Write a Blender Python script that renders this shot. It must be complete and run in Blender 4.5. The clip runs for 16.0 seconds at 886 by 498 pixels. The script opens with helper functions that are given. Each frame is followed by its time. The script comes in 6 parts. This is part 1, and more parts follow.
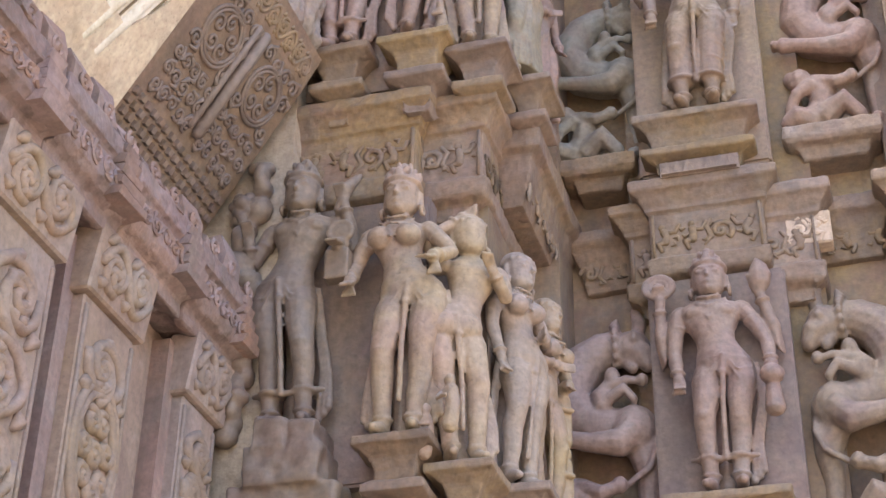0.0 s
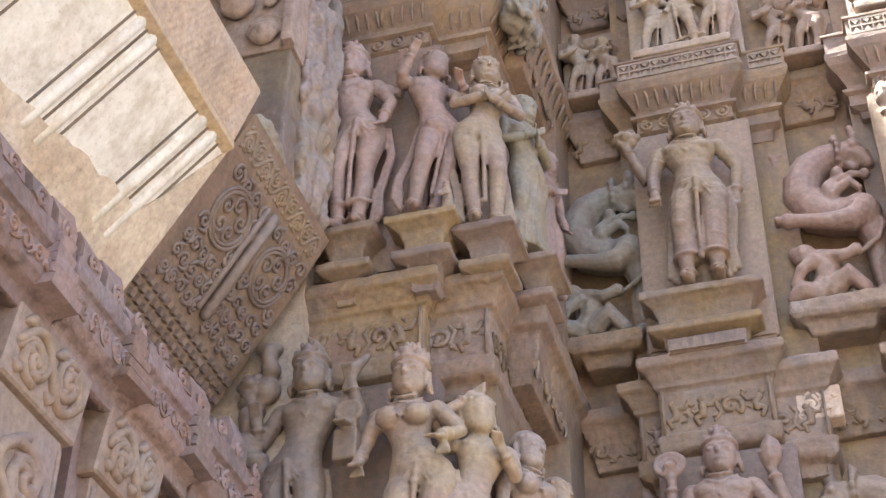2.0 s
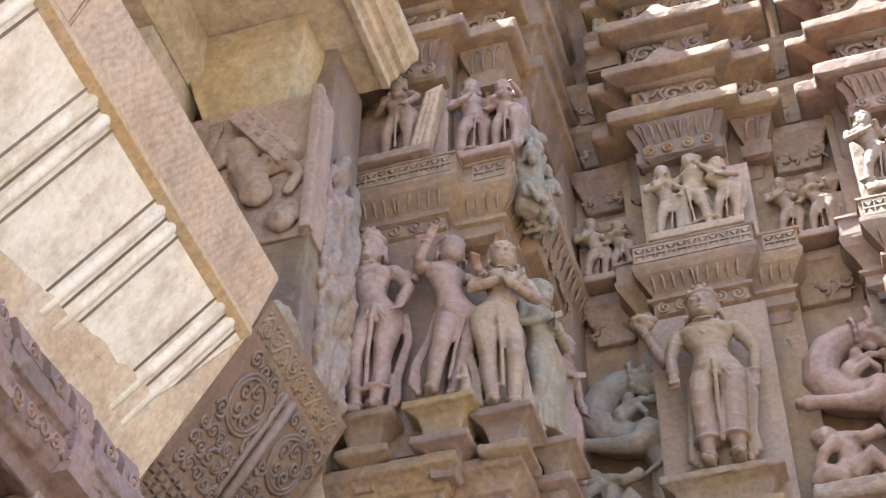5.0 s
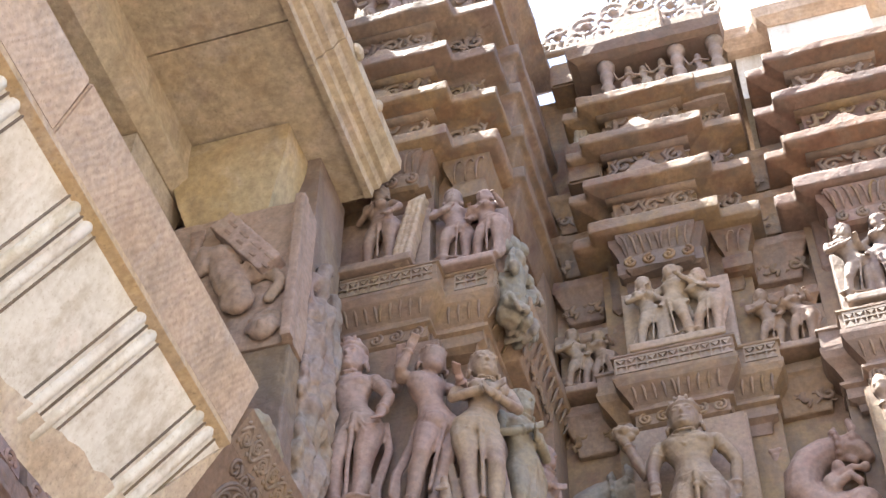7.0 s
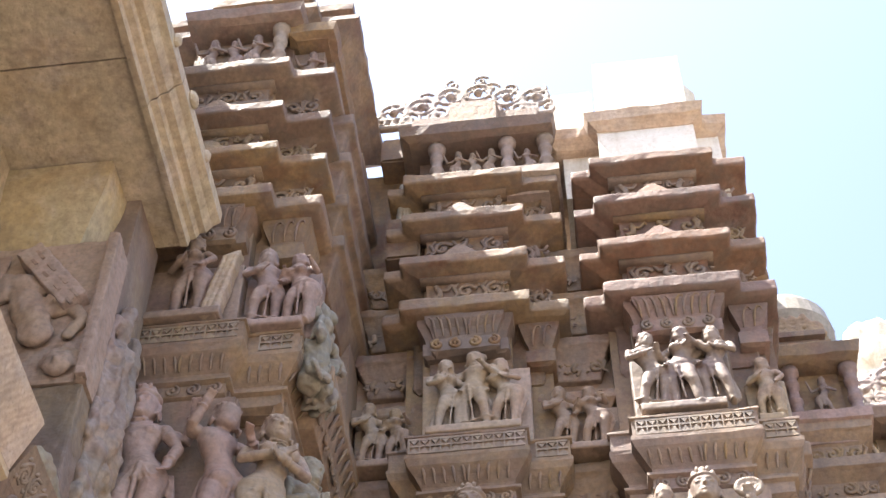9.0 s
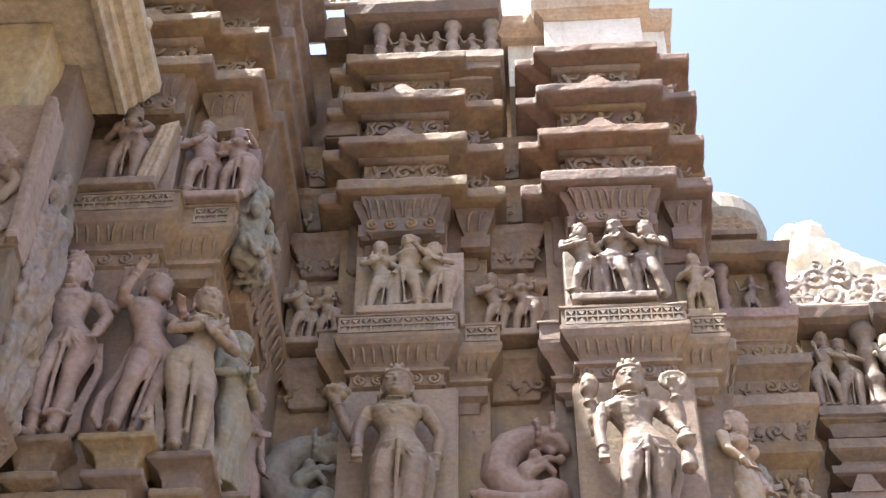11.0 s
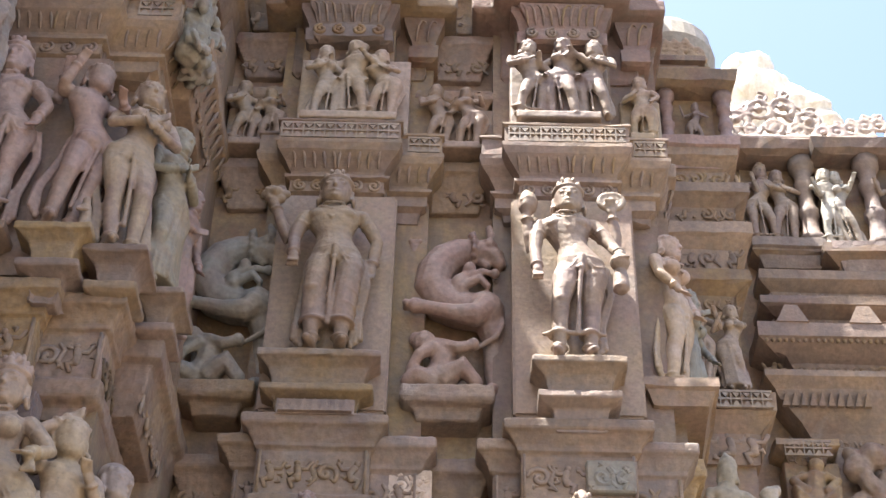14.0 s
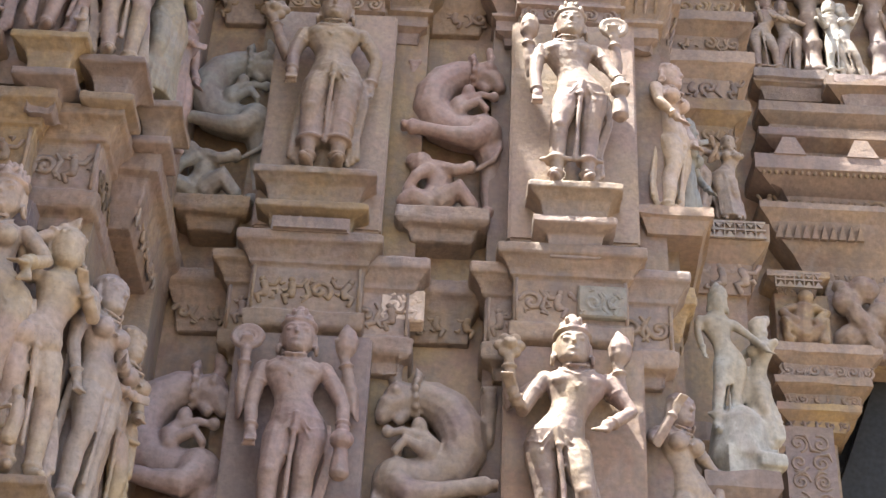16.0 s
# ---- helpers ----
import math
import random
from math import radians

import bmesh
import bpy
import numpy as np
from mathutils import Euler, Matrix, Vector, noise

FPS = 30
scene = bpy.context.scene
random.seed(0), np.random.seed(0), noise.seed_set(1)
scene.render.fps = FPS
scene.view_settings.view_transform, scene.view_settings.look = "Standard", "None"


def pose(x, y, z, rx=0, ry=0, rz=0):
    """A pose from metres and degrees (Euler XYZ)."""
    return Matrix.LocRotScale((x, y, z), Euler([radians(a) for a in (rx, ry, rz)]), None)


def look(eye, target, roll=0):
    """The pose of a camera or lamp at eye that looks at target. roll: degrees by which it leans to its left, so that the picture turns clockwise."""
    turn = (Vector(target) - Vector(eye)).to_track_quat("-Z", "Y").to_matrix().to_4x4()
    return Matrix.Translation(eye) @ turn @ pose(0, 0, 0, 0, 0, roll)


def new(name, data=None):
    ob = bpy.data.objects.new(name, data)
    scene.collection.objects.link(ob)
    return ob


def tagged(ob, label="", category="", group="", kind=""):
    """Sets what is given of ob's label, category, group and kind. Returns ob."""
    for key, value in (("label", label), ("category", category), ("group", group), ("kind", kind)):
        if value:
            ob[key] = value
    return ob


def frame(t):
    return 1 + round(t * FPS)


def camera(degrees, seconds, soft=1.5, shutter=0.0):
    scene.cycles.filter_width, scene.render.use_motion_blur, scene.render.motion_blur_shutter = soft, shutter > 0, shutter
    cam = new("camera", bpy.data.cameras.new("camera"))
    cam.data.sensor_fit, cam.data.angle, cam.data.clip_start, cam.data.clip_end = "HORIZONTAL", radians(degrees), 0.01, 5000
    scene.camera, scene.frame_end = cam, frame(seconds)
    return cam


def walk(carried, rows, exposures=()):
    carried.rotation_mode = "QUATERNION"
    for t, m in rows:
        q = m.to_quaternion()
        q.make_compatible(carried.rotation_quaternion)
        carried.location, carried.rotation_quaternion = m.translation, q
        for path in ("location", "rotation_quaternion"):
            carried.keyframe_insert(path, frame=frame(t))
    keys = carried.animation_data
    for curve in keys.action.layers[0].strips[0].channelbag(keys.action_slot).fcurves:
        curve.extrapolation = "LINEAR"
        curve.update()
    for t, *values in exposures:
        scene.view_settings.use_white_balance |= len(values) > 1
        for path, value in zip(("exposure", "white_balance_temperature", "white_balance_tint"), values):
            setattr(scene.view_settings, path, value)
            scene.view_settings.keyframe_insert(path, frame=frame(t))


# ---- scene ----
cam = camera(31.0, 16.0, 1.5)
EYE = (0.0, 0.0, 1.6)
# seconds, heading to the left of +y, tilt up, roll: the camera turns where it stands
TURNS = [
    (0.0, 16.895, 31.706, 1.046),
    (0.5, 17.079, 33.545, 0.799),
    (1.0, 17.236, 35.077, 1.042),
    (1.5, 17.094, 36.673, 0.816),
    (2.0, 17.348, 38.101, 0.665),
    (2.5, 17.795, 39.070, 0.271),
    (3.0, 18.086, 40.163, 0.440),
    (3.5, 17.986, 41.450, 0.766),
    (4.0, 18.025, 42.533, 0.511),
    (4.2, 18.240, 43.005, 0.691),
    (6.3, 17.578, 47.107, -0.505),
    (6.5, 17.546, 47.523, -0.731),
    (7.0, 17.394, 48.621, 0.512),
    (7.5, 16.584, 49.874, 1.603),
    (8.0, 14.485, 51.119, 1.720),
    (8.5, 11.055, 51.557, 0.570),
    (9.0, 7.067, 51.189, 0.055),
    (9.2, 5.685, 51.016, -0.573),
    (11.3, 3.229, 46.494, 0.254),
    (11.5, 2.330, 46.224, -0.347),
    (12.0, 1.578, 44.928, -0.101),
    (12.5, 0.898, 44.035, 0.403),
    (13.0, -0.108, 42.769, 0.820),
    (13.5, 0.256, 41.603, 0.906),
    (14.0, 0.592, 40.239, 1.564),
    (14.5, 0.910, 38.862, 1.963),
    (15.0, 0.425, 37.408, 1.944),
    (15.5, 0.093, 35.580, 1.880),
    (16.0, 0.137, 33.873, 3.015),
]


def aim(heading, tilt, roll):
    return pose(*EYE, 90 + tilt, 0, heading) @ pose(0, 0, 0, 0, 0, roll)


walk(cam, [(t, aim(h, p, r)) for t, h, p, r in TURNS],
     [(0.0, 2.86), (2.0, 2.77), (4.0, 2.70), (7.0, 2.57), (9.0, 2.28), (11.5, 2.10), (13.0, 2.09), (14.5, 2.33), (16.0, 2.50)])

# ---- light ----
SUN_TRAVEL = Vector((0.39, 0.187, -1.0))
world = bpy.data.worlds.new("sky")
world.use_nodes = True
scene.world = world
nodes, links = world.node_tree.nodes, world.node_tree.links
nodes.clear()
sky = nodes.new("ShaderNodeTexSky")
sky.sky_type, sky.sun_disc = "NISHITA", False
to_sun = -SUN_TRAVEL.normalized()
sky.sun_elevation = math.asin(to_sun.z)
sky.sun_rotation = math.atan2(to_sun.x, to_sun.y)
sky.air_density, sky.dust_density, sky.ozone_density = 1.0, 3.3, 0.45
back = nodes.new("ShaderNodeBackground")
back.inputs["Strength"].default_value = 0.105
out = nodes.new("ShaderNodeOutputWorld")
links.new(sky.outputs["Color"], back.inputs["Color"])
links.new(back.outputs["Background"], out.inputs["Surface"])
sun = new("sun", bpy.data.lights.new("sun", "SUN"))
sun.data.energy, sun.data.angle, sun.data.color = 5.0, radians(0.5), (1.0, 0.95, 0.86)
sun.matrix_world = look((0, 0, 20), Vector((0, 0, 20)) + SUN_TRAVEL)


# ---- materials ----
def weathered(c, value=0.62, keep=0.79):
    """A quarry colour greyed and dulled by age."""
    g = 0.3 * c[0] + 0.55 * c[1] + 0.15 * c[2]
    return tuple(value * w * (g + keep * (v - g)) for v, w in zip(c, (1.0, 1.0, 0.99)))


def stone(name, colours, scale=3.0, bump=0.38, rough=0.85, stain=(0.12, 0.10, 0.09), stain_amount=0.35, fine=35.0, tint=0.14, value=0.62, alt=(0.44, 0.30, 0.155), alt_amount=0.5, hatch=False, mauve=0.42):
    """Weathered sandstone: drifting tints, grain, dark streaks and pitted relief."""
    m = bpy.data.materials.new(name)
    m.use_nodes = True
    n, l = m.node_tree.nodes, m.node_tree.links
    b = n["Principled BSDF"]
    co = n.new("ShaderNodeTexCoord")
    info = n.new("ShaderNodeObjectInfo")
    shift = n.new("ShaderNodeVectorMath")
    shift.operation = "MULTIPLY_ADD"
    l.new(info.outputs["Random"], shift.inputs[0])
    shift.inputs[1].default_value = (37.0, 19.0, 53.0)
    geo = n.new("ShaderNodeNewGeometry")
    l.new(geo.outputs["Position"], shift.inputs[2])
    big = n.new("ShaderNodeTexNoise")
    big.inputs["Scale"].default_value = scale
    big.inputs["Detail"].default_value = 5
    big.inputs["Roughness"].default_value = 0.6
    l.new(shift.outputs[0], big.inputs["Vector"])
    ramp = n.new("ShaderNodeValToRGB")
    el = ramp.color_ramp.elements
    while len(el) < len(colours):
        el.new(0.5)
    for k, c in enumerate(colours):
        el[k].position = 0.38 + 0.24 * k / max(1, len(colours) - 1)
        el[k].color = (*weathered(c, value), 1)
    l.new(big.outputs["Fac"], ramp.inputs["Fac"])
    grain = n.new("ShaderNodeTexNoise")
    grain.inputs["Scale"].default_value = fine
    grain.inputs["Detail"].default_value = 4
    l.new(geo.outputs["Position"], grain.inputs["Vector"])
    mixg = n.new("ShaderNodeMixRGB")
    mixg.blend_type = "OVERLAY"
    mixg.inputs["Fac"].default_value = 0.48
    patch = n.new("ShaderNodeTexNoise")
    patch.inputs["Scale"].default_value = 1.7
    patch.inputs["Detail"].default_value = 7
    patch.inputs["Roughness"].default_value = 0.62
    l.new(shift.outputs[0], patch.inputs["Vector"])
    pr = n.new("ShaderNodeMapRange")
    pr.inputs["From Min"].default_value, pr.inputs["From Max"].default_value = 0.47, 0.60
    pr.inputs["To Max"].default_value = alt_amount
    l.new(patch.outputs["Fac"], pr.inputs["Value"])
    mixa = n.new("ShaderNodeMixRGB")
    l.new(pr.outputs["Result"], mixa.inputs["Fac"])
    l.new(ramp.outputs["Color"], mixa.inputs["Color1"])
    mixa.inputs["Color2"].default_value = (*weathered(alt, value), 1)
    bloom = n.new("ShaderNodeTexNoise")
    bloom.inputs["Scale"].default_value = 2.9
    bloom.inputs["Detail"].default_value = 6
    bloom.inputs["Roughness"].default_value = 0.7
    bloom.inputs["Distortion"].default_value = 0.6
    l.new(shift.outputs[0], bloom.inputs["Vector"])
    br = n.new("ShaderNodeMapRange")
    br.inputs["From Min"].default_value, br.inputs["From Max"].default_value = 0.53, 0.66
    br.inputs["To Max"].default_value = 0.45
    l.new(bloom.outputs["Fac"], br.inputs["Value"])
    mixb = n.new("ShaderNodeMixRGB")
    l.new(br.outputs["Result"], mixb.inputs["Fac"])
    l.new(mixa.outputs["Color"], mixb.inputs["Color1"])
    tone = sum(sum(c) for c in colours) / (3 * len(colours)) / 0.27
    mixb.inputs["Color2"].default_value = (*weathered((0.40 * tone, 0.345 * tone, 0.325 * tone), value), 1)
    # drifting mauve beds and small dark pits
    bed = n.new("ShaderNodeTexNoise")
    bed.inputs["Scale"].default_value = 1.15
    bed.inputs["Detail"].default_value = 5
    bed.inputs["Distortion"].default_value = 0.8
    away = n.new("ShaderNodeVectorMath")
    away.inputs[1].default_value = (11.3, 4.7, 8.9)
    l.new(shift.outputs[0], away.inputs[0])
    l.new(away.outputs[0], bed.inputs["Vector"])
    bedr = n.new("ShaderNodeMapRange")
    bedr.inputs["From Min"].default_value, bedr.inputs["From Max"].default_value = 0.50, 0.60
    bedr.inputs["To Max"].default_value = mauve
    l.new(bed.outputs["Fac"], bedr.inputs["Value"])
    mixm = n.new("ShaderNodeMixRGB")
    l.new(bedr.outputs["Result"], mixm.inputs["Fac"])
    l.new(mixb.outputs["Color"], mixm.inputs["Color1"])
    mixm.inputs["Color2"].default_value = (*weathered((0.34 * tone, 0.215 * tone, 0.205 * tone), value), 1)
    specks = n.new("ShaderNodeTexNoise")
    specks.inputs["Scale"].default_value = 75.0
    specks.inputs["Detail"].default_value = 3
    l.new(geo.outputs["Position"], specks.inputs["Vector"])
    sr = n.new("ShaderNodeMapRange")
    sr.inputs["From Min"].default_value, sr.inputs["From Max"].default_value = 0.58, 0.70
    sr.inputs["To Max"].default_value = 0.28
    l.new(specks.outputs["Fac"], sr.inputs["Value"])
    mixs = n.new("ShaderNodeMixRGB")
    l.new(sr.outputs["Result"], mixs.inputs["Fac"])
    l.new(mixm.outputs["Color"], mixs.inputs["Color1"])
    mixs.inputs["Color2"].default_value = (*stain, 1)
    l.new(mixs.outputs["Color"], mixg.inputs["Color1"])
    l.new(grain.outputs["Fac"], mixg.inputs["Color2"])
    streak = n.new("ShaderNodeMapping")
    streak.inputs["Scale"].default_value = (7.0, 7.0, 1.6)
    l.new(shift.outputs[0], streak.inputs["Vector"])
    dirt = n.new("ShaderNodeTexNoise")
    dirt.inputs["Scale"].default_value = 1.0
    dirt.inputs["Detail"].default_value = 6
    dirt.inputs["Roughness"].default_value = 0.7
    l.new(streak.outputs["Vector"], dirt.inputs["Vector"])
    dr = n.new("ShaderNodeValToRGB")
    dr.color_ramp.elements[0].position, dr.color_ramp.elements[1].position = 0.48, 0.66
    l.new(dirt.outputs["Fac"], dr.inputs["Fac"])
    am = n.new("ShaderNodeMath")
    am.operation = "MULTIPLY"
    am.inputs[1].default_value = min(1.0, 1.5 * stain_amount)
    l.new(dr.outputs["Color"], am.inputs[0])
    mixd = n.new("ShaderNodeMixRGB")
    l.new(am.outputs[0], mixd.inputs["Fac"])
    l.new(mixg.outputs["Color"], mixd.inputs["Color1"])
    mixd.inputs["Color2"].default_value = (*stain, 1)
    hsv = n.new("ShaderNodeHueSaturation")
    mr = n.new("ShaderNodeMapRange")
    mr.inputs["To Min"].default_value, mr.inputs["To Max"].default_value = 1 - tint, 1 + tint
    l.new(info.outputs["Random"], mr.inputs["Value"])
    l.new(mr.outputs["Result"], hsv.inputs["Value"])
    spin = n.new("ShaderNodeMath")
    spin.operation = "MULTIPLY"
    spin.inputs[1].default_value = 7.13
    l.new(info.outputs["Random"], spin.inputs[0])
    part_of = n.new("ShaderNodeMath")
    part_of.operation = "FRACT"
    l.new(spin.outputs[0], part_of.inputs[0])
    for socket, low, high in (("Hue", 0.488, 0.512), ("Saturation", 0.78, 1.2)):
        mh = n.new("ShaderNodeMapRange")
        mh.inputs["To Min"].default_value, mh.inputs["To Max"].default_value = low, high
        l.new(part_of.outputs[0], mh.inputs["Value"])
        l.new(mh.outputs["Result"], hsv.inputs[socket])
    l.new(mixd.outputs["Color"], hsv.inputs["Color"])
    l.new(hsv.outputs["Color"], b.inputs["Base Color"])
    rr = n.new("ShaderNodeMapRange")
    rr.inputs["To Min"].default_value, rr.inputs["To Max"].default_value = max(0.3, rough - 0.42), min(1.0, rough + 0.15)
    l.new(grain.outputs["Fac"], rr.inputs["Value"])
    l.new(rr.outputs["Result"], b.inputs["Roughness"])
    b.inputs["Specular IOR Level"].default_value = 0.5
    pit = n.new("ShaderNodeTexNoise")
    pit.inputs["Scale"].default_value = 16.0
    pit.inputs["Detail"].default_value = 8
    pit.inputs["Roughness"].default_value = 0.65
    l.new(geo.outputs["Position"], pit.inputs["Vector"])
    bp = n.new("ShaderNodeBump")
    bp.inputs["Strength"].default_value = bump
    bp.inputs["Distance"].default_value = 0.02
    l.new(pit.outputs["Fac"], bp.inputs["Height"])
    fine_bump = n.new("ShaderNodeBump")
    fine_bump.inputs["Strength"].default_value = min(0.6, bump * 1.2)
    fine_bump.inputs["Distance"].default_value = 0.006
    if hatch:
        turned_co = n.new("ShaderNodeMapping")
        turned_co.inputs["Rotation"].default_value = (0.5, 0.0, 0.0)
        l.new(geo.outputs["Position"], turned_co.inputs["Vector"])
        wave = n.new("ShaderNodeTexWave")
        wave.bands_direction = "Y"
        wave.inputs["Scale"].default_value = 11.0
        wave.inputs["Distortion"].default_value = 5.0
        wave.inputs["Detail"].default_value = 3.0
        l.new(turned_co.outputs["Vector"], wave.inputs["Vector"])
        l.new(wave.outputs["Fac"], fine_bump.inputs["Height"])
    else:
        l.new(grain.outputs["Fac"], fine_bump.inputs["Height"])
    l.new(bp.outputs["Normal"], fine_bump.inputs["Normal"])
    l.new(fine_bump.outputs["Normal"], b.inputs["Normal"])
    return m


PINK, BUFF, MAUVE, GREY = (0.36, 0.215, 0.165), (0.40, 0.27, 0.165), (0.33, 0.215, 0.20), (0.34, 0.29, 0.24)
m_wall = stone("sandstone_wall", [(0.30, 0.175, 0.12), BUFF, PINK])
m_panel = stone("sandstone_panel", [MAUVE, (0.40, 0.27, 0.21), PINK], stain_amount=0.25)
m_ledge = stone("sandstone_ochre", [(0.33, 0.20, 0.12), (0.42, 0.28, 0.17), (0.37, 0.24, 0.18)], alt=(0.47, 0.31, 0.155), alt_amount=0.65)
m_tower = stone("sandstone_red", [(0.24, 0.12, 0.085), (0.38, 0.24, 0.15), (0.33, 0.19, 0.13)], stain_amount=0.5)
m_redroof = stone("sandstone_dark_red", [(0.27, 0.125, 0.095), (0.36, 0.20, 0.15), (0.31, 0.155, 0.12)], stain_amount=0.45, alt=(0.40, 0.26, 0.17), alt_amount=0.35)
m_figure = stone("sandstone_figure", [MAUVE, (0.42, 0.30, 0.23), (0.44, 0.32, 0.22)], scale=4.0, bump=0.28, rough=0.74, stain_amount=0.22)
m_pinkfig = stone("sandstone_pink", [(0.46, 0.275, 0.24), (0.50, 0.315, 0.275), (0.40, 0.235, 0.205)], scale=3.0, bump=0.28, rough=0.74, stain_amount=0.18, mauve=0.3, value=0.66, alt=(0.44, 0.31, 0.21))
m_blue = stone("sandstone_lichen", [(0.35, 0.35, 0.335), (0.39, 0.37, 0.31), (0.37, 0.29, 0.24)], scale=5.0, bump=0.25, stain_amount=0.3, mauve=0.0)
# white of bleached figures; also paints sunlight on the niche corner figure
m_white = stone("sandstone_bleached_and_sunlit", [(0.50, 0.49, 0.43), (0.58, 0.55, 0.47), (0.52, 0.45, 0.36)], scale=5.0, bump=0.15, mauve=0.0)
m_purple = stone("sandstone_purple", [(0.27, 0.165, 0.165), (0.34, 0.21, 0.195), (0.32, 0.18, 0.14)], stain_amount=0.35, bump=0.4, value=0.86, alt=(0.40, 0.27, 0.24))
m_brown = stone("sandstone_brown", [(0.28, 0.185, 0.15), (0.33, 0.23, 0.185), (0.30, 0.20, 0.17)], stain_amount=0.3, value=1.05, alt=(0.36, 0.25, 0.21))
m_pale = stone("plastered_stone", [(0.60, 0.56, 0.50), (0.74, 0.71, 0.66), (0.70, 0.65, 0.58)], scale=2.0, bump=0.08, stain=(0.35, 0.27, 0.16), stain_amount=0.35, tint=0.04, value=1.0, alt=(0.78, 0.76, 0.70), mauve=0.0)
m_patch = stone("bare_tan_stone", [(0.56, 0.42, 0.29), (0.64, 0.52, 0.38), (0.58, 0.46, 0.34)], scale=2.5, bump=0.3, stain_amount=0.2, value=1.0, mauve=0.0)
m_rail = stone("sandstone_tan", [(0.48, 0.32, 0.20), (0.56, 0.40, 0.27), (0.50, 0.37, 0.27)], scale=2.5, bump=0.16, stain_amount=0.15, value=1.08, hatch=True, mauve=0.0)
m_eave = stone("sandstone_olive", [(0.37, 0.30, 0.20), (0.44, 0.36, 0.25), (0.40, 0.31, 0.22)], scale=2.5, bump=0.6, stain_amount=0.2, value=1.0, fine=26.0, mauve=0.0)
m_dome = stone("grey_dome_stone", [(0.42, 0.40, 0.36), (0.50, 0.47, 0.42)], scale=2.0, bump=0.05, stain_amount=0.2, mauve=0.0)
# brown that paints the groove shade beside the seat ribs
m_groove_shade = stone("groove_shade_brown", [(0.24, 0.19, 0.13), (0.30, 0.24, 0.17)], bump=0.1)
# near-black that paints the shade inside the far opening
m_dark = stone("interior_shade", [(0.012, 0.012, 0.012), (0.018, 0.017, 0.016)], bump=0.05, rough=0.9, stain=(0.004, 0.004, 0.004), stain_amount=0.1, alt=(0.015, 0.014, 0.013), mauve=0.0)
m_ground = stone("ground_slabs", [(0.30, 0.23, 0.17), (0.36, 0.29, 0.21), (0.33, 0.25, 0.19)], scale=0.6, value=0.52)


# ---- building helpers ----
def mesh_of(name, bm, material, smooth=False):
    me = bpy.data.meshes.new(name)
    bm.normal_update()
    bm.to_mesh(me)
    bm.free()
    me.materials.append(material)
    if smooth:
        me.shade_smooth()
    return me


def part(name, bm, material, parent, label="", smooth=False):
    ob = new(name, mesh_of(name, bm, material, smooth))
    ob.parent = parent
    return tagged(ob, label)


def thing(name, bm, material, label, category, group="", kind="", smooth=False):
    return tagged(new(name, mesh_of(name, bm, material, smooth)), label, category, group, kind)


def empty(name, label, category, group="", kind=""):
    return tagged(new(name), label, category, group, kind)


def solid(bm, corners_low, corners_high):
    """A closed block between two rings of the same number of corners, counter-clockwise seen from above."""
    a = [bm.verts.new(c) for c in corners_low]
    b = [bm.verts.new(c) for c in corners_high]
    k = len(a)
    bm.faces.new(list(reversed(a)))
    bm.faces.new(b)
    for i in range(k):
        j = (i + 1) % k
        bm.faces.new((a[i], a[j], b[j], b[i]))


def box(bm, x0, x1, y0, y1, z0, z1):
    solid(bm, [(x0, y0, z0), (x1, y0, z0), (x1, y1, z0), (x0, y1, z0)], [(x0, y0, z1), (x1, y0, z1), (x1, y1, z1), (x0, y1, z1)])


def grown(plan, out):
    """The closed plan, counter-clockwise, pushed outwards by out."""
    k, res = len(plan), []
    for i in range(k):
        p, q, r = Vector(plan[i - 1]), Vector(plan[i]), Vector(plan[(i + 1) % k])
        d1, d2 = (q - p).normalized(), (r - q).normalized()
        n1, n2 = Vector((d1.y, -d1.x)), Vector((d2.y, -d2.x))
        res.append(q + out * (n1 + n2) / max(0.3, 1 + n1.dot(n2)))
    return res


def worn(plan, step=0.09, seed=1):
    """The plan with its long edges broken into short uneven runs."""
    rnd, res = random.Random(seed), []
    for i, p in enumerate(plan):
        q = plan[(i + 1) % len(plan)]
        k = min(16, max(1, int((q - p).length / step)))
        res += [p.lerp(q, (j + (rnd.uniform(-0.3, 0.3) if j else 0)) / k) for j in range(k)]
    return res


def course(bm, plan, profile, chips=0.0, seed=1):
    """A moulded course: the plan carried up along a profile of (projection, height)."""
    rnd = random.Random(seed)
    if chips:
        plan = worn(plan, 0.09, seed)
    rings = []
    for o, z in profile:
        rings.append([bm.verts.new((p.x + rnd.uniform(-chips, chips), p.y + rnd.uniform(-chips, chips), z + rnd.uniform(-chips, chips))) for p in grown(plan, o)])
    k = len(plan)
    bm.faces.new(list(reversed(rings[0])))
    bm.faces.new(rings[-1])
    for a, b in zip(rings, rings[1:]):
        for i in range(k):
            j = (i + 1) % k
            bm.faces.new((a[i], a[j], b[j], b[i]))


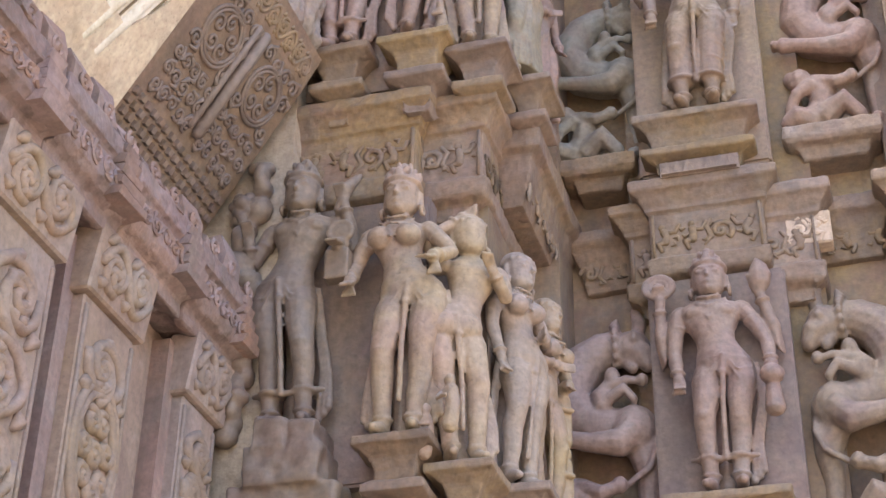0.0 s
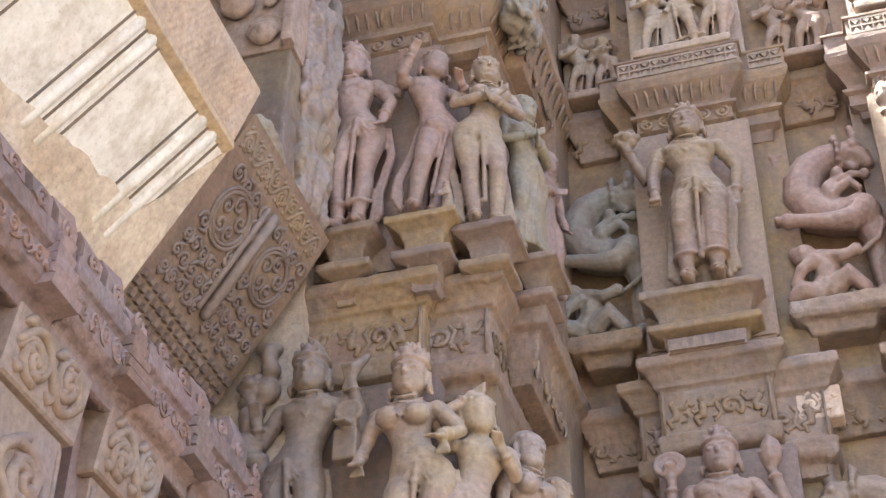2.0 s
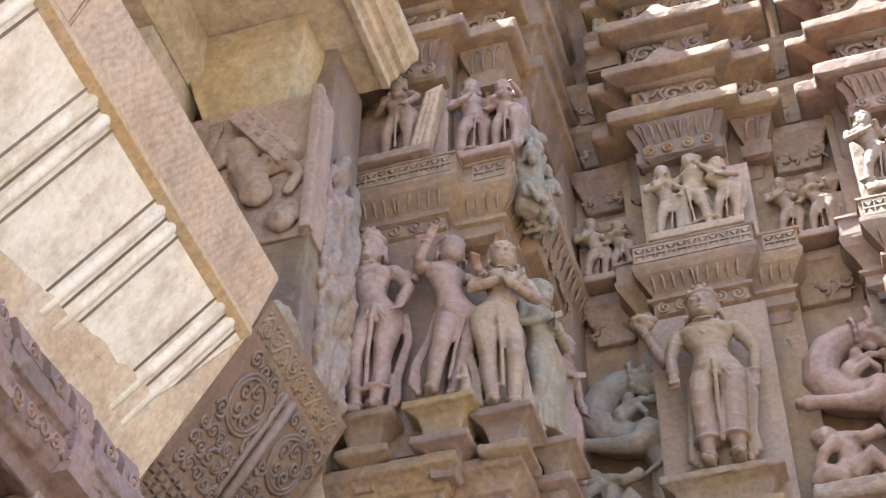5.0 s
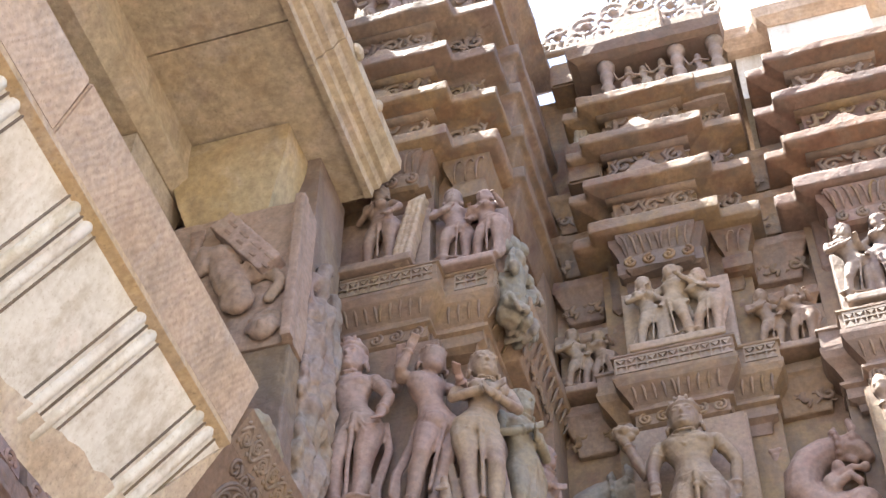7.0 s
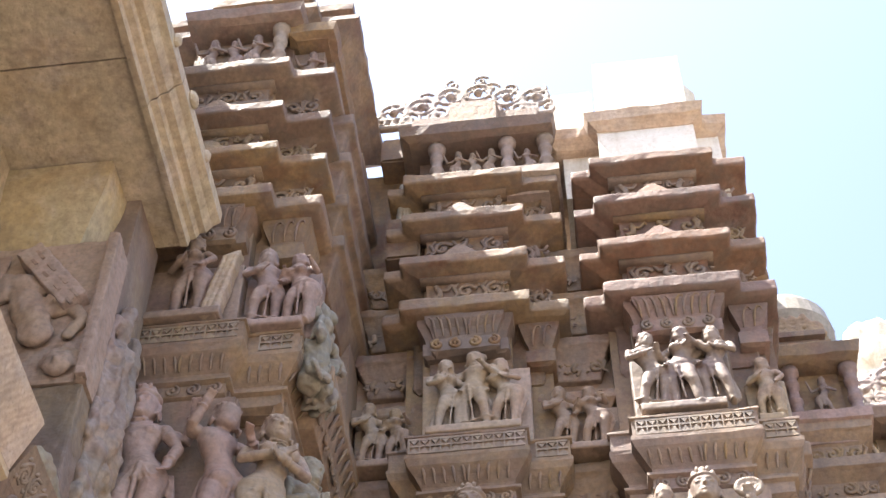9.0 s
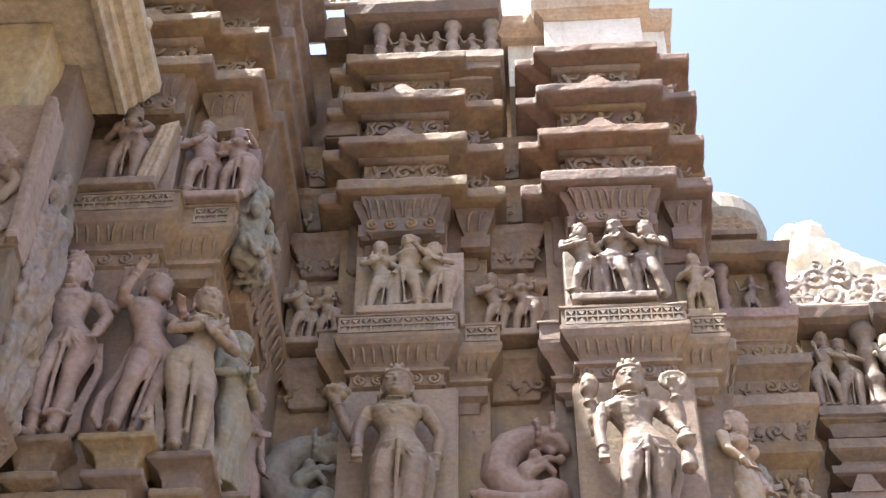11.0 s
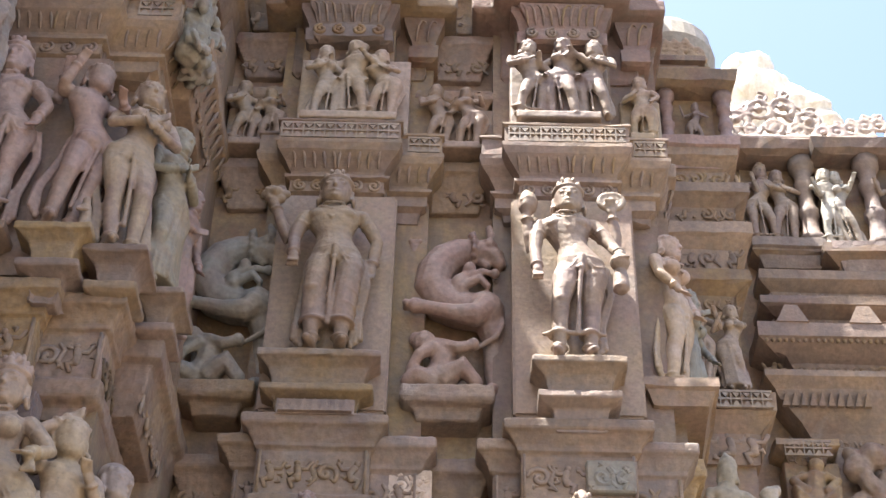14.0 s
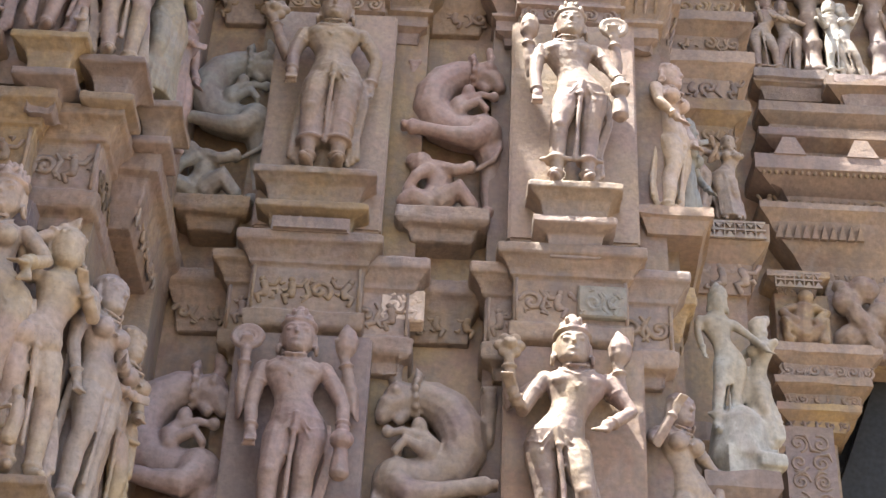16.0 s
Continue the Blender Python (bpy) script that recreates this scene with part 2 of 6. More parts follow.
def stepped(xl, xr, yf, shoulder_l=0.1, shoulder_r=0.1, step=0.1, deep=0.7):
    """A bay's plan: a front between xl and xr with a set-back shoulder at either side."""
    ys, yb = yf + step, yf + deep
    pts = [(xl - shoulder_l, yb), (xl - shoulder_l, ys), (xl, ys), (xl, yf), (xr, yf), (xr, ys), (xr + shoulder_r, ys), (xr + shoulder_r, yb)]
    return [Vector(p) for p in pts]
m_brownfig = stone("sandstone_brown_figure", [(0.27, 0.185, 0.155), (0.34, 0.25, 0.20), (0.30, 0.22, 0.19)], scale=4.0, bump=0.15, rough=0.7, stain_amount=0.3)
m_greyfig = stone("sandstone_grey_figure", [(0.40, 0.33, 0.29), (0.46, 0.37, 0.31), (0.42, 0.31, 0.25)], scale=4.0, bump=0.15, stain_amount=0.2)
m_ochre = stone("sandstone_ochre_cap", [(0.36, 0.22, 0.12), (0.44, 0.29, 0.16), (0.36, 0.22, 0.17)], scale=4.0, bump=0.3, stain_amount=0.35, value=0.62, alt=(0.36, 0.25, 0.20))
m_carve = stone("sandstone_pilaster", [(0.40, 0.27, 0.215), (0.46, 0.325, 0.26), (0.42, 0.29, 0.24)], bump=0.25, stain_amount=0.25, value=0.72)
m_bracket = stone("sandstone_bracket", [(0.40, 0.25, 0.17), (0.48, 0.32, 0.22), (0.42, 0.29, 0.22)], scale=4.0, bump=0.2, stain_amount=0.2, value=0.85)
m_lilac = stone("lilac_stone", [(0.36, 0.27, 0.26), (0.46, 0.40, 0.385), (0.36, 0.25, 0.22)], scale=6.0, bump=0.5, stain_amount=0.4, value=0.58)
m_streak = stone("streaked_stone", [(0.30, 0.21, 0.19), (0.38, 0.30, 0.27), (0.33, 0.23, 0.19)], scale=3.0, bump=0.5, stain_amount=0.4)
m_bench = stone("sandstone_umber", [(0.26, 0.17, 0.135), (0.32, 0.22, 0.17), (0.29, 0.19, 0.15)], rough=0.55, stain_amount=0.3, alt=(0.34, 0.24, 0.19), value=0.74)
# lighter copy of the figure stone; brighter light on near statues put into colour
m_buff = stone("sandstone_buff_lit", [(0.40, 0.29, 0.25), (0.46, 0.34, 0.26), (0.48, 0.36, 0.25)], scale=4.0, bump=0.28, rough=0.74, stain_amount=0.2, value=0.76)


def tube(bm, pts, radii, seg=8, flat=None):
    """A rounded limb along points, with a radius at each; closed at both ends."""
    pts = [Vector(p) for p in pts]
    if len(radii) != len(pts):
        radii = [radii[0] + (radii[-1] - radii[0]) * i / (len(pts) - 1) for i in range(len(pts))]
    d0 = (pts[1] - pts[0]).normalized()
    d1 = (pts[-1] - pts[-2]).normalized()
    pts = [pts[0] - d0 * radii[0] * 0.6] + pts + [pts[-1] + d1 * radii[-1] * 0.6]
    radii = [radii[0] * 0.55] + list(radii) + [radii[-1] * 0.55]
    side = d0.orthogonal().normalized() if flat is None else Vector(flat).normalized()
    rings = []
    for i, p in enumerate(pts):
        d = (pts[min(i + 1, len(pts) - 1)] - pts[max(i - 1, 0)]).normalized()
        side = (side - d * side.dot(d)).normalized()
        up = d.cross(side)
        rings.append([bm.verts.new(p + radii[i] * (math.cos(a) * side + math.sin(a) * up)) for a in [2 * math.pi * k / seg for k in range(seg)]])
    bm.faces.new(list(reversed(rings[0])))
    bm.faces.new(rings[-1])
    for a, b in zip(rings, rings[1:]):
        for i in range(seg):
            j = (i + 1) % seg
            bm.faces.new((a[i], a[j], b[j], b[i]))


def ball(bm, c, rx, ry=None, rz=None, rows=6, seg=10, turn=0.0):
    """An ellipsoid."""
    ry, rz = ry or rx, rz or rx
    c, m = Vector(c), Matrix.Rotation(radians(turn), 3, "Y")
    top, low = bm.verts.new(c + m @ Vector((0, 0, rz))), bm.verts.new(c - m @ Vector((0, 0, rz)))
    rings = []
    for i in range(1, rows):
        t = math.pi * i / rows
        rings.append([bm.verts.new(c + m @ Vector((rx * math.sin(t) * math.cos(a), ry * math.sin(t) * math.sin(a), rz * math.cos(t)))) for a in [2 * math.pi * k / seg for k in range(seg)]])
    for i in range(seg):
        j = (i + 1) % seg
        bm.faces.new((top, rings[0][i], rings[0][j]))
        bm.faces.new((low, rings[-1][j], rings[-1][i]))
        for a, b in zip(rings, rings[1:]):
            bm.faces.new((a[i], b[i], b[j], a[j]))


def ring(bm, c, r, thick, axis=(0, 1, 0), seg=14, squash=1.0):
    """A torus round an axis."""
    c, ax = Vector(c), Vector(axis).normalized()
    u = ax.orthogonal().normalized()
    if abs(ax.y) > 0.9:
        u = Vector((1, 0, 0))
    elif abs(ax.z) > 0.9:
        u = (Vector((1, 0, 0)) - ax * ax.x).normalized()
    v = ax.cross(u)
    rows = []
    for k in range(seg):
        a = 2 * math.pi * k / seg
        d = math.cos(a) * u + math.sin(a) * squash * v
        rows.append([bm.verts.new(c + r * d + thick * (math.cos(b) * d.normalized() + math.sin(b) * ax)) for b in [2 * math.pi * q / 6 for q in range(6)]])
    for k in range(seg):
        a, b = rows[k], rows[(k + 1) % seg]
        for q in range(6):
            w = (q + 1) % 6
            bm.faces.new((a[q], b[q], b[w], a[w]))


EROSION = bpy.data.textures.new("erosion", "CLOUDS")
EROSION.noise_scale, EROSION.noise_depth = 0.05, 4
RUBBLE = bpy.data.textures.new("rubble", "CLOUDS")
RUBBLE.noise_scale, RUBBLE.noise_depth = 0.07, 5


def carved(name, bm, material, label, category, voxel=0.011, group="", smooth=2, kind="", rubble=0.0):
    """A carving cut from one block: the forms in bm are fused and worn smooth."""
    ob = thing(name, bm, material, label, category, group, kind, smooth=True)
    r = ob.modifiers.new("fuse", "REMESH")
    r.mode, r.voxel_size, r.use_smooth_shade = "VOXEL", voxel, True
    s = ob.modifiers.new("wear", "SMOOTH")
    s.factor, s.iterations = 0.5, smooth
    for tex, strength in ((EROSION, 0.007), (RUBBLE, rubble)):
        if strength:
            d = ob.modifiers.new("erosion", "DISPLACE")
            d.texture, d.strength, d.mid_level, d.texture_coords = tex, strength, 0.5, "GLOBAL"
    return ob


CHIPS = bpy.data.textures.new("chips", "CLOUDS")
CHIPS.noise_scale, CHIPS.noise_depth = 0.06, 4


def weather(ob, voxel=0.016, chips=0.014):
    """Wears the sharp edges of a dressed course round and uneven."""
    r = ob.modifiers.new("fuse", "REMESH")
    r.mode, r.voxel_size = "VOXEL", voxel
    s = ob.modifiers.new("wear", "SMOOTH")
    s.factor, s.iterations = 0.5, 1
    d = ob.modifiers.new("chips", "DISPLACE")
    d.texture, d.strength, d.mid_level, d.texture_coords = CHIPS, chips, 0.55, "GLOBAL"
    return ob


def put(bm, x, y, z, turn=0.0, size=1.0, mirror=False, lean=0.0):
    m = Matrix.Translation((x, y, z)) @ Matrix.Rotation(radians(turn), 4, "Z") @ Matrix.Rotation(radians(lean), 4, "Y") @ Matrix.Diagonal((-size if mirror else size, size, size, 1))
    bmesh.ops.transform(bm, matrix=m, verts=bm.verts)
    if mirror:
        bmesh.ops.reverse_faces(bm, faces=bm.faces)


def loft(bm, rows, seg=16):
    """A closed form through level ellipses, rows of (x, y, z, half width, half depth)."""
    rings = [[bm.verts.new((x + rx * math.cos(a), y + ry * math.sin(a), z)) for a in [2 * math.pi * k / seg for k in range(seg)]] for x, y, z, rx, ry in rows]
    bm.faces.new(list(reversed(rings[0])))
    bm.faces.new(rings[-1])
    for a, b in zip(rings, rings[1:]):
        for i in range(seg):
            j = (i + 1) % seg
            bm.faces.new((a[i], a[j], b[j], b[i]))


def head(bm, nx, hy, female, crown, back):
    """An oval face with lowered lids, long ears and a tiered crown or a bun of hair."""
    loft(bm, [(nx, hy - 0.020, 0.768, 0.018, 0.016), (nx, hy - 0.018, 0.778, 0.032, 0.032), (nx, hy - 0.010, 0.795, 0.044, 0.046), (nx, hy - 0.002, 0.820, 0.051, 0.055), (nx, hy, 0.850, 0.054, 0.058), (nx, hy, 0.880, 0.052, 0.057), (nx, hy + 0.004, 0.905, 0.046, 0.050), (nx, hy + 0.006, 0.925, 0.026, 0.030)], 18)
    if not back:
        tube(bm, [(nx, hy - 0.056, 0.866), (nx, hy - 0.064, 0.846), (nx, hy - 0.066, 0.834)], [0.004, 0.006, 0.009], 6)
        for s in (-1, 1):
            ball(bm, (nx + s * 0.022, hy - 0.050, 0.856), 0.016, 0.007, 0.007)
            tube(bm, [(nx + s * 0.006, hy - 0.057, 0.870), (nx + s * 0.022, hy - 0.055, 0.876), (nx + s * 0.040, hy - 0.042, 0.868)], [0.003, 0.005, 0.003], 5)
        tube(bm, [(nx - 0.016, hy - 0.052, 0.812), (nx, hy - 0.058, 0.810), (nx + 0.016, hy - 0.052, 0.812)], [0.004, 0.007, 0.004], 6)
        ball(bm, (nx, hy - 0.046, 0.787), 0.017, 0.014, 0.012)
    for s in (-1, 1):
        tube(bm, [(nx + s * 0.052, hy + 0.012, 0.866), (nx + s * 0.055, hy + 0.010, 0.835), (nx + s * 0.058, hy + 0.008, 0.806)], [0.012, 0.010, 0.012], 6)
        ring(bm, (nx + s * 0.062, hy + 0.004, 0.797), 0.015, 0.008, (1, 0, 0), 10)
    if crown:
        ring(bm, (nx, hy + 0.003, 0.895), 0.055, 0.009, (0, 0.12, 1), 18)
        loft(bm, [(nx, hy + 0.008, 0.895, 0.054, 0.056), (nx, hy + 0.008, 0.916, 0.052, 0.054), (nx, hy + 0.009, 0.921, 0.046, 0.048), (nx, hy + 0.010, 0.940, 0.043, 0.045), (nx, hy + 0.010, 0.945, 0.036, 0.038), (nx, hy + 0.011, 0.962, 0.032, 0.034), (nx, hy + 0.011, 0.967, 0.024, 0.025), (nx, hy + 0.012, 0.984, 0.018, 0.018), (nx, hy + 0.012, 1.000, 0.006, 0.006)], 16)
        ball(bm, (nx, hy - 0.046, 0.920), 0.015, 0.012, 0.025)
        for s in (-1, 1):
            ball(bm, (nx + s * 0.036, hy - 0.034, 0.914), 0.011, 0.010, 0.018)
            ball(bm, (nx + s * 0.020, hy - 0.034, 0.945), 0.009, 0.008, 0.014)
        if female:
            for a in range(0, 360, 45):
                ball(bm, (nx + 0.050 * math.cos(radians(a)), hy + 0.008 + 0.050 * math.sin(radians(a)), 0.926), 0.011, 0.011, 0.026, 5, 7)
            for a in range(22, 360, 60):
                ball(bm, (nx + 0.034 * math.cos(radians(a)), hy + 0.010 + 0.034 * math.sin(radians(a)), 0.958), 0.010, 0.010, 0.024, 5, 7)
    else:
        loft(bm, [(nx, hy + 0.012, 0.868, 0.057, 0.055), (nx, hy + 0.012, 0.895, 0.058, 0.058), (nx, hy + 0.014, 0.918, 0.048, 0.050), (nx, hy + 0.016, 0.938, 0.026, 0.030)], 14)
        for a in range(200, 350, 25):
            ball(bm, (nx + 0.054 * math.cos(radians(a)), hy + 0.008 + 0.056 * math.sin(radians(a)), 0.893), 0.009, 0.009, 0.010, 5, 7)
        ball(bm, (nx + 0.030, hy + 0.048, 0.922), 0.040, 0.040, 0.036)
        ring(bm, (nx + 0.022, hy + 0.040, 0.910), 0.036, 0.007, (0.4, 0.5, 0.8), 12)


def body(bm, female=False, sway=0.03, arms=(), crown=True, gown=False, skirt=False, back=False, stance=0.045, cross=0.0):
    """A slender standing carved figure one unit tall, feet at the origin, facing -y. arms: rows of (side, elbow, wrist, thing held)."""
    hx, cx = sway, -0.4 * sway
    nx = -0.15 * sway
    wide = 0.088 if female else 0.096
    # legs: long thighs, soft knees and straight shins
    for s in (-1, 1):
        free = s * sway < 0
        hj = Vector((hx + s * 0.046, 0.0, 0.465))
        foot = Vector((s * stance + cross * s, -0.005, 0.03))
        knee = Vector(((hj.x + foot.x) / 2 + (0.014 * s if free else 0.0), -0.040 if free else -0.010, 0.268))
        thick = 1.0 if female else 0.94
        tube(bm, [hj, hj.lerp(knee, 0.3) + Vector((s * 0.004, -0.008, 0)), hj.lerp(knee, 0.65) + Vector((0, -0.008, 0)), knee, knee.lerp(foot, 0.28) + Vector((s * 0.002, 0.008, 0)), knee.lerp(foot, 0.65), foot],
             [r * thick for r in (0.054, 0.053, 0.045, 0.036, 0.035, 0.029, 0.024)], 14)
        ball(bm, knee + Vector((0, -0.012, 0.0)), 0.027, 0.026, 0.028)
        tube(bm, [(foot.x, 0.01, 0.015), (foot.x + s * 0.005, -0.030, 0.017), (foot.x + s * 0.012, -0.060, 0.008)], [0.022, 0.021, 0.015], 8)
        ring(bm, (foot.x, -0.004, 0.050), 0.028, 0.006, (0, 0, 1))
    # trunk, one sweep from the hips to the neck
    def mid(z):
        f = min(1.0, max(0.0, (z - 0.47) / 0.20))
        return hx + (cx - hx) * f * f * (3 - 2 * f)
    if female:
        prof = ((0.425, 0.062, 0.045), (0.455, 0.093, 0.060), (0.485, 0.099, 0.066), (0.515, 0.092, 0.063), (0.550, 0.074, 0.055), (0.590, 0.060, 0.049), (0.620, 0.061, 0.048), (0.660, 0.073, 0.052), (0.700, 0.083, 0.054), (0.732, 0.084, 0.047), (0.750, 0.060, 0.038), (0.768, 0.034, 0.031), (0.800, 0.031, 0.031))
    else:
        prof = ((0.425, 0.062, 0.045), (0.455, 0.086, 0.056), (0.485, 0.090, 0.060), (0.515, 0.083, 0.058), (0.550, 0.069, 0.053), (0.590, 0.062, 0.050), (0.625, 0.069, 0.051), (0.665, 0.086, 0.056), (0.705, 0.099, 0.058), (0.735, 0.097, 0.049), (0.752, 0.064, 0.039), (0.768, 0.038, 0.033), (0.800, 0.034, 0.033))
    loft(bm, [(mid(z) if z < 0.76 else (cx + nx) / 2, -0.006, z, rx, ry) for z, rx, ry in prof], 20)
    for s in (-1, 1):
        ball(bm, (cx + s * wide, 0.002, 0.728), 0.029, 0.029, 0.030)
    if back:
        for s in (-1, 1):
            ball(bm, (hx + s * 0.043, -0.040, 0.468), 0.052, 0.045, 0.054, 8, 12)
    elif female:
        ball(bm, (hx * 0.8, -0.036, 0.535), 0.044, 0.034, 0.036)
        for s in (-1, 1):
            ball(bm, (cx + s * 0.043, -0.056, 0.680), 0.040, 0.038, 0.040, 8, 12)
    else:
        ball(bm, (hx * 0.7, -0.034, 0.545), 0.040, 0.026, 0.034)
        for s in (-1, 1):
            ball(bm, (cx + s * 0.040, -0.040, 0.698), 0.042, 0.022, 0.028)
    head(bm, nx, -0.018, female, crown, back)
    # necklaces, girdle and sashes
    if not back:
        for w0, zz, dip in ((0.040, 0.766, 0.016), (0.056, 0.756, 0.045), (0.034, 0.745, 0.085)):
            out_y = -0.062 - (0.026 if female and dip > 0.04 else 0.0)
            tube(bm, [(cx - w0, -0.034, zz), (cx - 0.65 * w0, -0.054, zz - 0.55 * dip), (cx, out_y, zz - dip), (cx + 0.65 * w0, -0.054, zz - 0.55 * dip), (cx + w0, -0.034, zz)], [0.004, 0.006, 0.007, 0.006, 0.004], 6)
    ring(bm, (hx * 0.92, -0.004, 0.512), 0.088 if female else 0.080, 0.005, (0.05, 0, 1), 20, 0.68)
    ring(bm, (hx, -0.004, 0.494), 0.094 if female else 0.086, 0.005, (0.05, 0, 1), 20, 0.69)
    tube(bm, [(hx, -0.066, 0.50), (hx * 0.8, -0.060, 0.40), (hx * 0.5, -0.050, 0.27), (hx * 0.3, -0.035, 0.10)], [0.010, 0.010, 0.009, 0.010], 8)
    for zz in (0.43,):
        ball(bm, (hx * (0.3 + 1.5 * (zz - 0.1)), -0.064, zz), 0.015, 0.012, 0.013)
    for s in (-1, 1):
        tube(bm, [(hx + s * 0.012, -0.064, 0.49), (hx + s * 0.045, -0.064, 0.435), (hx + s * 0.090, -0.034, 0.455)], [0.003, 0.004, 0.003], 5)
        tube(bm, [(hx + s * 0.012, -0.062, 0.475), (hx + s * 0.045, -0.060, 0.400), (hx + s * 0.088, -0.028, 0.425)], [0.003, 0.005, 0.003], 5)
    for s in (-1, 1) if female or skirt else (1,):
        for q in range(3):
            tube(bm, [(hx + s * (0.086 + 0.006 * q), 0.02, 0.50), (hx + s * (0.098 + 0.008 * q), 0.026, 0.36), (s * (0.086 + 0.011 * q), 0.03, 0.18), (s * (0.080 + 0.016 * q), 0.026, 0.03 + 0.02 * q)], [0.008, 0.010, 0.010, 0.013], 7)
    tube(bm, [(hx * 0.8, 0.060, 0.50), (0.0, 0.070, 0.25), (0.0, 0.070, 0.01)], [0.045, 0.042, 0.042], 10)
    if gown:
        loft(bm, [(0.006, 0.0, 0.04, 0.098, 0.068), (0.006, 0.0, 0.10, 0.092, 0.064), (hx * 0.4, 0.0, 0.26, 0.088, 0.062), (hx * 0.9, 0.0, 0.42, 0.094, 0.064), (hx, 0.0, 0.50, 0.088, 0.060)], 18)
        for k in range(9):
            a = -0.084 + 0.021 * k
            tube(bm, [(hx * 0.9 + a, -0.066 + abs(a) * 0.42, 0.48), (hx * 0.4 + a, -0.064 + abs(a) * 0.42, 0.26), (a * 1.08, -0.070 + abs(a) * 0.42, 0.05)], [0.006, 0.007, 0.009], 6)
    elif skirt:
        # cloth wound round each leg to the shin, with flared hems
        for s in (-1, 1):
            tube(bm, [(hx + s * 0.046, 0.0, 0.46), (hx * 0.5 + s * 0.046, -0.008, 0.30), (s * 0.044, -0.004, 0.13)], [0.054, 0.047, 0.046], 14)
            ring(bm, (s * 0.044, -0.004, 0.125), 0.046, 0.008, (0, 0, 1), 16)
            for q in range(4):
                ring(bm, (hx * (0.9 - 0.2 * q) + s * 0.046, -0.006, 0.42 - 0.075 * q), 0.050 - 0.001 * q, 0.0035, (0.15 * s, 0.3, 1), 16)
    elif not female and not back:
        for s in (-1, 1):
            ring(bm, (s * stance, -0.008, 0.115), 0.034, 0.009, (0, 0, 1))
        tube(bm, [(-stance - 0.055, -0.006, 0.120), (-stance, -0.036, 0.112), (0, -0.030, 0.106), (stance, -0.036, 0.112), (stance + 0.055, -0.006, 0.120)], [0.010, 0.010, 0.011, 0.010, 0.010], 6)
    # arms
    for side, elbow, wrist, held in arms:
        raised = wrist[2] > 0.74
        sh = Vector((cx + side * (wide + 0.004), 0.022 if raised else -0.002, 0.724))
        e, w = Vector(elbow), Vector(wrist)
        tube(bm, [sh, sh.lerp(e, 0.5) + Vector((side * 0.004, 0.0, 0)), e, e.lerp(w, 0.4), w], [0.030, 0.027, 0.023, 0.023, 0.017], 10)
        reach = (w - e).normalized()
        ball(bm, w + reach * 0.014, 0.020, 0.017, 0.026)
        across = Vector((1, 0, 0)) if abs(reach.x) < 0.7 else Vector((0, 0, 1))
        for q in range(4):
            root = w + reach * 0.026 + across * (q - 1.5) * 0.010
            tube(bm, [root, root + reach * 0.026 + Vector((0, -0.006, 0)), root + reach * 0.042 + Vector((0, -0.016, 0))], [0.007, 0.0065, 0.006], 6)
        ring(bm, sh.lerp(e, 0.40), 0.027, 0.0035, e - sh)
        ring(bm, e.lerp(w, 0.85), 0.021, 0.006, w - e)
        x, y, z = w
        if held == "disc":
            for rr, th in ((0.046, 0.013), (0.027, 0.010)):
                ring(bm, (x, y, z + 0.075), rr, th, (0, 1, 0), 18)
            ball(bm, (x, y + 0.012, z + 0.075), 0.042, 0.010, 0.042)
            ball(bm, (x, y - 0.010, z + 0.075), 0.013)
        elif held == "bud":
            tube(bm, [(x, y, z), (x + 0.004, y, z + 0.035), (x + 0.007, y, z + 0.075), (x + 0.006, y, z + 0.110), (x, y, z + 0.145)], [0.016, 0.034, 0.039, 0.029, 0.007], 10)
        elif held == "pot":
            ball(bm, (x, y - 0.01, z - 0.055), 0.040, 0.038, 0.040)
            tube(bm, [(x, y, z - 0.005), (x, y, z - 0.02)], [0.024, 0.018], 10)
            tube(bm, [(x, y, z - 0.09), (x, y, z - 0.135), (x, y, z - 0.19)], [0.022, 0.028, 0.033], 10)
        elif held == "rose":
            for a in range(0, 360, 60):
                ball(bm, (x + 0.032 * math.cos(radians(a)), y, z + 0.060 + 0.032 * math.sin(radians(a))), 0.021, 0.019, 0.021)
            ball(bm, (x, y - 0.014, z + 0.060), 0.024)
        elif held == "mirror":
            ring(bm, (x, y, z + 0.05), 0.036, 0.010, (0, 1, 0), 16)
            ball(bm, (x, y, z + 0.05), 0.034, 0.010, 0.034)
            box(bm, x - 0.040, x + 0.032, y - 0.015, y + 0.03, z - 0.13, z - 0.02)
        elif held == "flute":
            tube(bm, [(x - 0.02, y, z - 0.02), (x + 0.012, y, z + 0.07), (x + 0.04, y + 0.02, z + 0.12)], [0.014, 0.020, 0.010], 8)
        elif held == "hand":
            for q in range(4):
                tube(bm, [(x, y, z - 0.02), (x - 0.018 + 0.012 * q, y - 0.012, z - 0.070)], [0.009, 0.007], 6)


def small_attendant(bm, x, z, h, y=-0.02):
    """A knee-high attendant fused to a larger figure."""
    tube(bm, [(x, y, z), (x + 0.01, y, z + 0.45 * h), (x, y, z + 0.75 * h)], [0.16 * h, 0.14 * h, 0.15 * h], 8)
    ball(bm, (x, y - 0.01, z + 0.9 * h), 0.11 * h, 0.11 * h, 0.13 * h)
    tube(bm, [(x - 0.15 * h, y, z + 0.72 * h), (x - 0.2 * h, y - 0.03, z + 0.5 * h), (x, y - 0.05, z + 0.5 * h)], [0.05 * h] * 3, 6)


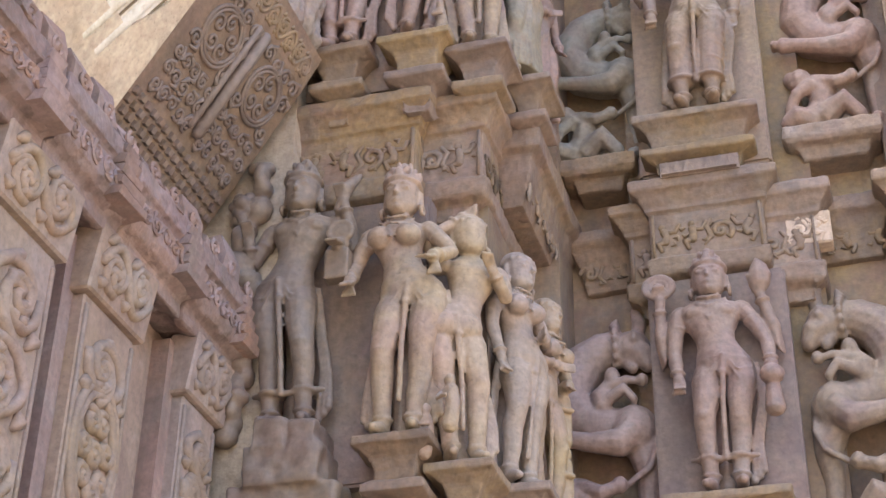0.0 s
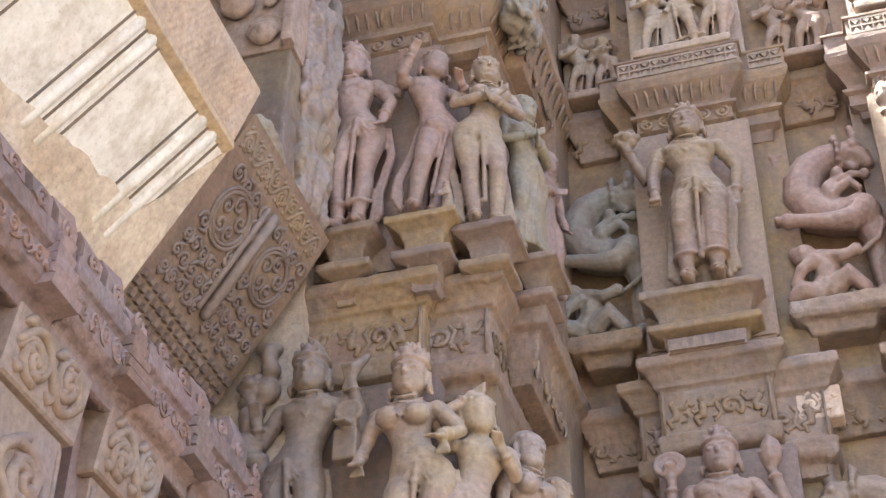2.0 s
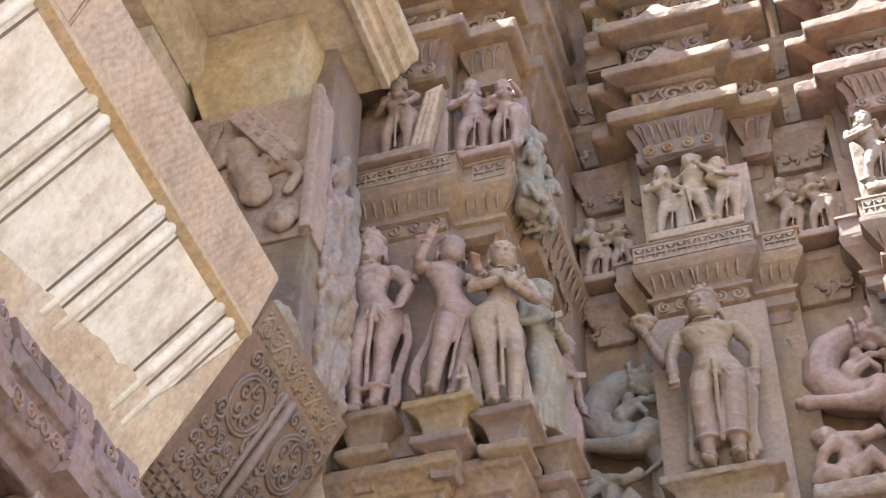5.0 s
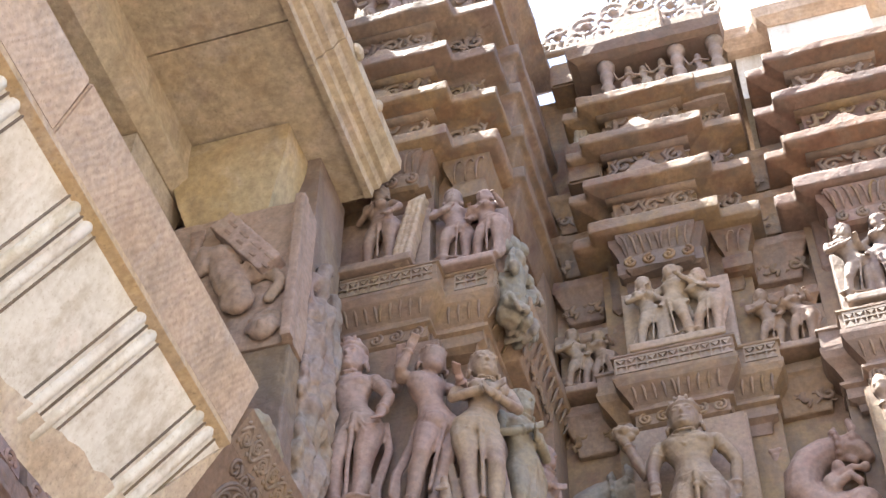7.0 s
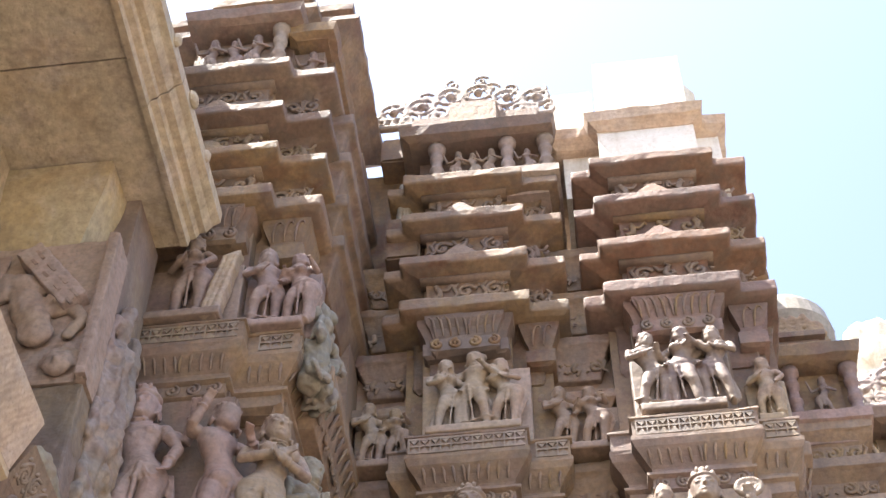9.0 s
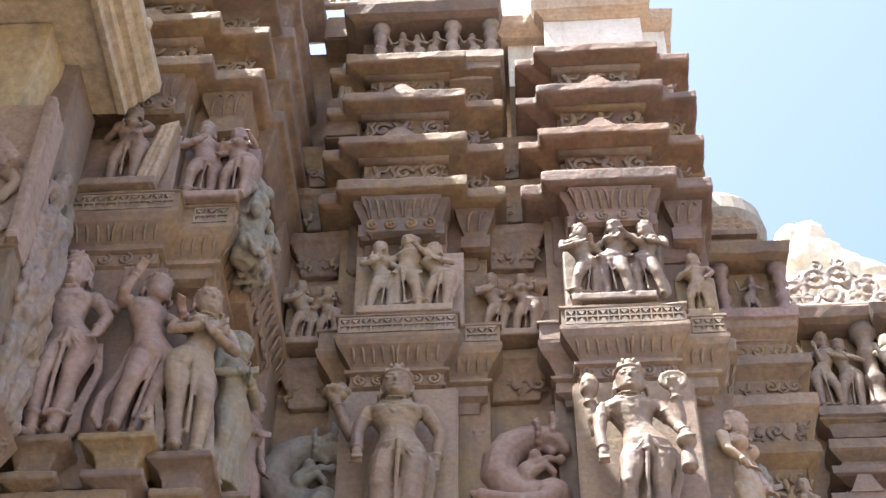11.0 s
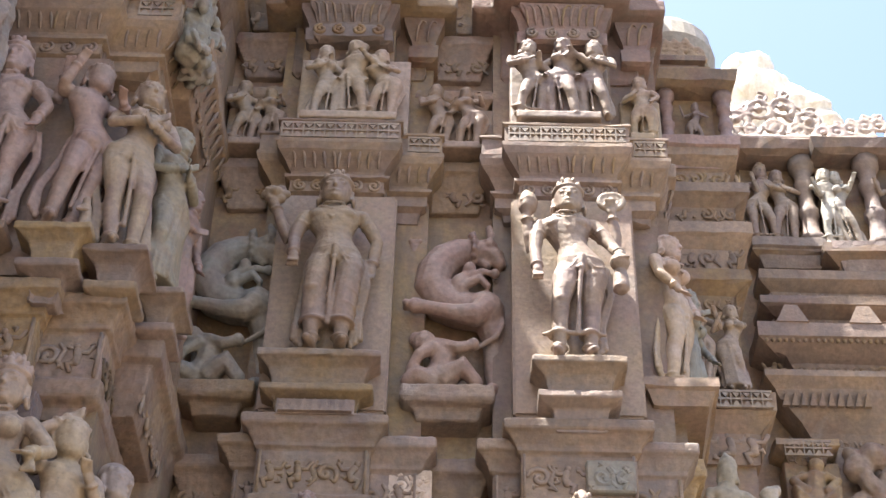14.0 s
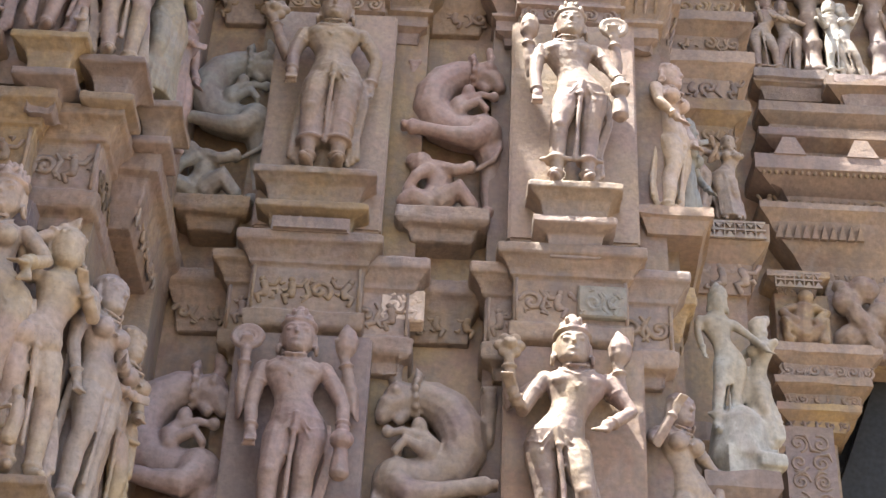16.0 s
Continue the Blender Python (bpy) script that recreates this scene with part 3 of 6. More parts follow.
def statue(x, y, z, h, material, label, turn=0.0, group="wall statues", mirror=False, lean=0.0, attendants=(), broad=1.10, **pose_of):
    bm = bmesh.new()
    body(bm, **pose_of)
    bmesh.ops.transform(bm, matrix=Matrix.Diagonal((broad, broad, 1, 1)), verts=bm.verts)
    for a in attendants:
        small_attendant(bm, *a)
    put(bm, x, y, z, turn, h, mirror, lean)
    return carved("statue", bm, material, label, "statue", 0.0056 if h > 0.8 else 0.0058, group, 3)


def beast(x, y, z, h, material, label, mirror=False, turn=0.0):
    """A rearing leonine beast with arched neck over a small crouching figure; h is its height."""
    bm = bmesh.new()
    # one smooth arch from the neck round the back and under to the haunch
    tube(bm, [(0.10, 0.0, 0.865), (0.03, 0.0, 0.855), (-0.055, -0.01, 0.80), (-0.105, -0.015, 0.715), (-0.115, -0.02, 0.625), (-0.065, -0.02, 0.545), (0.02, -0.02, 0.505), (0.10, -0.02, 0.495), (0.16, -0.02, 0.48)],
         [0.075, 0.086, 0.098, 0.106, 0.106, 0.10, 0.092, 0.092, 0.09], 16)
    ball(bm, (0.155, -0.045, 0.475), 0.105, 0.10, 0.105, 9, 16)
    # head bent down, with open jaw, mane, ear and horn
    ball(bm, (0.155, -0.03, 0.835), 0.088, 0.080, 0.080, 8, 14)
    tube(bm, [(0.165, -0.05, 0.82), (0.215, -0.065, 0.785), (0.235, -0.07, 0.735)], [0.062, 0.052, 0.034], 10)
    tube(bm, [(0.135, -0.05, 0.78), (0.165, -0.075, 0.725)], [0.034, 0.022], 8)
    ball(bm, (0.18, -0.105, 0.845), 0.020)
    tube(bm, [(0.13, -0.09, 0.865), (0.18, -0.11, 0.872), (0.215, -0.09, 0.845)], [0.010, 0.014, 0.010], 6)
    tube(bm, [(0.10, -0.03, 0.90), (0.085, -0.05, 0.945), (0.10, -0.05, 0.975)], [0.022, 0.026, 0.006], 8)
    tube(bm, [(0.18, -0.02, 0.89), (0.195, -0.03, 0.95), (0.175, -0.03, 1.01)], [0.030, 0.034, 0.022], 8)
    for k in range(9):
        a = radians(-70 + 25 * k)
        ball(bm, (0.085 + 0.012 * math.cos(a), -0.02 - 0.085 * math.cos(a), 0.85 + 0.085 * math.sin(a)), 0.018)
    # paw raised behind the back
    tube(bm, [(-0.16, 0.0, 0.60), (-0.215, -0.01, 0.68), (-0.22, -0.015, 0.80), (-0.215, -0.03, 0.875)], [0.03, 0.034, 0.034, 0.038], 9)
    for k in range(3):
        ball(bm, (-0.235 + 0.022 * k, -0.055, 0.895), 0.016)
    # one hind leg stretched across, one standing, tail between
    tube(bm, [(0.15, -0.09, 0.46), (0.10, -0.12, 0.40), (-0.02, -0.12, 0.415), (-0.15, -0.12, 0.445), (-0.21, -0.12, 0.45)], [0.068, 0.058, 0.040, 0.033, 0.040], 10)
    for k in range(3):
        ball(bm, (-0.245, -0.14 + 0.02 * k, 0.452), 0.019)
    tube(bm, [(0.18, -0.02, 0.44), (0.205, -0.02, 0.31), (0.195, -0.01, 0.19), (0.205, -0.01, 0.06), (0.185, -0.06, 0.02)], [0.085, 0.060, 0.045, 0.040, 0.036], 10)
    tube(bm, [(0.235, -0.06, 0.46), (0.248, -0.08, 0.38), (0.215, -0.09, 0.30), (0.145, -0.09, 0.255), (0.095, -0.09, 0.22)], [0.014, 0.015, 0.015, 0.014, 0.012], 7)
    # small fighter caught inside the arch
    ball(bm, (0.075, -0.085, 0.700), 0.036, 0.036, 0.042)
    tube(bm, [(0.06, -0.07, 0.665), (0.02, -0.08, 0.62), (0.03, -0.08, 0.575)], [0.036, 0.045, 0.040], 9)
    tube(bm, [(0.05, -0.09, 0.60), (0.13, -0.11, 0.63), (0.17, -0.11, 0.58)], [0.028, 0.024, 0.020], 7)
    tube(bm, [(0.06, -0.09, 0.655), (0.14, -0.11, 0.67), (0.20, -0.10, 0.66)], [0.022, 0.018, 0.016], 7)
    ball(bm, (0.205, -0.10, 0.665), 0.028)
    # fighter crouching on the base
    ball(bm, (-0.145, -0.09, 0.255), 0.060, 0.055, 0.064)
    ball(bm, (-0.185, -0.07, 0.285), 0.042)
    tube(bm, [(-0.085, -0.07, 0.245), (-0.045, -0.07, 0.19), (-0.06, -0.06, 0.11), (-0.09, -0.06, 0.06)], [0.062, 0.068, 0.070, 0.080], 10)
    tube(bm, [(-0.05, -0.08, 0.05), (0.05, -0.11, 0.11), (0.12, -0.09, 0.03)], [0.062, 0.054, 0.036], 8)
    tube(bm, [(-0.10, -0.08, 0.04), (-0.18, -0.11, 0.06), (-0.23, -0.10, 0.03)], [0.060, 0.050, 0.036], 8)
    tube(bm, [(-0.05, -0.10, 0.235), (0.02, -0.13, 0.20), (0.085, -0.12, 0.225)], [0.038, 0.032, 0.027], 7)
    ball(bm, (0.095, -0.12, 0.23), 0.034)
    tube(bm, [(-0.10, -0.11, 0.22), (-0.17, -0.13, 0.16), (-0.21, -0.11, 0.09)], [0.036, 0.030, 0.026], 7)
    bmesh.ops.transform(bm, matrix=Matrix.Diagonal((0.92, 1, 1, 1)), verts=bm.verts)
    put(bm, x, y, z, turn, h, mirror)
    return carved("beast_statue", bm, material, label, "statue", 0.008, "leonine beasts between the bays")


def spiral(bm, c, u, v, n, r, turns=1.6, thick=0.011, hand=1, start=0.0, steps=18):
    """A raised scroll in the plane of u and v, standing out along n."""
    c, u, v, n = Vector(c), Vector(u), Vector(v), Vector(n)
    pts = []
    for k in range(steps + 1):
        f = k / steps
        a = start + hand * 2 * math.pi * turns * f
        rr = r * (1 - 0.86 * f)
        pts.append(c + rr * (math.cos(a) * u + math.sin(a) * v))
    tube(bm, pts, [thick * 0.7, thick * 0.75], 5, n)


def scrollwork(bm, o, u, v, n, w, h, cell, thick=0.010, seed=1, oval=None):
    """Foliage in low relief: leafy spirals with stalks over a field w by h from o along u and v."""
    o, u, v, n = Vector(o), Vector(u).normalized(), Vector(v).normalized(), Vector(n).normalized()
    rnd = random.Random(seed)
    cols, rows = max(1, round(w / cell)), max(1, round(h / cell))
    cw, ch = w / cols, h / rows
    for i in range(cols):
        for j in range(rows):
            c = o + u * cw * (i + 0.5) + v * ch * (j + 0.5)
            if oval and ((c - oval[0]).dot(u) / oval[1]) ** 2 + ((c - oval[0]).dot(v) / oval[2]) ** 2 < 1.25:
                continue
            hand = 1 if (i + j) % 2 else -1
            r = 0.46 * min(cw, ch)
            spiral(bm, c, u, v, n, r, rnd.uniform(1.2, 1.7), thick, hand, rnd.uniform(0, 6.28))
            a = rnd.uniform(0, 6.28)
            e = c + r * 1.25 * (math.cos(a) * u + math.sin(a) * v)
            tube(bm, [c + r * 0.9 * (math.cos(a + 0.9) * u + math.sin(a + 0.9) * v), e + n * 0.004, c + r * 1.1 * (math.cos(a - 0.7) * u + math.sin(a - 0.7) * v)], [thick * 0.5, thick * 1.1, thick * 0.4], 5, n)
    if oval:
        c, rx, ry = oval
        for k in (1.0, 0.86):
            pts = [c + rx * k * math.cos(t) * u + ry * k * math.sin(t) * v for t in [2 * math.pi * q / 26 for q in range(27)]]
            tube(bm, pts, [thick * 0.8, thick * 0.8], 5, n)
        for q in range(5):
            a = 2 * math.pi * q / 5 + 0.3
            spiral(bm, c + 0.5 * (rx * math.cos(a) * u + ry * math.sin(a) * v), u, v, n, 0.30 * min(rx, ry) + 0.1 * abs(ry - rx), 1.3, thick, 1 if q % 2 else -1, a)


def pressed(bm, first, o, n, keep):
    """Flattens what was added since the vertex count first towards the plane through o with normal n."""
    bm.verts.ensure_lookup_table()
    for v in bm.verts[first:]:
        v.co -= n * (v.co - o).dot(n) * (1 - keep)


def lumps(bm, o, u, n, w, h, seed=1, size=None):
    """A worn carved band along u, standing out along n: squatting dwarfs, striding pairs and leaf volutes."""
    o, u, n = Vector(o), Vector(u).normalized(), Vector(n).normalized()
    rnd = random.Random(seed)
    first = len(bm.verts)
    step = size or h * 0.92
    k = max(2, round(w / step))
    cell = w / k

    def at(c, x, z, y=0.0):
        return c + u * x * h + Vector((0, 0, z * h)) + n * y * h

    for i in range(k):
        c = o + u * cell * (i + 0.5 + rnd.uniform(-0.08, 0.08))
        e = rnd.choice((-1, 1))
        if rnd.random() < 0.5:
            # a worn little dancer leaning among leaves
            lean = rnd.uniform(0.02, 0.14) * e
            ball(bm, at(c, lean * 1.6, 0.80), 0.10 * h, 0.10 * h, 0.11 * h, 5, 8)
            tube(bm, [at(c, lean, 0.66), at(c, -0.02, 0.46), at(c, 0.06 * e, 0.28)], [0.13 * h, 0.11 * h, 0.15 * h], 7)
            tube(bm, [at(c, 0.06 * e, 0.28), at(c, 0.26 * e, 0.22, 0.05), at(c, 0.16 * e, 0.0)], [0.11 * h, 0.10 * h, 0.08 * h], 6)
            tube(bm, [at(c, lean, 0.62), at(c, -0.24 * e, 0.60), at(c, -0.36 * e, 0.82)], [0.08 * h, 0.07 * h, 0.07 * h], 6)
        else:
            spiral(bm, at(c, 0.06 * e, 0.46), u * e, (0, 0, 1), n, h * 0.36, 1.15, h * 0.13, 1, rnd.uniform(0, 6), 12)
            tube(bm, [at(c, -0.42 * e, 0.06), at(c, -0.22 * e, 0.30), at(c, -0.36 * e, 0.66), at(c, -0.20 * e, 0.88)], [0.05 * h, 0.09 * h, 0.08 * h, 0.05 * h], 6)
        for q in range(3):
            x, z, a = rnd.uniform(-0.45, 0.45), rnd.uniform(0.1, 0.9), rnd.uniform(0, 6.28)
            tube(bm, [at(c, x, z), at(c, x + 0.12 * math.cos(a), z + 0.10 * math.sin(a), 0.02), at(c, x + 0.16 * math.cos(a + 0.9), z + 0.14 * math.sin(a + 0.9))], [0.04 * h, 0.07 * h, 0.04 * h], 5)
    pressed(bm, first, o - n * 0.03 * h, n, 0.60)


def vine(bm, o, u, v, n, w, h, thick=0.012, seed=1, lens=None):
    """A running leaf scroll cut flat, w wide and h long up along v; inside lens (centre, half width, half length) it is left out."""
    o, u, v, n = Vector(o), Vector(u).normalized(), Vector(v).normalized(), Vector(n).normalized()
    rnd = random.Random(seed)
    first = len(bm.verts)
    pitch = w * 0.78
    k = max(1, round(h / pitch))
    pitch = h / k
    mid = o + u * w / 2

    def free(p):
        return not lens or ((p - lens[0]).dot(u) / lens[1]) ** 2 + ((p - lens[0]).dot(v) / lens[2]) ** 2 > 1.0

    stem = [mid + v * h * i / (k * 8) + u * 0.40 * w * math.sin(math.pi * i / 8) for i in range(k * 8 + 1)]
    run = []
    for p in stem + [None]:
        if p is not None and free(p):
            run.append(p)
        else:
            if len(run) > 2:
                tube(bm, run, [thick, thick], 6, n)
            run = []
    for i in range(k):
        side = 1 if i % 2 else -1
        c = mid + v * pitch * (i + 0.5) + u * side * 0.10 * w
        if not free(c):
            continue
        for turns, r, start in ((1.75, 0.36, 0.3), (0.55, 0.45, 2.6), (0.5, 0.44, 4.6)):
            spiral(bm, c, u * side, v, n, r * min(w, pitch * 1.15), turns, thick * 1.35, -1, start, 16)
        for q in range(4):
            a = rnd.uniform(0, 6.28)
            p = c + (u * math.cos(a) + v * math.sin(a)) * 0.20 * w
            tube(bm, [p, p + (u * math.cos(a + 1) + v * math.sin(a + 1)) * 0.10 * w], [thick * 1.1, thick * 0.5], 6, n)
        for e in (-1, 1):
            p = mid + v * pitch * (i + 0.02) + u * e * 0.34 * w
            tube(bm, [p, p + v * 0.10 * pitch + u * e * 0.07 * w, p + v * 0.22 * pitch + u * e * 0.04 * w], [thick * 0.6, thick * 1.3, thick * 0.5], 6, n)
    if lens:
        c, rx, ry = lens
        for f in (0.98, 0.84):
            tube(bm, [c + rx * f * math.cos(t) * u + ry * f * math.sin(t) * v for t in [2 * math.pi * q / 32 for q in range(33)]], [thick * 0.8, thick * 0.8], 6, n)
        for q in range(7):
            a = 2 * math.pi * q / 7 + 0.3
            p = c + 0.50 * (rx * math.cos(a) * u + ry * math.sin(a) * v)
            spiral(bm, p, u, v, n, 0.30 * rx, 1.4, thick * 1.2, 1 if q % 2 else -1, a, 14)
        spiral(bm, c, u, v, n, 0.32 * rx, 1.5, thick * 1.2, 1, 0.0, 14)
    pressed(bm, first, o, n, 1.2)


# ---- ground and temple wall ----
bm = bmesh.new()
box(bm, -300, 300, -300, 300, -0.4, 0.0)
thing("ground", bm, m_ground, "worn sandstone paving round the temple", "ground", kind="structure")


def diamond_mesh():
    """One unit of a pierced tile band, 0.056 wide and 0.11 high: bars with triangles above and below."""
    bm = bmesh.new()
    w, d = 0.056, 0.012
    box(bm, 0, 0.007, -d, 0, 0.0, 0.11)
    box(bm, 0.007, w, -d, 0, 0.0, 0.014)
    box(bm, 0.007, w, -d, 0, 0.048, 0.060)
    box(bm, 0.007, w, -d, 0, 0.096, 0.11)
    for z0, z1 in ((0.014, 0.044), (0.092, 0.064)):
        a, b, c = (0.013, z0), (w - 0.006, z0), (0.032, z1)
        if z1 < z0:
            a, b = b, a
        lo = [bm.verts.new((p[0], -d, p[1])) for p in (a, b, c)]
        hi = [bm.verts.new((p[0], 0, p[1])) for p in (a, b, c)]
        bm.faces.new(lo)
        bm.faces.new(list(reversed(hi)))
        for i in range(3):
            j = (i + 1) % 3
            bm.faces.new((lo[i], hi[i], hi[j], lo[j]))
    return mesh_of("tile", bm, m_tile)


def leaf_mesh(k, material):
    """One curled stroke of a petal moulding, k times as thick as the stoutest."""
    bm = bmesh.new()
    tube(bm, [(0.0, 0.030, -0.066), (0.003, 0.010, -0.02), (0.012, -0.002, 0.030), (0.030, -0.005, 0.060), (0.050, -0.004, 0.056), (0.052, -0.002, 0.040)], [k * r for r in (0.007, 0.013, 0.014, 0.011, 0.009, 0.005)], 6)
    return mesh_of("leaf", bm, material, True)


m_tile = stone("sandstone_tile_band", [(0.38, 0.30, 0.23), (0.44, 0.35, 0.27), (0.36, 0.27, 0.22)], bump=0.15)
TILE, LEAF, FINE_LEAF = diamond_mesh(), leaf_mesh(0.66, m_ledge), leaf_mesh(0.62, m_tower)


def band(parent, mesh, name, x0, x1, y, z, pitch, mirror=False, side=False):
    """Alike pieces in a row along a front (or along a flank that faces +x)."""
    k = max(1, int((x1 - x0) / pitch + 0.01))
    for i in range(k):
        p = x0 + (x1 - x0 - k * pitch) / 2 + i * pitch
        ob = new(name, mesh)
        ob.parent = parent
        s = -1 if (mirror and i < k / 2) else 1
        if side:
            ob.matrix_basis = pose(y, p, z, 0, 0, 90)
        else:
            ob.matrix_basis = pose(p + (pitch * 0.7 if s < 0 else 0), y, z) @ Matrix.Diagonal((s, 1, 1, 1))


def bay(name, xl, xr, yf, sl, sr, top, step=0.1, deep=0.9, tiers=(9.02, 9.44, 9.84), wing=0.06, seed=1):
    """One projecting bay of the temple wall, with its ledges, tile band and eaves at the common heights."""
    m_roof = m_redroof if xl > 0 else m_tower
    w = empty(name, "carved pink sandstone temple wall bay with stepped ledges", "wall", kind="structure")
    plan = stepped(xl + 0.075, xr - 0.075, yf + 0.14, sl, sr, step, deep)
    bm = bmesh.new()
    course(bm, plan, [(0.25, 0.0), (0.25, 1.2), (0.12, 1.4), (0.12, 3.0), (0.04, 3.2), (0.04, 3.6), (0, 3.7), (0, top)])
    part("wall_face", bm, m_wall, w)
    # flat slabs behind the tall figures
    for z0, z1 in ((3.95, 5.2), (5.76, 7.10)):
        bm = bmesh.new()
        box(bm, xl + 0.045, xr - 0.015, yf + 0.085, yf + 0.2, z0, z1)
        bmesh.ops.bevel(bm, geom=bm.edges[:], offset=0.012, segments=2, affect="EDGES")
        part("panel", bm, m_panel if z0 < 5 or yf < 5.5 else m_panel2, w)
    f = stepped(xl, xr, yf, sl, sr, step, deep)
    # lower capital ledge: a taller centre over two lower shoulders
    def capital(x0, x1, y, top, back_y):
        q = [Vector(p) for p in ((x0, back_y), (x0, y), (x1, y), (x1, back_y))]
        b = bmesh.new()
        course(b, q, [(-0.12, top - 0.56), (-0.115, top - 0.50), (-0.07, top - 0.485), (-0.06, top - 0.47), (-0.055, top - 0.40), (-0.075, top - 0.39), (-0.075, top - 0.160), (-0.055, top - 0.150), (-0.055, top - 0.135), (-0.048, top - 0.12), (-0.018, top - 0.075), (0.004, top - 0.06), (0.004, top - 0.014), (-0.008, top), (-0.06, top + 0.004)], 0.003, 3 + seed)
        return b

    near = yf < 5.5
    for x0, x1, y, top in ((xl, xr, yf, 5.70), (xl - sl, xl + 0.30, yf + step - 0.02, 5.635), (xr - 0.30, xr + sr, yf + step - 0.02, 5.70 if near else 5.635)):
        ledge = weather(part("ledge", capital(x0, x1, y, top, yf + deep), m_ochre if near else m_ledge, w), 0.009, 0.016 if near else 0.008)
        if x1 - x0 > 0.2:
            bm = bmesh.new()
            lumps(bm, (x0 + 0.10, y + 0.071, top - 0.355), (1, 0, 0), (0, -1, 0), x1 - x0 - 0.20, 0.155, 11 + seed + int(10 * x0), 0.11)
            for x in (x0 + 0.086, x1 - 0.098):
                box(bm, x, x + 0.012, y + 0.060, y + 0.10, top - 0.385, top - 0.165)
            part("frieze", bm, m_ledge, ledge, "frieze of small worn carved figures", True)
    # tile ledge
    bm = bmesh.new()
    course(bm, f, [(-0.13, 7.04), (-0.12, 7.10), (-0.085, 7.12), (-0.085, 7.19), (-0.06, 7.20), (-0.06, 7.22), (-0.09, 7.23), (-0.085, 7.26), (-0.055, 7.31), (-0.015, 7.36), (0.0, 7.40), (0.0, 7.425), (-0.012, 7.43), (-0.012, 7.545), (0.0, 7.55), (0.0, 7.565), (-0.12, 7.575)], 0.003, 4 + seed)
    tl = part("tile_ledge", bm, m_ledge, w)
    band(tl, TILE, "tile", xl + 0.02, xr - 0.02, yf + 0.013, 7.433, 0.056)
    band(tl, TILE, "tile", xr + 0.02, xr + sr - 0.02, yf + step + 0.013, 7.433, 0.056)
    band(tl, LEAF, "leaf", xl + 0.05, xr - 0.05, yf + 0.03, 7.335, 0.052, True)
    band(tl, LEAF, "leaf", xr - 0.02, xr + sr - 0.03, yf + step + 0.03, 7.335, 0.052)
    bm = bmesh.new()
    for k in range(5):
        x = xl + 0.14 + (xr - xl - 0.28) * k / 4
        spiral(bm, (x, yf + 0.083, 7.16), (1, 0, 0), (0, 0, 1), (0, -1, 0), 0.04, 1.4, 0.013, 1 if k < 2 else -1, 1.5, 14)
    part("scroll_frieze", bm, m_ledge, tl, "row of carved volutes", True)
    # main eave with a small stepped pediment in front
    bm = bmesh.new()
    course(bm, f, [(-0.15, 8.10), (-0.12, 8.14), (-0.12, 8.50), (0.02, 8.515), (0.05, 8.53), (0.05, 8.61), (0.03, 8.635), (-0.06, 8.66)], 0.005, 5 + seed)
    ev = weather(part("eave", bm, m_roof, w), 0.010, 0.005)
    bm = bmesh.new()
    course(bm, stepped(xl + 0.10, xr - 0.10, yf - 0.01, 0.05, 0.05, 0.03, 0.3), [(-0.06, 8.23), (-0.035, 8.24), (-0.035, 8.335), (-0.05, 8.345), (-0.045, 8.37), (-0.03, 8.42), (-0.005, 8.47), (0.0, 8.505), (-0.02, 8.51)], 0.004, 6 + seed)
    br = part("bracket", bm, m_roof, ev)
    bm = bmesh.new()
    for k in range(4):
        spiral(bm, (xl + 0.17 + (xr - xl - 0.34) * k / 3, yf + 0.022, 8.288), (1, 0, 0), (0, 0, 1), (0, -1, 0), 0.038, 1.4, 0.016, 1 if k < 2 else -1, 1.5, 14)
    part("volute", bm, m_tower, br, "", True)
    for x0, x1 in ((xr + 0.0, xr + sr - 0.05), (xl - sl + 0.04, xl - 0.01)):
        if x1 - x0 > 0.07:
            bm = bmesh.new()
            pl = [Vector(q) for q in ((x0, yf + 0.6), (x0, yf + step + 0.05), (x1, yf + step + 0.05), (x1, yf + 0.6))]
            course(bm, pl, [(-0.03, 8.20), (0.0, 8.21), (0.0, 8.31), (-0.02, 8.32), (-0.015, 8.36), (0.005, 8.41), (0.025, 8.46), (0.03, 8.505), (0.0, 8.51)], 0.004, 8 + seed)
            part("bracket", bm, m_roof, ev)
    band(ev, FINE_LEAF, "leaf", xl + 0.11, xr - 0.11, yf + 0.0, 8.432, 0.045, True)
    band(ev, FINE_LEAF, "leaf", xr + 0.02, xr + sr - 0.03, yf + step + 0.022, 8.415, 0.062)
    # roof tiers
    for n, z in enumerate(tiers):
        bm = bmesh.new()
        course(bm, f, [(-0.10, z - 0.40), (-0.10, z - 0.125), (-0.06, z - 0.105), (0.035, z - 0.085), (0.05, z - 0.075), (0.05, z - 0.008), (0.035, z), (-0.12, z + 0.02)], 0.006, int(z * 10) + seed)
        t = weather(part("eave", bm, m_roof, w), 0.009, 0.005)
        bm = bmesh.new()
        lumps(bm, (xl + 0.09, yf + 0.085, z - 0.29), (1, 0, 0), (0, -1, 0), xr - xl - 0.18, 0.17, n + 21 + seed)
        lumps(bm, (xr + 0.0, yf + step + 0.085, z - 0.29), (1, 0, 0), (0, -1, 0), sr - 0.07, 0.16, n + 31 + seed)
        box(bm, xl + 0.06, xr - 0.06, yf + 0.045, yf + 0.14, z - 0.125, z - 0.105)
        box(bm, xl + 0.08, xr - 0.08, yf + 0.055, yf + 0.14, z - 0.335, z - 0.305)
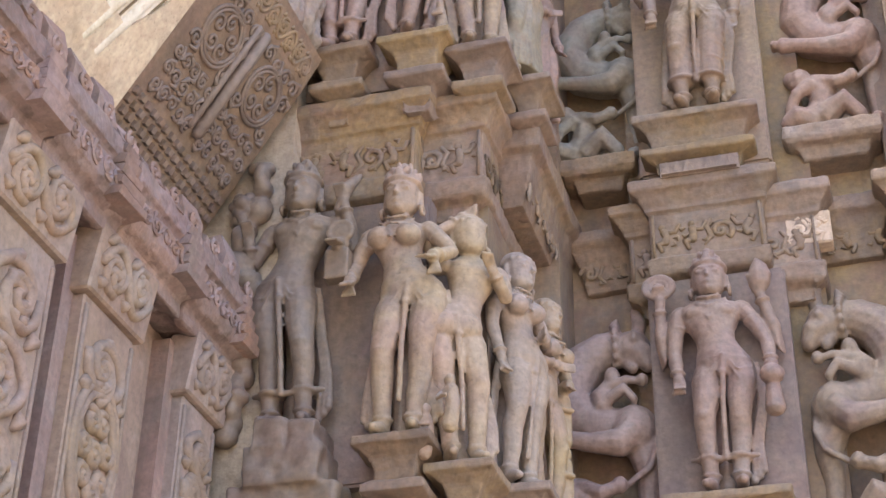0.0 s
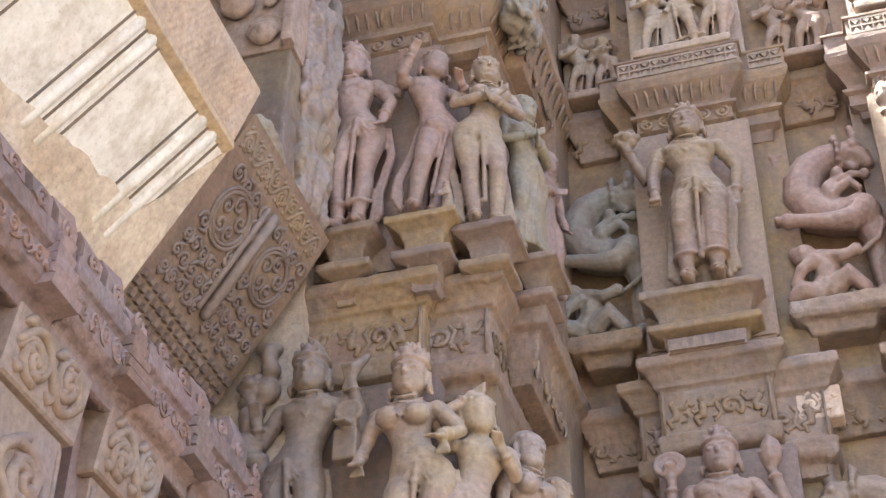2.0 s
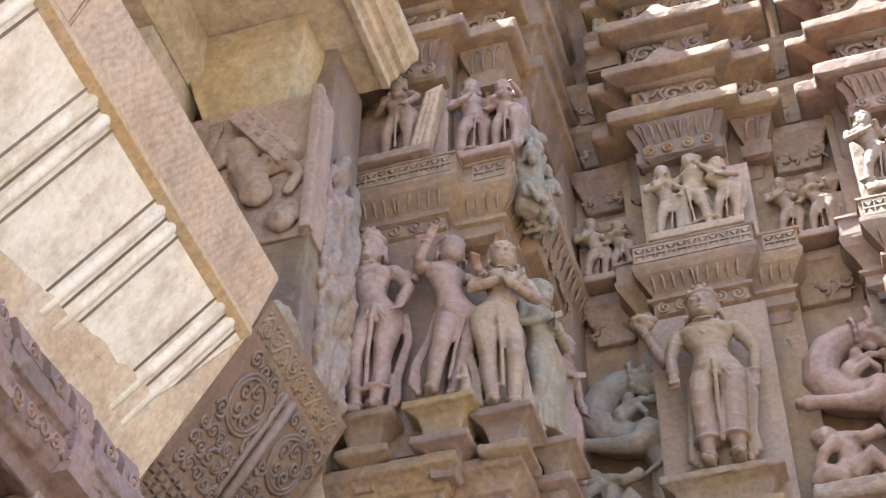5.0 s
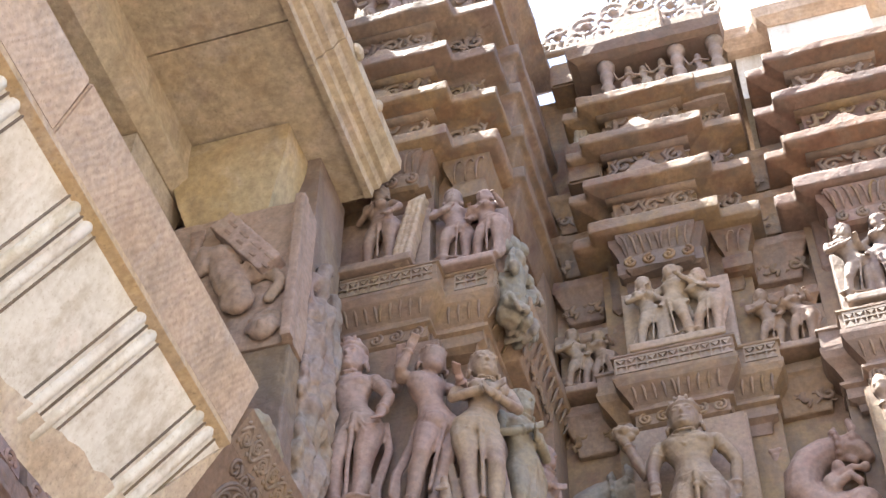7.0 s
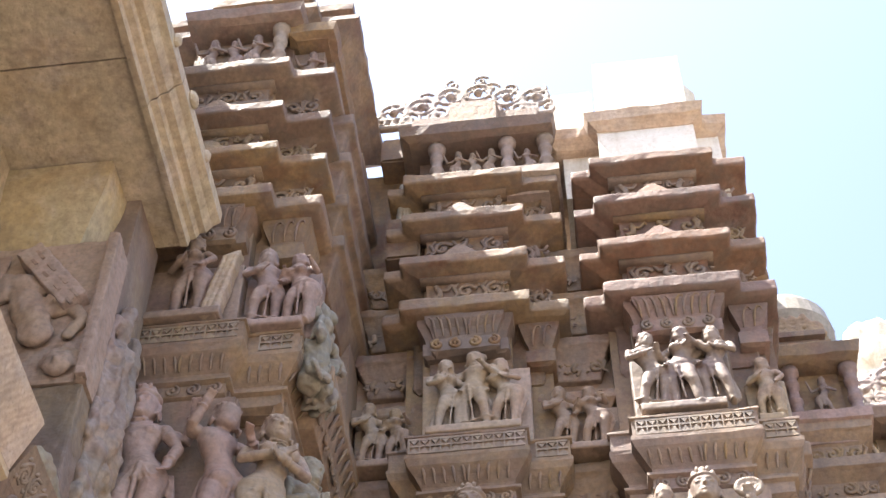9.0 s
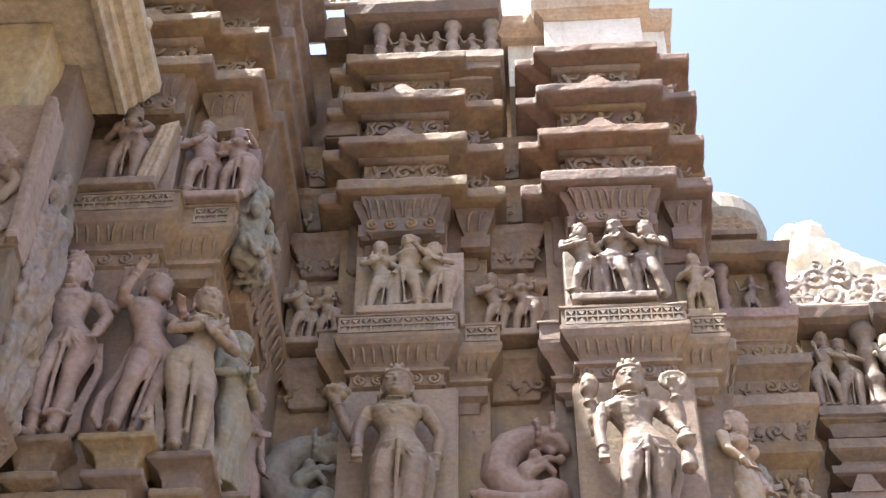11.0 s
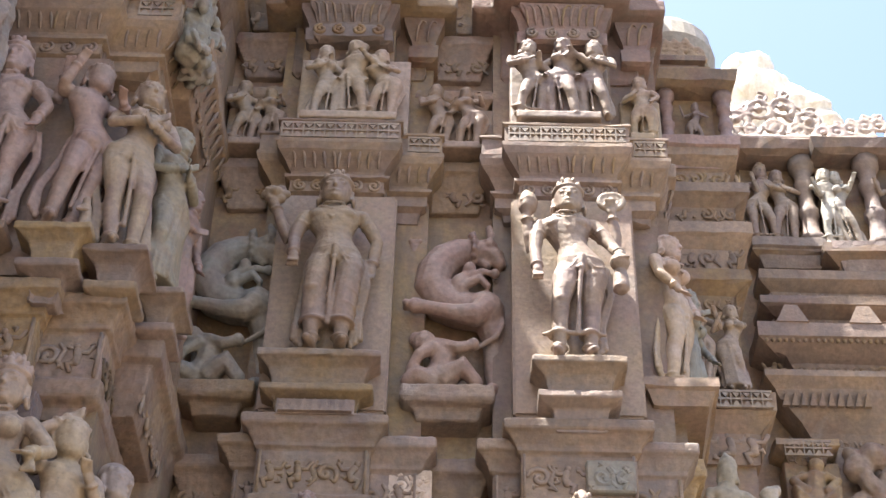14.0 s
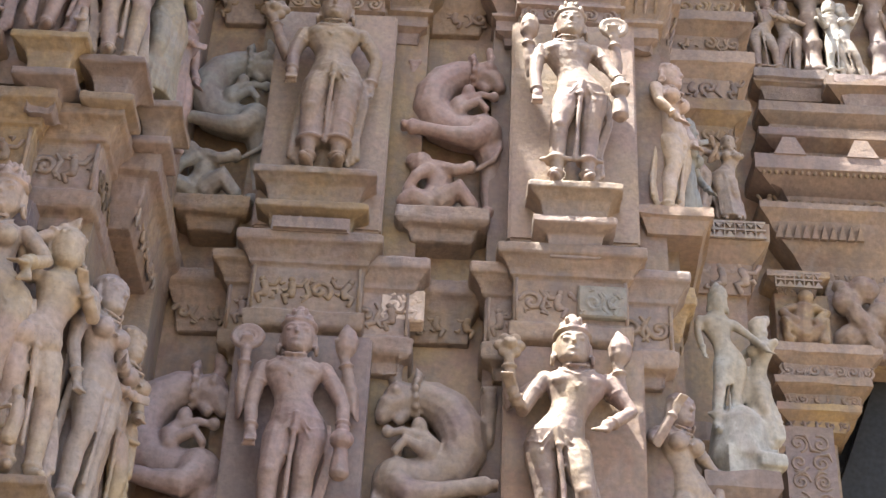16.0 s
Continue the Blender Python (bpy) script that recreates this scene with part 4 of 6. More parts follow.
        part("frieze", bm, m_ledge, t, "worn carved frieze between the eaves", True)
        if n < 2:
            bm = bmesh.new()
            c = (xl + xr) / 2 - 0.02
            solid(bm, [(c - 0.11, yf - 0.03, z), (c + 0.11, yf - 0.03, z), (c + 0.11, yf + 0.08, z), (c - 0.11, yf + 0.08, z)],
                  [(c - 0.02, yf - 0.02, z + 0.10), (c + 0.02, yf - 0.02, z + 0.10), (c + 0.02, yf + 0.08, z + 0.10), (c - 0.02, yf + 0.08, z + 0.10)])
            part("gable", bm, m_roof, t)
    return w


m_panel2 = stone("sandstone_buff_panel", [(0.42, 0.30, 0.22), (0.40, 0.27, 0.21), (0.46, 0.34, 0.24)], stain_amount=0.2)
bay_a = bay("wall_1", -0.95, -0.29, 6.0, 0.11, 0.22, 9.9)
bay_b = bay("wall_2", 0.235, 0.91, 6.0, 0.12, 0.21, 9.8, seed=2)
bay_l = bay("wall_3", -2.30, -1.61, 5.07, 0.6, 0.26, 10.4, 0.11, 1.3, (9.02, 9.44, 9.92), seed=3)

# set-back flanks: a second shoulder at the sides of the bays
for n, (xl, xr, yf, top) in enumerate(((-1.32, -1.23, 5.98, 10.3), (1.05, 1.18, 6.28, 9.3))):
    w = empty("wall_%d" % (5 + n), "set-back flank of the carved temple wall", "wall", kind="structure")
    bm = bmesh.new()
    box(bm, xl - 0.5, xr - 0.06, yf + 0.08, yf + 1.7, 0, top)
    part("wall_face", bm, m_wall, w)
    yl = 5.44 if n == 0 else yf
    pl = [Vector(p) for p in ((xl - 0.5, yf + 0.9), (xl - 0.5, yl), (xr, yl), (xr, yf + 0.9))]
    for z, mat in ((5.68, m_ledge), (7.56, m_ledge), (8.64, m_tower), (9.02, m_tower), (9.44, m_tower), (9.84, m_tower)):
        if z < top:
            bm = bmesh.new()
            course(bm, pl, [(-0.10, z - 0.34), (-0.06, z - 0.22), (-0.04, z - 0.12), (0.0, z - 0.1), (0.0, z), (-0.1, z + 0.02)], 0.005, int(z * 7) + n)
            e = weather(part("eave", bm, m_ochre if n == 0 and z < 6 else mat, w), 0.012, 0.016 if z < 6 else 0.006)
            if z in (5.68, 7.56):
                if z > 7:
                    band(e, LEAF, "leaf", yl + 0.05, yf + 0.8, xr - 0.02, z - 0.16, 0.085, side=True)
                bm = bmesh.new()
                lumps(bm, (xr - 0.07, yl + 0.05, z - 0.33), (0, 1, 0), (1, 0, 0), yf - yl + 0.8, 0.14, 51)
                part("frieze", bm, m_ledge, e, "", True)

# the recess behind the bays
w = empty("wall_4", "recessed sandstone temple wall between the bays", "wall", kind="structure")
bm = bmesh.new()
box(bm, -3.5, 1.0, 6.36, 7.5, 0, 9.3)
part("wall_face", bm, m_wall, w)
for xl, xr in ((-1.3, -0.93), (-0.25, 0.20)):
    for z in (4.02, 5.62, 5.97, 7.50, 8.05, 8.5, 8.9, 9.3):
        bm = bmesh.new()
        tall = 0.16 if z in (4.02, 5.97) else 0.30
        yf = 6.14 if z in (4.02, 5.97) else 6.24
        pl = [Vector(p) for p in ((xl, 6.5), (xl, yf), (xr, yf), (xr, 6.5))]
        course(bm, pl, [(-0.08, z - tall), (-0.06, z - tall * 0.6), (-0.02, z - 0.09), (0.0, z - 0.07), (0.0, z), (-0.06, z + 0.015)], 0.005, int(z * 13))
        led = weather(part("ledge", bm, m_ledge if z < 8 else m_tower, w), 0.012)
        if tall > 0.2:
            bm = bmesh.new()
            lumps(bm, (xl + 0.03, 6.30, z - 0.27), (1, 0, 0), (0, -1, 0), xr - xl - 0.06, 0.14, int(z * 17))
            part("frieze", bm, m_ledge, led, "", True)


def pedestal(x, y, z, w, label="flared sandstone pedestal below a statue", teeth=False, deep=0.3, foot=0.36):
    """A flared bracket stand whose top is at z."""
    p = empty("pedestal", label, "pedestal", "statue pedestals")
    pl = [Vector(q) for q in ((x - w / 2, y + deep), (x - w / 2, y), (x + w / 2, y), (x + w / 2, y + deep))]
    bm = bmesh.new()
    course(bm, pl, [(-0.075, z - 0.17), (-0.07, z - 0.12), (-0.055, z - 0.075), (-0.018, z - 0.045), (0, z - 0.04), (0, z - 0.004), (-0.02, z + 0.004)], 0.004, int(100 * abs(x)))
    weather(part("slab", bm, m_ledge2, p), 0.008, 0.007)
    bm = bmesh.new()
    course(bm, pl, [(-0.11, z - foot), (-0.095, z - 0.24), (-0.05, z - 0.225), (-0.028, z - 0.215), (-0.028, z - 0.18), (-0.06, z - 0.165)], 0.003, int(90 * abs(x)))
    weather(part("foot", bm, m_ledge2, p), 0.008, 0.007)
    if teeth:
        bm = bmesh.new()
        box(bm, x - w / 2 + 0.11, x + w / 2 - 0.11, y + 0.06, y + 0.1, z - 0.33, z - 0.25)
        k = 7
        for i in range(k):
            a = x - w / 2 + 0.12 + (w - 0.24) * i / k
            b = (w - 0.24) / k
            lo = [bm.verts.new(q) for q in ((a, y + 0.038, z - 0.325), (a + b, y + 0.038, z - 0.325), (a + b / 2, y + 0.038, z - 0.258))]
            hi = [bm.verts.new(q) for q in ((a, y + 0.07, z - 0.325), (a + b, y + 0.07, z - 0.325), (a + b / 2, y + 0.07, z - 0.258))]
            bm.faces.new(lo)
            for i2 in range(3):
                j2 = (i2 + 1) % 3
                bm.faces.new((lo[i2], hi[i2], hi[j2], lo[j2]))
        part("tooth_band", bm, m_panel, p)
    return p


m_ledge2 = stone("sandstone_stand", [(0.34, 0.22, 0.16), (0.40, 0.27, 0.18), (0.36, 0.25, 0.20)], stain_amount=0.3)

# ---- statues of the bay in the middle ----
pedestal(-0.62, 5.93, 4.13, 0.52)
statue(-0.615, 6.0, 4.15, 1.13, m_pinkfig, "pink sandstone four-armed god holding a wheel and lotus bud", broad=1.18, sway=0.022, stance=0.044,
       arms=((-1, (-0.172, 0.02, 0.53), (-0.168, -0.01, 0.775), "disc"), (1, (0.205, 0.02, 0.545), (0.150, -0.01, 0.775), "bud"),
             (-1, (-0.130, -0.01, 0.55), (-0.118, -0.05, 0.43), "hand"), (1, (0.160, -0.02, 0.56), (0.168, -0.05, 0.455), "pot")))
pedestal(-0.622, 5.93, 6.01, 0.575, "broad flared sandstone pedestal with a toothed band", True)
statue(-0.60, 5.97, 6.03, 1.12, m_figure, "worn buff sandstone four-armed god with a rosette", broad=1.26, sway=0.015, stance=0.048, skirt=True,
       arms=((-1, (-0.165, 0.01, 0.60), (-0.215, -0.02, 0.775), "rose"), (-1, (-0.135, -0.02, 0.57), (-0.128, -0.055, 0.45), "hand"), (1, (0.150, 0.02, 0.60), (0.135, 0.03, 0.47), "")))
# ---- statues of the sunlit bay ----
pedestal(0.58, 5.93, 4.09, 0.52)
statue(0.56, 6.0, 4.11, 1.20, m_figure, "buff sandstone four-armed god, one hip swung out", broad=1.16, sway=-0.045, stance=0.055,
       arms=((-1, (-0.185, 0.01, 0.62), (-0.190, -0.02, 0.785), "rose"), (1, (0.165, 0.02, 0.62), (0.150, -0.01, 0.785), "bud"),
             (-1, (-0.150, -0.03, 0.57), (-0.175, -0.07, 0.615), ""), (1, (0.185, -0.01, 0.60), (0.110, -0.07, 0.510), "")))
pedestal(0.58, 5.90, 5.98, 0.44, "lotus-shaped sandstone pedestal with a broken edge")
statue(0.565, 5.97, 6.0, 1.13, m_figure, "sunlit buff sandstone four-armed god with wheel and bud", broad=1.16, sway=0.035, stance=0.055,
       arms=((-1, (-0.150, 0.02, 0.60), (-0.165, -0.01, 0.775), "bud"), (1, (0.180, 0.02, 0.60), (0.160, -0.01, 0.785), "disc"),
             (-1, (-0.135, -0.02, 0.56), (-0.130, -0.05, 0.435), "hand"), (1, (0.155, -0.03, 0.57), (0.170, -0.07, 0.50), "pot")))

# ---- leonine beasts in the recesses ----
beast(-1.17, 6.27, 4.02, 1.12, m_pinkfig, "mauve sandstone rearing beast over a crouching figure")
beast(0.0, 6.27, 4.02, 1.13, m_figure, "buff sandstone rearing beast with turned head", mirror=True)
beast(-1.13, 6.29, 5.98, 1.04, m_blue, "lichen-grey sandstone rearing beast over a crouching figure")
beast(0.0, 6.30, 5.98, 1.06, m_pinkfig, "pink sandstone rearing beast with curled body")

# ---- statues of the near bay, lower row ----
statue(-2.125, 5.03, 4.15, 1.22, m_brownfig, "dark brown sandstone god holding a lotus beside the balcony", sway=-0.035, stance=0.05,
       arms=((-1, (-0.165, 0.01, 0.62), (-0.185, -0.02, 0.78), "rose"), (1, (0.175, 0.0, 0.62), (0.145, -0.03, 0.775), "flute"),
             (1, (0.150, -0.02, 0.62), (0.150, -0.06, 0.60), "mirror"), (-1, (-0.150, 0.0, 0.60), (-0.145, -0.04, 0.66), "")))
pedestal(-1.70, 4.97, 4.07, 0.30, "small stepped sandstone pedestal with a carved tooth", True)
statue(-1.69, 5.04, 4.08, 1.20, m_buff, "buff sandstone celestial woman with necklace and sash", female=True, sway=0.035, stance=0.045,
       arms=((-1, (-0.145, -0.01, 0.61), (-0.140, -0.06, 0.54), "hand"), (1, (0.150, -0.01, 0.62), (0.120, -0.07, 0.575), "hand")),
       attendants=((0.17, 0.0, 0.17),))
pedestal(-1.47, 5.07, 3.98, 0.26)
statue(-1.475, 5.16, 4.0, 1.13, m_buff, "buff sandstone woman seen from behind, arm raised", turn=35, female=True, back=True, crown=False, sway=-0.05, stance=0.04,
       arms=((-1, (-0.13, 0.0, 0.82), (-0.03, -0.02, 0.91), ""), (1, (0.125, -0.03, 0.62), (0.07, -0.075, 0.68), "")), attendants=((-0.14, 0.0, 0.17),))
pedestal(-1.30, 5.33, 3.98, 0.22)
statue(-1.335, 5.42, 4.0, 1.08, m_buff, "worn sandstone figure with a lowered arm on the flank", turn=62, female=True, crown=False, sway=0.03, stance=0.045,
       arms=((-1, (-0.13, -0.01, 0.58), (-0.12, -0.04, 0.45), "hand"), (1, (0.125, -0.02, 0.60), (0.05, -0.075, 0.58), "")))
statue(-1.295, 5.70, 4.0, 1.02, m_buff, "worn sandstone couple figure on the flank", turn=68, female=True, crown=False, sway=-0.05, stance=0.05,
       arms=((-1, (-0.12, -0.03, 0.61), (-0.03, -0.075, 0.60), ""), (1, (0.125, -0.02, 0.60), (0.06, -0.07, 0.54), "")), attendants=((0.10, 0.32, 0.26), (0.10, 0.04, 0.26)))

# ---- near bay, upper row ----
pedestal(-2.02, 4.99, 5.94, 0.30)
statue(-2.02, 5.06, 5.95, 1.16, m_pinkfig, "mauve sandstone god with crossed leg", sway=0.035, stance=0.035,
       arms=((-1, (-0.150, 0.01, 0.62), (-0.175, -0.02, 0.775), "rose"), (-1, (-0.130, -0.02, 0.58), (-0.150, -0.06, 0.64), ""), (1, (0.165, 0.02, 0.68), (0.185, -0.01, 0.79), ""), (1, (0.150, -0.02, 0.60), (0.135, -0.05, 0.50), "")))
pedestal(-1.67, 4.99, 5.94, 0.32)
statue(-1.675, 5.06, 5.95, 1.06, m_pinkfig, "mauve sandstone woman twisting, seen from behind", turn=38, female=True, back=True, crown=False, sway=0.055, stance=0.04, lean=3,
       arms=((-1, (-0.14, -0.02, 0.74), (-0.12, -0.05, 0.84), ""), (1, (0.13, -0.05, 0.66), (0.08, -0.11, 0.68), "")), attendants=((0.2, 0.0, 0.17),))
pedestal(-1.42, 5.08, 5.90, 0.28, foot=0.26)
statue(-1.42, 5.15, 5.91, 1.06, m_figure, "buff sandstone woman with folded arms", turn=30, female=True, crown=False, sway=-0.03, stance=0.04,
       arms=((-1, (-0.13, -0.03, 0.62), (0.0, -0.09, 0.65), ""), (1, (0.14, -0.02, 0.62), (0.02, -0.10, 0.61), "")), attendants=((-0.17, 0.0, 0.18),))
pedestal(-1.28, 5.36, 5.90, 0.24, foot=0.26)
statue(-1.315, 5.42, 5.91, 1.03, m_blue, "grey-green lichened sandstone ascetic in a robe", turn=58, gown=True, sway=0.02, crown=False,
       arms=((-1, (-0.125, -0.02, 0.60), (-0.03, -0.070, 0.65), ""), (1, (0.125, -0.02, 0.60), (0.03, -0.075, 0.62), "")))
statue(-1.29, 5.72, 5.91, 0.93, m_pinkfig, "mauve sandstone attendant on the flank", turn=70, gown=True, sway=-0.03, crown=False,
       arms=((-1, (-0.125, -0.02, 0.60), (-0.03, -0.070, 0.62), ""), (1, (0.125, -0.01, 0.59), (0.10, -0.05, 0.48), "")))

# ---- top row: small reliefs above the tile bands ----
def group_relief(x, y, z, w, h, material, label, kinds, slab=True):
    """Small figures side by side on one slab."""
    bm = bmesh.new()
    if slab:
        box(bm, x - w / 2, x + w / 2, y + 0.05, y + 0.16, z, z + h)
        box(bm, x - w / 2 + 0.03, x + w / 2 - 0.06, y - 0.07, y + 0.1, z, z + 0.05)
    for k, (u, tall, fem, sway, mir) in enumerate(kinds):
        b2 = bmesh.new()
        body(b2, female=fem, sway=sway, crown=k % 2 == 0, stance=0.07, arms=((-1, (-0.135, -0.03, 0.61), (-0.05 - 0.08 * (k % 2), -0.075, 0.64), ""), (1, (0.14, -0.02, 0.62), (0.10, -0.07, 0.52 + 0.14 * (k % 2)), "")))
        bmesh.ops.transform(b2, matrix=Matrix.Diagonal((1.36, 1.30, 1, 1)), verts=b2.verts)
        put(b2, x + u, y, z + 0.04, 15 if u < 0 else -15, tall, mir)
        me = bpy.data.meshes.new("tmp")
        b2.to_mesh(me)
        b2.free()
        bm.from_mesh(me)
        bpy.data.meshes.remove(me)
    return carved("relief", bm, material, label, "relief", 0.0075, "small reliefs above the tile bands", 1)


group_relief(-0.57, 6.06, 7.57, 0.60, 0.56, m_greyfig, "grey sandstone relief of an embracing group on a slab", ((-0.16, 0.57, True, 0.05, False), (0.0, 0.64, False, -0.03, False), (0.15, 0.55, True, -0.06, True)))
group_relief(0.55, 6.06, 7.60, 0.54, 0.50, m_figure, "sunlit sandstone relief of a couple and attendant on a ledge", ((-0.17, 0.62, False, 0.05, False), (0.02, 0.66, True, -0.04, False), (0.19, 0.62, True, 0.04, True)))
group_relief(0.0, 6.22, 7.52, 0.40, 0.40, m_figure, "small worn sandstone couple in the recess", ((-0.12, 0.50, False, 0.06, False), (0.05, 0.50, True, -0.06, True)))
group_relief(-1.11, 6.22, 7.52, 0.32, 0.38, m_figure, "small worn sandstone dancers in the recess", ((-0.07, 0.50, False, 0.06, False), (0.08, 0.46, True, -0.05, True)))
group_relief(-1.96, 5.10, 7.58, 0.55, 0.50, m_figure, "worn slender sandstone figure above the tile band", ((0.02, 0.66, True, 0.03, False),))
group_relief(-1.50, 5.20, 7.57, 0.42, 0.50, m_pinkfig, "broken pink sandstone couple above the tile band", ((-0.07, 0.62, False, 0.03, False), (0.11, 0.58, True, -0.04, True)))
group_relief(1.0, 6.17, 7.56, 0.22, 0.4, m_panel2, "worn sandstone figure beside the sunlit group", ((0.0, 0.50, False, 0.02, False),))
bm = bmesh.new()
solid(bm, [(-1.86, 5.04, 7.58), (-1.76, 5.04, 7.58), (-1.76, 5.12, 7.58), (-1.86, 5.12, 7.58)], [(-1.80, 5.10, 8.12), (-1.70, 5.10, 8.16), (-1.70, 5.18, 8.16), (-1.80, 5.18, 8.12)])
for q in range(3):
    tube(bm, [(-1.84 + 0.03 * q, 5.04, 7.60), (-1.78 + 0.03 * q, 5.095, 8.10)], [0.012, 0.012], 6)
carved("broken_slab", bm, m_buff, "buff broken sandstone slab leaning beside the figure", "slab", 0.009, smooth=2, rubble=0.02)
bm = bmesh.new()
rnd = random.Random(5)
for k in range(80):
    z = 7.30 + rnd.uniform(0, 0.58)
    ball(bm, (-1.29 + rnd.uniform(-0.06, 0.05), 5.34 + rnd.uniform(-0.12, 0.26), z), rnd.uniform(0.018, 0.045), rnd.uniform(0.02, 0.05), rnd.uniform(0.03, 0.10), 5, 7, rnd.uniform(-35, 35))
tube(bm, [(-1.32, 5.32, 7.30), (-1.31, 5.34, 7.60), (-1.31, 5.36, 7.86)], [0.07, 0.08, 0.05], 10)
carved("broken_statue", bm, m_blue, "pale blue-grey eroded stump of a statue", "statue", 0.007, smooth=1, rubble=0.035)

for x0, x1, y, z0, z1, mat, lab in ((-0.285, -0.085, 6.155, 5.335, 5.50, m_rail, "pale replaced stone block with a small carved figure"), (0.60, 0.82, 6.04, 5.335, 5.50, m_blue, "blue-grey replaced stone block carved with leaves")):
    bm = bmesh.new()
    box(bm, x0, x1, y, y + 0.1, z0, z1)
    bmesh.ops.bevel(bm, geom=bm.edges[:], offset=0.008, segments=1, affect="EDGES")
    lumps(bm, (x0 + 0.05, y - 0.002, z0 + 0.015), (1, 0, 0), (0, -1, 0), x1 - x0 - 0.1, 0.13, 4)
    thing("stone_block", bm, mat, lab, "stone block")

# flank of the near bay: strokes, tiles and frieze carried round the corner
flank = bay_l.children
for o in [q for q in flank if q.name.startswith("tile_ledge")]:
    band(o, LEAF, "leaf", 5.24, 6.30, -1.38, 7.335, 0.085, side=True)
    band(o, TILE, "tile", 5.20, 6.34, -1.363, 7.433, 0.056, side=True)
for o in [q for q in flank if q.name.startswith("ledge")]:
    bm = bmesh.new()
    lumps(bm, (-1.42, 5.24, 5.325), (0, 1, 0), (1, 0, 0), 1.05, 0.15, 61)
    part("frieze", bm, m_ledge, o, "frieze of small worn carved figures", True)
bm = bmesh.new()
box(bm, -1.40, -0.95, 6.42, 7.4, 9.0, 10.5)
thing("roof_block", bm, m_tower, "dark recessed roof block between the bays", "roof block", "roof blocks")
# worn carvings in the corner beside the balcony
bm = bmesh.new()
rnd = random.Random(21)
for k in range(26):
    z = 4.15 + k * 0.048
    ball(bm, (-2.34 + rnd.uniform(-0.05, 0.05), 5.02 + rnd.uniform(-0.03, 0.03), z), rnd.uniform(0.03, 0.07), 0.05, rnd.uniform(0.03, 0.07))
carved("corner_carving", bm, m_brownfig, "worn strip of tiny carved figures in the corner", "carving", 0.010, smooth=1, rubble=0.02)
bm = bmesh.new()
for x0, x1, y0, z0, z1 in ((-2.32, -1.90, 4.98, 3.5, 3.92), (-2.26, -1.96, 4.95, 3.9, 4.06), (-2.22, -2.10, 4.93, 4.04, 4.16), (-2.08, -1.98, 4.94, 4.02, 4.15)):
    box(bm, x0, x1, y0, 5.2, z0, z1)
carved("rubble_stone", bm, m_brownfig, "worn brown sandstone block under the corner statue", "stone", 0.012, smooth=3, rubble=0.035)


# ---- balcony on the near side ----
def along_y(bm, prof, y0, y1, wobble=0.0, seed=1):
    """A prism with the outline prof of (x, z), anticlockwise seen from -y, between y0 and y1."""
    rnd = random.Random(seed)
    a = [bm.verts.new((x + rnd.uniform(-wobble, wobble), y0, z + rnd.uniform(-wobble, wobble))) for x, z in prof]
    b = [bm.verts.new((x + rnd.uniform(-wobble, wobble), y1, z + rnd.uniform(-wobble, wobble))) for x, z in prof]
    bm.faces.new(a)
    bm.faces.new(list(reversed(b)))
    for i in range(len(a)):
        j = (i + 1) % len(a)
        bm.faces.new((a[j], a[i], b[i], b[j]))


w = empty("wall_7", "balcony base wall of weathered purple-brown sandstone", "wall", kind="structure")
bm = bmesh.new()
box(bm, -4.6, -2.50, -1.5, 5.02, 0, 4.45)
part("wall_face", bm, m_brown, w)
OUT, ALONG, UP = Vector((1, 0, 0)), Vector((0, 1, 0)), Vector((0, 0, 1))


def pilaster(y0, y1, seed, oval):
    """A flat pilaster with raised borders and foliage, pointed near the top."""
    p = empty("pilaster", "flat sandstone pilaster carved with leafy scrolls", "pilaster", "balcony pilasters")
    bm = bmesh.new()
    box(bm, -2.52, -2.43, y0 - 0.07, y1 + 0.07, 0, 4.36)
    part("backing", bm, m_purple, p)
    bm = bmesh.new()
    box(bm, -2.45, -2.385, y0, y1, 0, 4.16)
    solid(bm, [(-2.45, y0 - 0.03, 4.16), (-2.36, y0 - 0.03, 4.16), (-2.36, y1 + 0.03, 4.16), (-2.45, y1 + 0.03, 4.16)],
          [(-2.45, y0 - 0.03, 4.40), (-2.33, y0 - 0.03, 4.40), (-2.33, y1 + 0.03, 4.40), (-2.45, y1 + 0.03, 4.40)])
    bmesh.ops.bevel(bm, geom=bm.edges[:], offset=0.008, segments=1, affect="EDGES")
    part("shaft", bm, m_carve, p)
    bm = bmesh.new()
    m = (y0 + y1) / 2
    ov = (Vector((-2.384, m, 3.66)), (y1 - y0) * 0.42, 0.25) if oval else None
    vine(bm, (-2.384, y0 + 0.035, 2.5), ALONG, UP, OUT, y1 - y0 - 0.07, 1.56, 0.023, seed, ov)
    for yy in (y0 + 0.014, y1 - 0.014):
        tube(bm, [(-2.384, yy, 2.4), (-2.384, yy, 4.12)], [0.010, 0.010], 5)
    vine(bm, (-2.358, y0 + 0.01, 4.185), UP + 0.12 * OUT, ALONG, OUT, 0.20, y1 - y0 - 0.02, 0.019, seed + 9)
    part("scrollwork", bm, m_carve, p, "raised leafy scrolls", True)
    return p


m_brown2 = stone("sandstone_scroll", [(0.36, 0.25, 0.20), (0.42, 0.30, 0.235), (0.38, 0.27, 0.225)], stain_amount=0.25)
for n, (y0, y1) in enumerate(((2.05, 2.45), (2.68, 3.05), (3.32, 3.72), (3.92, 4.27), (4.68, 4.96))):
    pilaster(y0, y1, n + 40, n in (1, 3))

